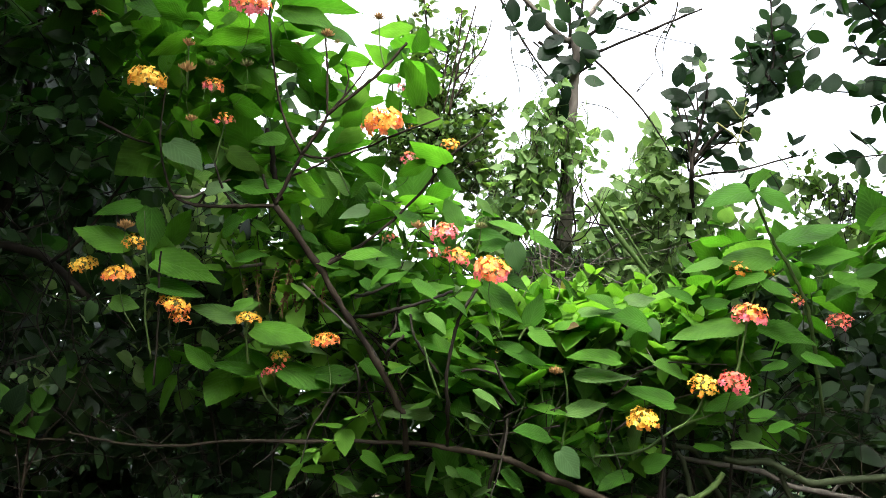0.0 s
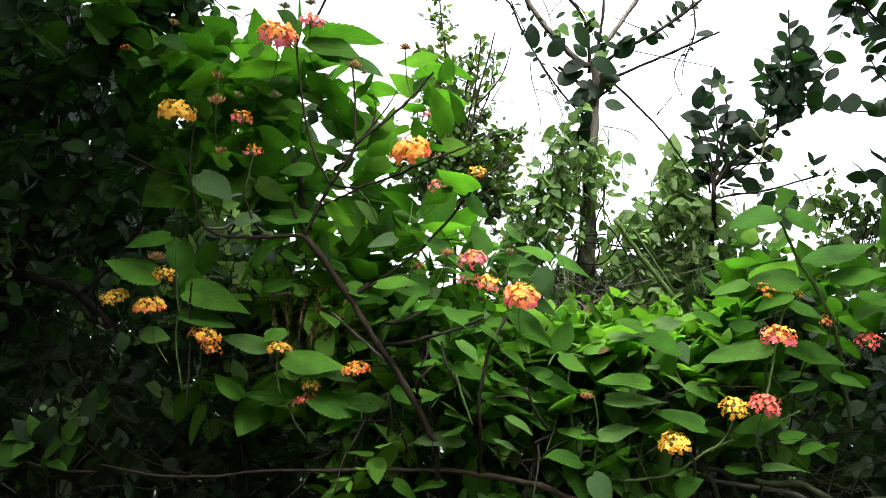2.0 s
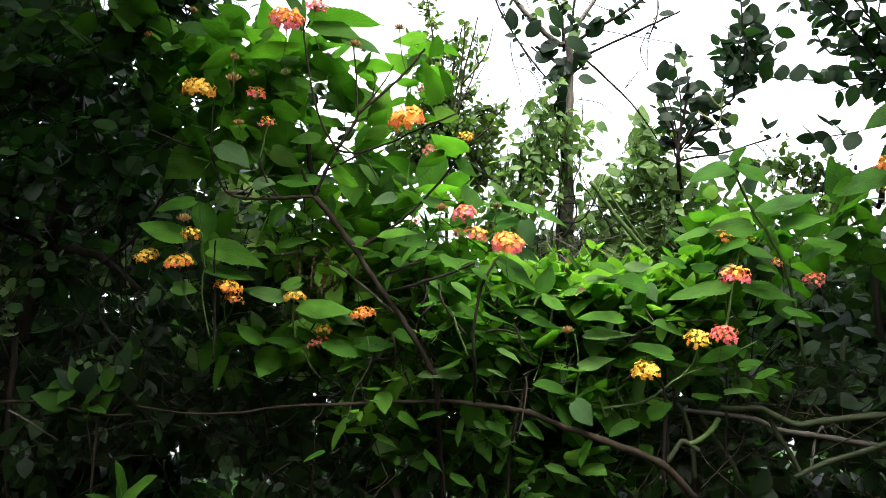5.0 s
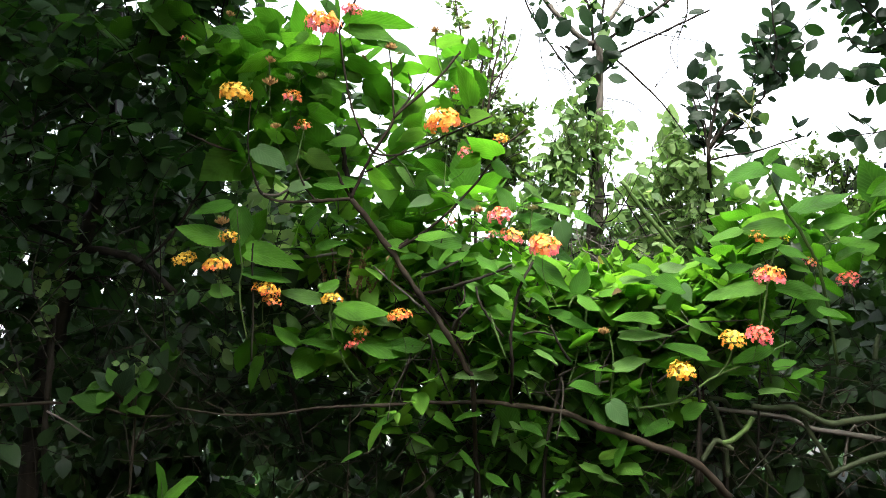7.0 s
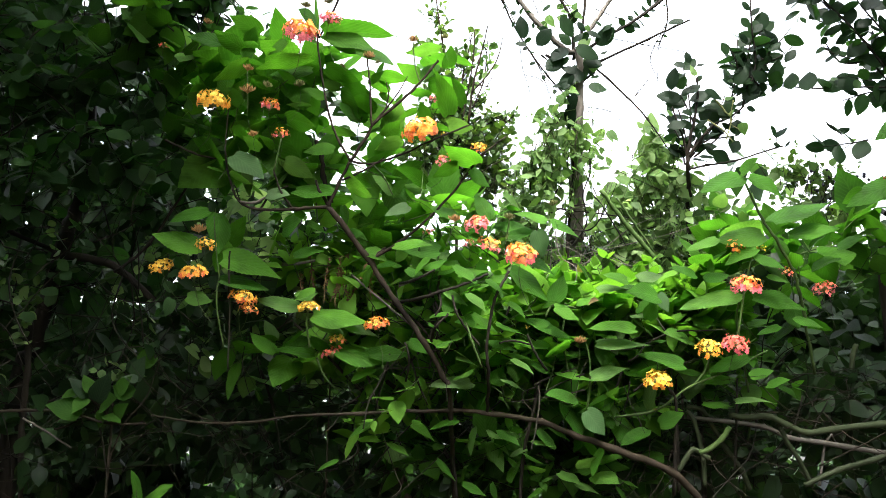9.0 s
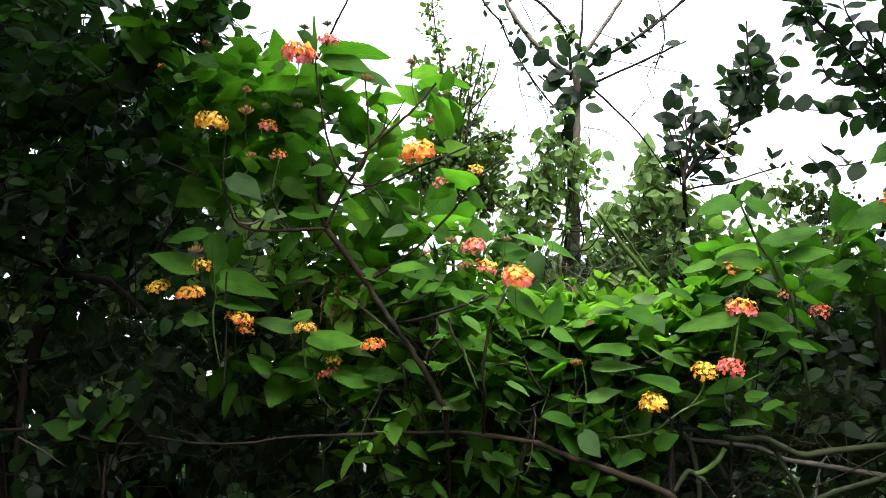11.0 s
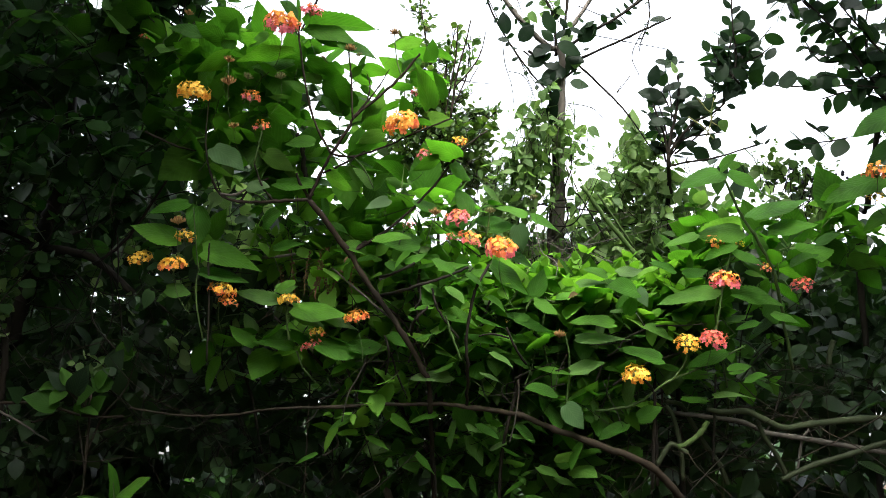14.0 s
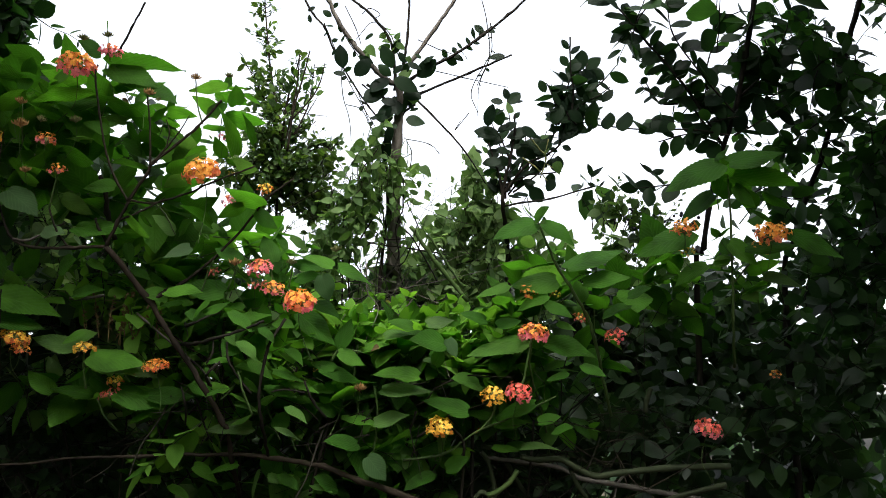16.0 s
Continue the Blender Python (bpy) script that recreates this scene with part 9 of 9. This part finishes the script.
seed_spike(weed, (-0.104, 0.865, 1.574), (-0.106, 0.853, 1.618), 60)
seed_spike(weed, (-0.097, 0.865, 1.571), (-0.097, 0.852, 1.623), 61)
seed_spike(weed, (-0.092, 0.864, 1.574), (-0.089, 0.851, 1.625), 62)
seed_spike(weed, (-0.085, 0.865, 1.571), (-0.081, 0.851, 1.623), 63)
seed_spike(weed, (-0.081, 0.864, 1.574), (-0.072, 0.853, 1.615), 64)
seed_spike(weed, (-0.076, 0.866, 1.568), (-0.067, 0.857, 1.601), 65)
seed_spike(weed, (-0.110, 0.865, 1.574), (-0.115, 0.857, 1.607), 66)
seed_spike(weed, (-0.087, 0.866, 1.568), (-0.088, 0.855, 1.609), 67)
seed_spike(weed, (-0.052, 0.865, 1.568), (-0.051, 0.857, 1.601), 68)
seed_spike(weed, (-0.070, 0.865, 1.571), (-0.075, 0.855, 1.609), 69)

weed = plant("nettle_like_weed", (0.091, 0.979, 0.000), "light green leafy weed growing under the hedge", "weed")
stem(weed, [(0.053, 0.985, 1.361, 0.0008), (0.042, 0.973, 1.408, 0.0006), (0.040, 0.961, 1.456, 0.0005)], GREEN_STEM)
stem(weed, [(0.080, 0.985, 1.361, 0.0008), (0.094, 0.971, 1.411, 0.0006), (0.099, 0.958, 1.461, 0.0005)], GREEN_STEM)
stem(weed, [(0.138, 0.984, 1.360, 0.0008), (0.138, 0.972, 1.406, 0.0006), (0.136, 0.960, 1.452, 0.0005)], GREEN_STEM)
stem(weed, [(0.172, 0.983, 1.360, 0.0008), (0.189, 0.972, 1.401, 0.0006), (0.193, 0.961, 1.442, 0.0005)], GREEN_STEM)
stem(weed, [(0.013, 0.986, 1.361, 0.0008), (-0.003, 0.976, 1.403, 0.0006), (-0.005, 0.965, 1.444, 0.0005)], GREEN_STEM)
stem(weed, [(0.236, 0.982, 1.359, 0.0008), (0.234, 0.972, 1.397, 0.0006), (0.221, 0.962, 1.436, 0.0005)], GREEN_STEM)
leafy = []
leafy.append(((0.041, 0.967, 1.432), (0.043, 0.030, 0.049), 22))
leafy.append(((0.096, 0.964, 1.437), (0.043, 0.030, 0.049), 22))
leafy.append(((0.145, 0.965, 1.431), (0.043, 0.030, 0.049), 20))
leafy.append(((0.194, 0.967, 1.419), (0.043, 0.030, 0.043), 20))
leafy.append(((-0.002, 0.981, 1.421), (0.037, 0.030, 0.049), 18))
leafy.append(((0.245, 0.976, 1.418), (0.043, 0.030, 0.043), 20))
sprays(53, weed, leafy, 0.03, leaf_shape(1.0, 0.66, 6, 0.39, 0.95, 0.1, 0.12, 0.09, 0.02, 0.012, 0.06, 0.15), DIM_GREEN, GREEN_STEM, 0.07, 3, 0.9, 0.7, 0.2, 0.45, 0.2)

young = plant("young_shrub", (-0.324, 0.930, 0.000), "low young shrub with fresh green leaves", "shrub")
stem(young, [(-0.301, 0.966, -0.050, 0.0016), (-0.331, 0.956, 0.711, 0.0013), (-0.321, 0.936, 1.423, 0.0012), (-0.327, 0.926, 1.462, 0.0010), (-0.341, 0.920, 1.485, 0.0009), (-0.356, 0.917, 1.500, 0.0007)], BARK)
stem(young, [(-0.321, 0.936, 1.423, 0.0009), (-0.305, 0.926, 1.459, 0.0008), (-0.283, 0.919, 1.485, 0.0006), (-0.268, 0.908, 1.524, 0.0005)], BARK)
leaf(young, (-0.334, 0.900, 1.483), (-0.353, 0.892, 1.502), 36, "shade")
leaf(young, (-0.337, 0.900, 1.483), (-0.344, 0.883, 1.468), 36, "weed")
leaf(young, (-0.326, 0.901, 1.478), (-0.314, 0.884, 1.501), 15, "shade")
leaf(young, (-0.323, 0.902, 1.475), (-0.300, 0.881, 1.481), 36, "weed")
leaf(young, (-0.320, 0.903, 1.469), (-0.328, 0.914, 1.453), 47, "weed")
leaf(young, (-0.308, 0.904, 1.464), (-0.294, 0.892, 1.476), 36, "weed")
leaf(young, (-0.378, 0.903, 1.475), (-0.383, 0.882, 1.483), 15, "shade")
leaf(young, (-0.331, 0.899, 1.486), (-0.343, 0.903, 1.507), 36, "weed")
leaf(young, (-0.285, 0.894, 1.499), (-0.298, 0.889, 1.504), 36, "shade")
leaf(young, (-0.277, 0.891, 1.510), (-0.268, 0.899, 1.523), 57, "weed")
leaf(young, (-0.271, 0.888, 1.521), (-0.273, 0.871, 1.533), 50, "shade")
leaf(young, (-0.291, 0.899, 1.483), (-0.314, 0.906, 1.496), 15, "weed")
leaf(young, (-0.317, 0.904, 1.466), (-0.298, 0.892, 1.457), 47, "weed")
leaf(young, (-0.346, 0.898, 1.489), (-0.359, 0.891, 1.483), 47, "weed")
leaf(young, (-0.268, 0.864, 1.378), (-0.266, 0.850, 1.412), 66)
leaf(young, (-0.265, 0.864, 1.379), (-0.231, 0.843, 1.399), 68)
leaf(young, (-0.280, 0.865, 1.376), (-0.303, 0.871, 1.385), 66)
leaf(young, (-0.260, 0.865, 1.373), (-0.247, 0.878, 1.368), 66)
stem(young, [(-0.263, 0.885, 1.337, 0.0008), (-0.266, 0.865, 1.374, 0.0006), (-0.268, 0.860, 1.394, 0.0005)], GREEN_STEM)
leaf(young, (-0.340, 0.900, 1.467), (-0.372, 0.888, 1.477), 30, "weed")
leaf(young, (-0.325, 0.900, 1.482), (-0.313, 0.888, 1.506), 30, "shade")
leaf(young, (-0.306, 0.900, 1.487), (-0.290, 0.888, 1.503), 40, "weed")
leaf(young, (-0.291, 0.900, 1.501), (-0.279, 0.888, 1.523), 45, "shade")
leaf(young, (-0.282, 0.900, 1.513), (-0.272, 0.888, 1.534), 30, "weed")

thicket = plant("undergrowth", (-0.059, 1.219, 0.000), "deep tangled green undergrowth of mixed leaves and twigs", "undergrowth", kind="stuff")
leafy = []
leafy.append(((-0.484, 1.117, 1.534), (0.143, 0.120, 0.143), 500))
leafy.append(((-0.311, 1.134, 1.535), (0.146, 0.120, 0.131), 500))
leafy.append(((-0.129, 1.143, 1.484), (0.160, 0.120, 0.109), 500))
leafy.append(((0.053, 1.144, 1.468), (0.160, 0.120, 0.095), 450))
leafy.append(((0.234, 1.140, 1.466), (0.160, 0.120, 0.087), 450))
leafy.append(((0.417, 1.129, 1.492), (0.160, 0.120, 0.102), 450))
leafy.append(((0.585, 1.147, 1.529), (0.120, 0.120, 0.149), 400))
leafy.append(((0.760, 1.168, 1.631), (0.156, 0.150, 0.273), 420))
leafy.append(((-0.501, 1.278, 1.905), (0.228, 0.120, 0.228), 500))
leafy.append(((-0.194, 1.139, 1.701), (0.152, 0.100, 0.099), 400))
leafy.append(((-0.043, 1.192, 1.660), (0.159, 0.100, 0.079), 160))
leafy.append(((0.099, 1.206, 1.600), (0.159, 0.100, 0.079), 240))
leafy.append(((0.298, 1.198, 1.633), (0.159, 0.100, 0.056), 200))
leafy.append(((0.496, 1.192, 1.638), (0.143, 0.100, 0.056), 250))
leafy.append(((-0.149, 1.051, 1.836), (0.080, 0.040, 0.080), 60))
leafy.append(((-0.059, 1.218, 1.312), (0.747, 0.200, 0.097), 900))
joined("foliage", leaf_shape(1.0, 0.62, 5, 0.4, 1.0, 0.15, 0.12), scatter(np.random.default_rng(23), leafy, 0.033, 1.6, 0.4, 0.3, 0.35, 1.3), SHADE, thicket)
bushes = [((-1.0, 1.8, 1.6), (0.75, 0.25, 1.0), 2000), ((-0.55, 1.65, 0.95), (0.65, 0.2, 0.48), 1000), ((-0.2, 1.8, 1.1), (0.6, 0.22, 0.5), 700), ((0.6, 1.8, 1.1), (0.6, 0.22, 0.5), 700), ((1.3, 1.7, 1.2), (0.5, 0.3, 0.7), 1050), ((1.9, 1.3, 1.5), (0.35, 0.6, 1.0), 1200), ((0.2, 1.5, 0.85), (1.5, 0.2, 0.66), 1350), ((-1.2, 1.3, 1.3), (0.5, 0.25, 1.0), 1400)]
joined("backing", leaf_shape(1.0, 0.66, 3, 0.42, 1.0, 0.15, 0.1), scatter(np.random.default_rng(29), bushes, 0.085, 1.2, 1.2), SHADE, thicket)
leafy = []
leafy.append(((-0.551, 1.250, 1.821), (0.220, 0.060, 0.253), 1100))
leafy.append(((-0.317, 1.195, 1.776), (0.145, 0.050, 0.137), 500))
leafy.append(((-0.375, 1.313, 1.566), (0.338, 0.060, 0.135), 560))
leafy.append(((-0.061, 1.262, 1.656), (0.216, 0.050, 0.092), 80))
leafy.append(((0.188, 1.265, 1.622), (0.233, 0.050, 0.067), 110))
leafy.append(((0.215, 1.163, 1.694), (0.086, 0.030, 0.031), 100))
leafy.append(((0.272, 1.139, 1.703), (0.100, 0.040, 0.032), 150))
leafy.append(((0.441, 1.156, 1.703), (0.094, 0.040, 0.031), 90))
leafy.append(((0.479, 1.273, 1.570), (0.250, 0.050, 0.100), 300))
leafy.append(((0.104, 1.309, 1.462), (0.416, 0.060, 0.116), 320))
leafy.append(((-0.486, 1.367, 1.371), (0.237, 0.050, 0.038), 200))
leafy.append(((-0.182, 1.362, 1.364), (0.169, 0.050, 0.034), 110))
leafy.append(((0.545, 1.347, 1.360), (0.220, 0.050, 0.038), 150))
leafy.append(((0.563, 1.239, 1.690), (0.133, 0.050, 0.050), 80))
leafy.append(((0.790, 1.232, 1.618), (0.253, 0.060, 0.130), 300))
leafy.append(((0.950, 1.218, 1.829), (0.114, 0.060, 0.219), 180))
leafy.append(((0.601, 1.320, 1.381), (0.118, 0.040, 0.032), 260))
leafy.append(((0.414, 1.340, 1.379), (0.136, 0.040, 0.033), 160))
leafy.append(((-0.538, 1.320, 1.395), (0.130, 0.040, 0.040), 240))
leafy.append(((-0.592, 1.200, 2.072), (0.093, 0.040, 0.058), 200))
leafy.append(((-0.497, 1.160, 2.031), (0.106, 0.030, 0.055), 150))
leafy.append(((-0.428, 1.100, 1.930), (0.061, 0.030, 0.042), 70))
leafy.append(((0.662, 1.150, 1.654), (0.058, 0.030, 0.048), 50))
leafy.append(((0.865, 1.180, 1.764), (0.071, 0.030, 0.035), 30))
leafy.append(((0.825, 1.260, 1.464), (0.070, 0.030, 0.057), 170))
leafy.append(((-0.389, 1.300, 1.381), (0.096, 0.030, 0.031), 120))
leafy.append(((0.701, 1.260, 1.434), (0.077, 0.030, 0.032), 110))
leafy.append(((-0.412, 1.330, 1.438), (0.065, 0.030, 0.024), 110))
leafy.append(((-0.413, 1.340, 1.419), (0.124, 0.030, 0.028), 180))
leafy.append(((0.464, 1.300, 1.488), (0.076, 0.030, 0.041), 90))
leafy.append(((0.482, 1.200, 1.626), (0.057, 0.030, 0.049), 120))
leafy.append(((0.595, 1.220, 1.613), (0.091, 0.030, 0.067), 200))
leafy.append(((0.666, 1.220, 1.714), (0.051, 0.030, 0.052), 60))
leafy.append(((0.504, 1.240, 1.862), (0.053, 0.030, 0.028), 10))
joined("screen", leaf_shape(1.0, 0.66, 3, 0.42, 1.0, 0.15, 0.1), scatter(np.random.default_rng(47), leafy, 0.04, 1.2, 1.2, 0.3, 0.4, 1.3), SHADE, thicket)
leafy = []
leafy.append(((-0.421, 1.001, 1.500), (0.127, 0.050, 0.096), 300))
leafy.append(((-0.275, 0.999, 1.492), (0.127, 0.050, 0.083), 300))
leafy.append(((-0.116, 1.008, 1.448), (0.140, 0.040, 0.057), 300))
leafy.append(((0.043, 0.999, 1.427), (0.139, 0.040, 0.050), 260))
leafy.append(((0.200, 0.998, 1.419), (0.139, 0.040, 0.044), 260))
leafy.append(((0.370, 1.022, 1.431), (0.130, 0.040, 0.052), 260))
leafy.append(((0.506, 1.006, 1.480), (0.091, 0.050, 0.104), 260))
leafy.append(((-0.182, 0.981, 1.632), (0.091, 0.050, 0.058), 220))
leafy.append(((-0.082, 0.965, 1.569), (0.101, 0.040, 0.044), 180))
leafy.append(((0.612, 0.965, 1.506), (0.143, 0.050, 0.065), 220))
leafy.append(((0.745, 0.959, 1.565), (0.080, 0.050, 0.106), 180))
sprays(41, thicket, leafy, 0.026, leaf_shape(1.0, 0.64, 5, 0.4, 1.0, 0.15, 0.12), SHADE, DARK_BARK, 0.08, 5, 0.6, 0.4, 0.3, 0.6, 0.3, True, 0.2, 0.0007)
leafy = []
leafy.append(((-0.188, 0.970, 1.668), (0.039, 0.030, 0.037), 50))
leafy.append(((-0.135, 0.970, 1.628), (0.045, 0.030, 0.037), 60))
leafy.append(((-0.096, 0.970, 1.575), (0.051, 0.030, 0.032), 60))
leafy.append(((-0.167, 0.980, 1.578), (0.038, 0.030, 0.033), 40))
leafy.append(((-0.039, 0.980, 1.551), (0.051, 0.030, 0.032), 46))
leafy.append(((-0.077, 0.980, 1.513), (0.057, 0.030, 0.025), 40))
leafy.append(((-0.219, 0.980, 1.733), (0.033, 0.030, 0.035), 30))
# lighter leaf colour used in place of skylight reaching the thicket
sprays(142, thicket, leafy, 0.021, leaf_shape(1.0, 0.7, 5, 0.42, 0.9, 0.15, 0.12), CREEPER, DARK_BARK, 0.07, 5, 1.0, 0.4, 0.3, 0.8, 0.35, True, 0.4, 0.0006, "pale_foliage")
leafy = []
leafy.append(((-0.410, 1.024, 1.490), (0.117, 0.060, 0.097), 40))
leafy.append(((-0.252, 1.032, 1.522), (0.119, 0.060, 0.099), 50))
leafy.append(((-0.085, 1.027, 1.448), (0.130, 0.050, 0.065), 50))
leafy.append(((0.079, 1.045, 1.448), (0.133, 0.050, 0.060), 40))
leafy.append(((0.305, 1.020, 1.444), (0.162, 0.060, 0.058), 40))
leafy.append(((-0.119, 1.001, 1.629), (0.099, 0.050, 0.053), 26))
leafy.append(((0.180, 0.989, 1.652), (0.053, 0.030, 0.040), 26))
leafy.append(((-0.409, 0.966, 1.709), (0.097, 0.060, 0.097), 30))
leafy.append(((-0.080, 0.944, 1.491), (0.121, 0.030, 0.054), 40))
leafy.append(((-0.266, 0.958, 1.531), (0.111, 0.040, 0.080), 40))
leafy.append(((0.101, 0.934, 1.513), (0.109, 0.030, 0.060), 40))
leafy.append(((0.289, 0.966, 1.454), (0.123, 0.030, 0.049), 30))
leafy.append(((-0.408, 0.958, 1.545), (0.093, 0.050, 0.123), 40))
leafy.append(((0.422, 0.969, 1.508), (0.076, 0.040, 0.076), 30))
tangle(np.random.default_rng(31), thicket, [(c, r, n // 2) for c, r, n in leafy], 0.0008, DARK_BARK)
leafy = []
leafy.append(((0.343, 0.949, 1.434), (0.121, 0.040, 0.054), 50))
leafy.append(((0.443, 0.960, 1.464), (0.056, 0.040, 0.068), 26))
leafy.append(((0.189, 0.945, 1.424), (0.120, 0.030, 0.042), 26))
leafy.append(((-0.020, 0.958, 1.432), (0.121, 0.030, 0.048), 26))
leafy.append(((-0.267, 0.980, 1.448), (0.123, 0.040, 0.056), 26))
leafy.append(((-0.409, 0.976, 1.473), (0.080, 0.040, 0.074), 24))
leafy.append(((-0.098, 0.916, 1.597), (0.066, 0.030, 0.042), 26))
leafy.append(((0.057, 0.887, 1.577), (0.076, 0.030, 0.047), 20))
leafy.append(((0.187, 0.977, 1.697), (0.033, 0.030, 0.020), 8))
leafy.append(((0.303, 0.977, 1.724), (0.047, 0.030, 0.027), 4))
tangle(np.random.default_rng(61), thicket, [(c, r, n // 2) for c, r, n in leafy], 0.0006, BARK)

# hedge added out of view, to hold back skylight from behind and beside
hedge = plant("unseen_hedge", (0.0, -2.4, 0.0), "unseen leafy hedge added to block low light", "hedge", kind="stuff")
bushes = [((-1.6, -2.2, 1.4), (1.3, 0.5, 1.8), 1500), ((-0.2, -2.5, 1.2), (0.8, 0.5, 1.4), 1200), ((1.4, -2.3, 1.4), (1.2, 0.6, 1.6), 1400), ((-2.5, 1.4, 1.3), (0.6, 0.8, 1.6), 700), ((2.7, -1.3, 1.2), (0.6, 0.8, 1.3), 700), ((-2.3, 0.0, 1.4), (0.5, 2.2, 1.8), 1700), ((2.6, 0.3, 1.4), (0.4, 2.0, 1.8), 1500)]
joined("foliage", leaf_shape(1.0, 0.66, 3, 0.42, 1.0, 0.15, 0.1), scatter(np.random.default_rng(37), bushes, 0.17), SHADE, hedge)
# made-up ring of leaves that covers the bright horizon in the gaps
far = np.random.default_rng(43)
bushes = [((6 * math.cos(k * 0.349), 6 * math.sin(k * 0.349), 0.7), (1.5, 1.5, 1.05 + far.uniform(-0.05, 0.1)), 560) for k in range(18)]
joined("distant_foliage", leaf_shape(1.0, 0.66, 3, 0.42, 1.0, 0.15, 0.1), scatter(far, bushes, 0.3, 1.2, 1.0), SHADE, hedge)
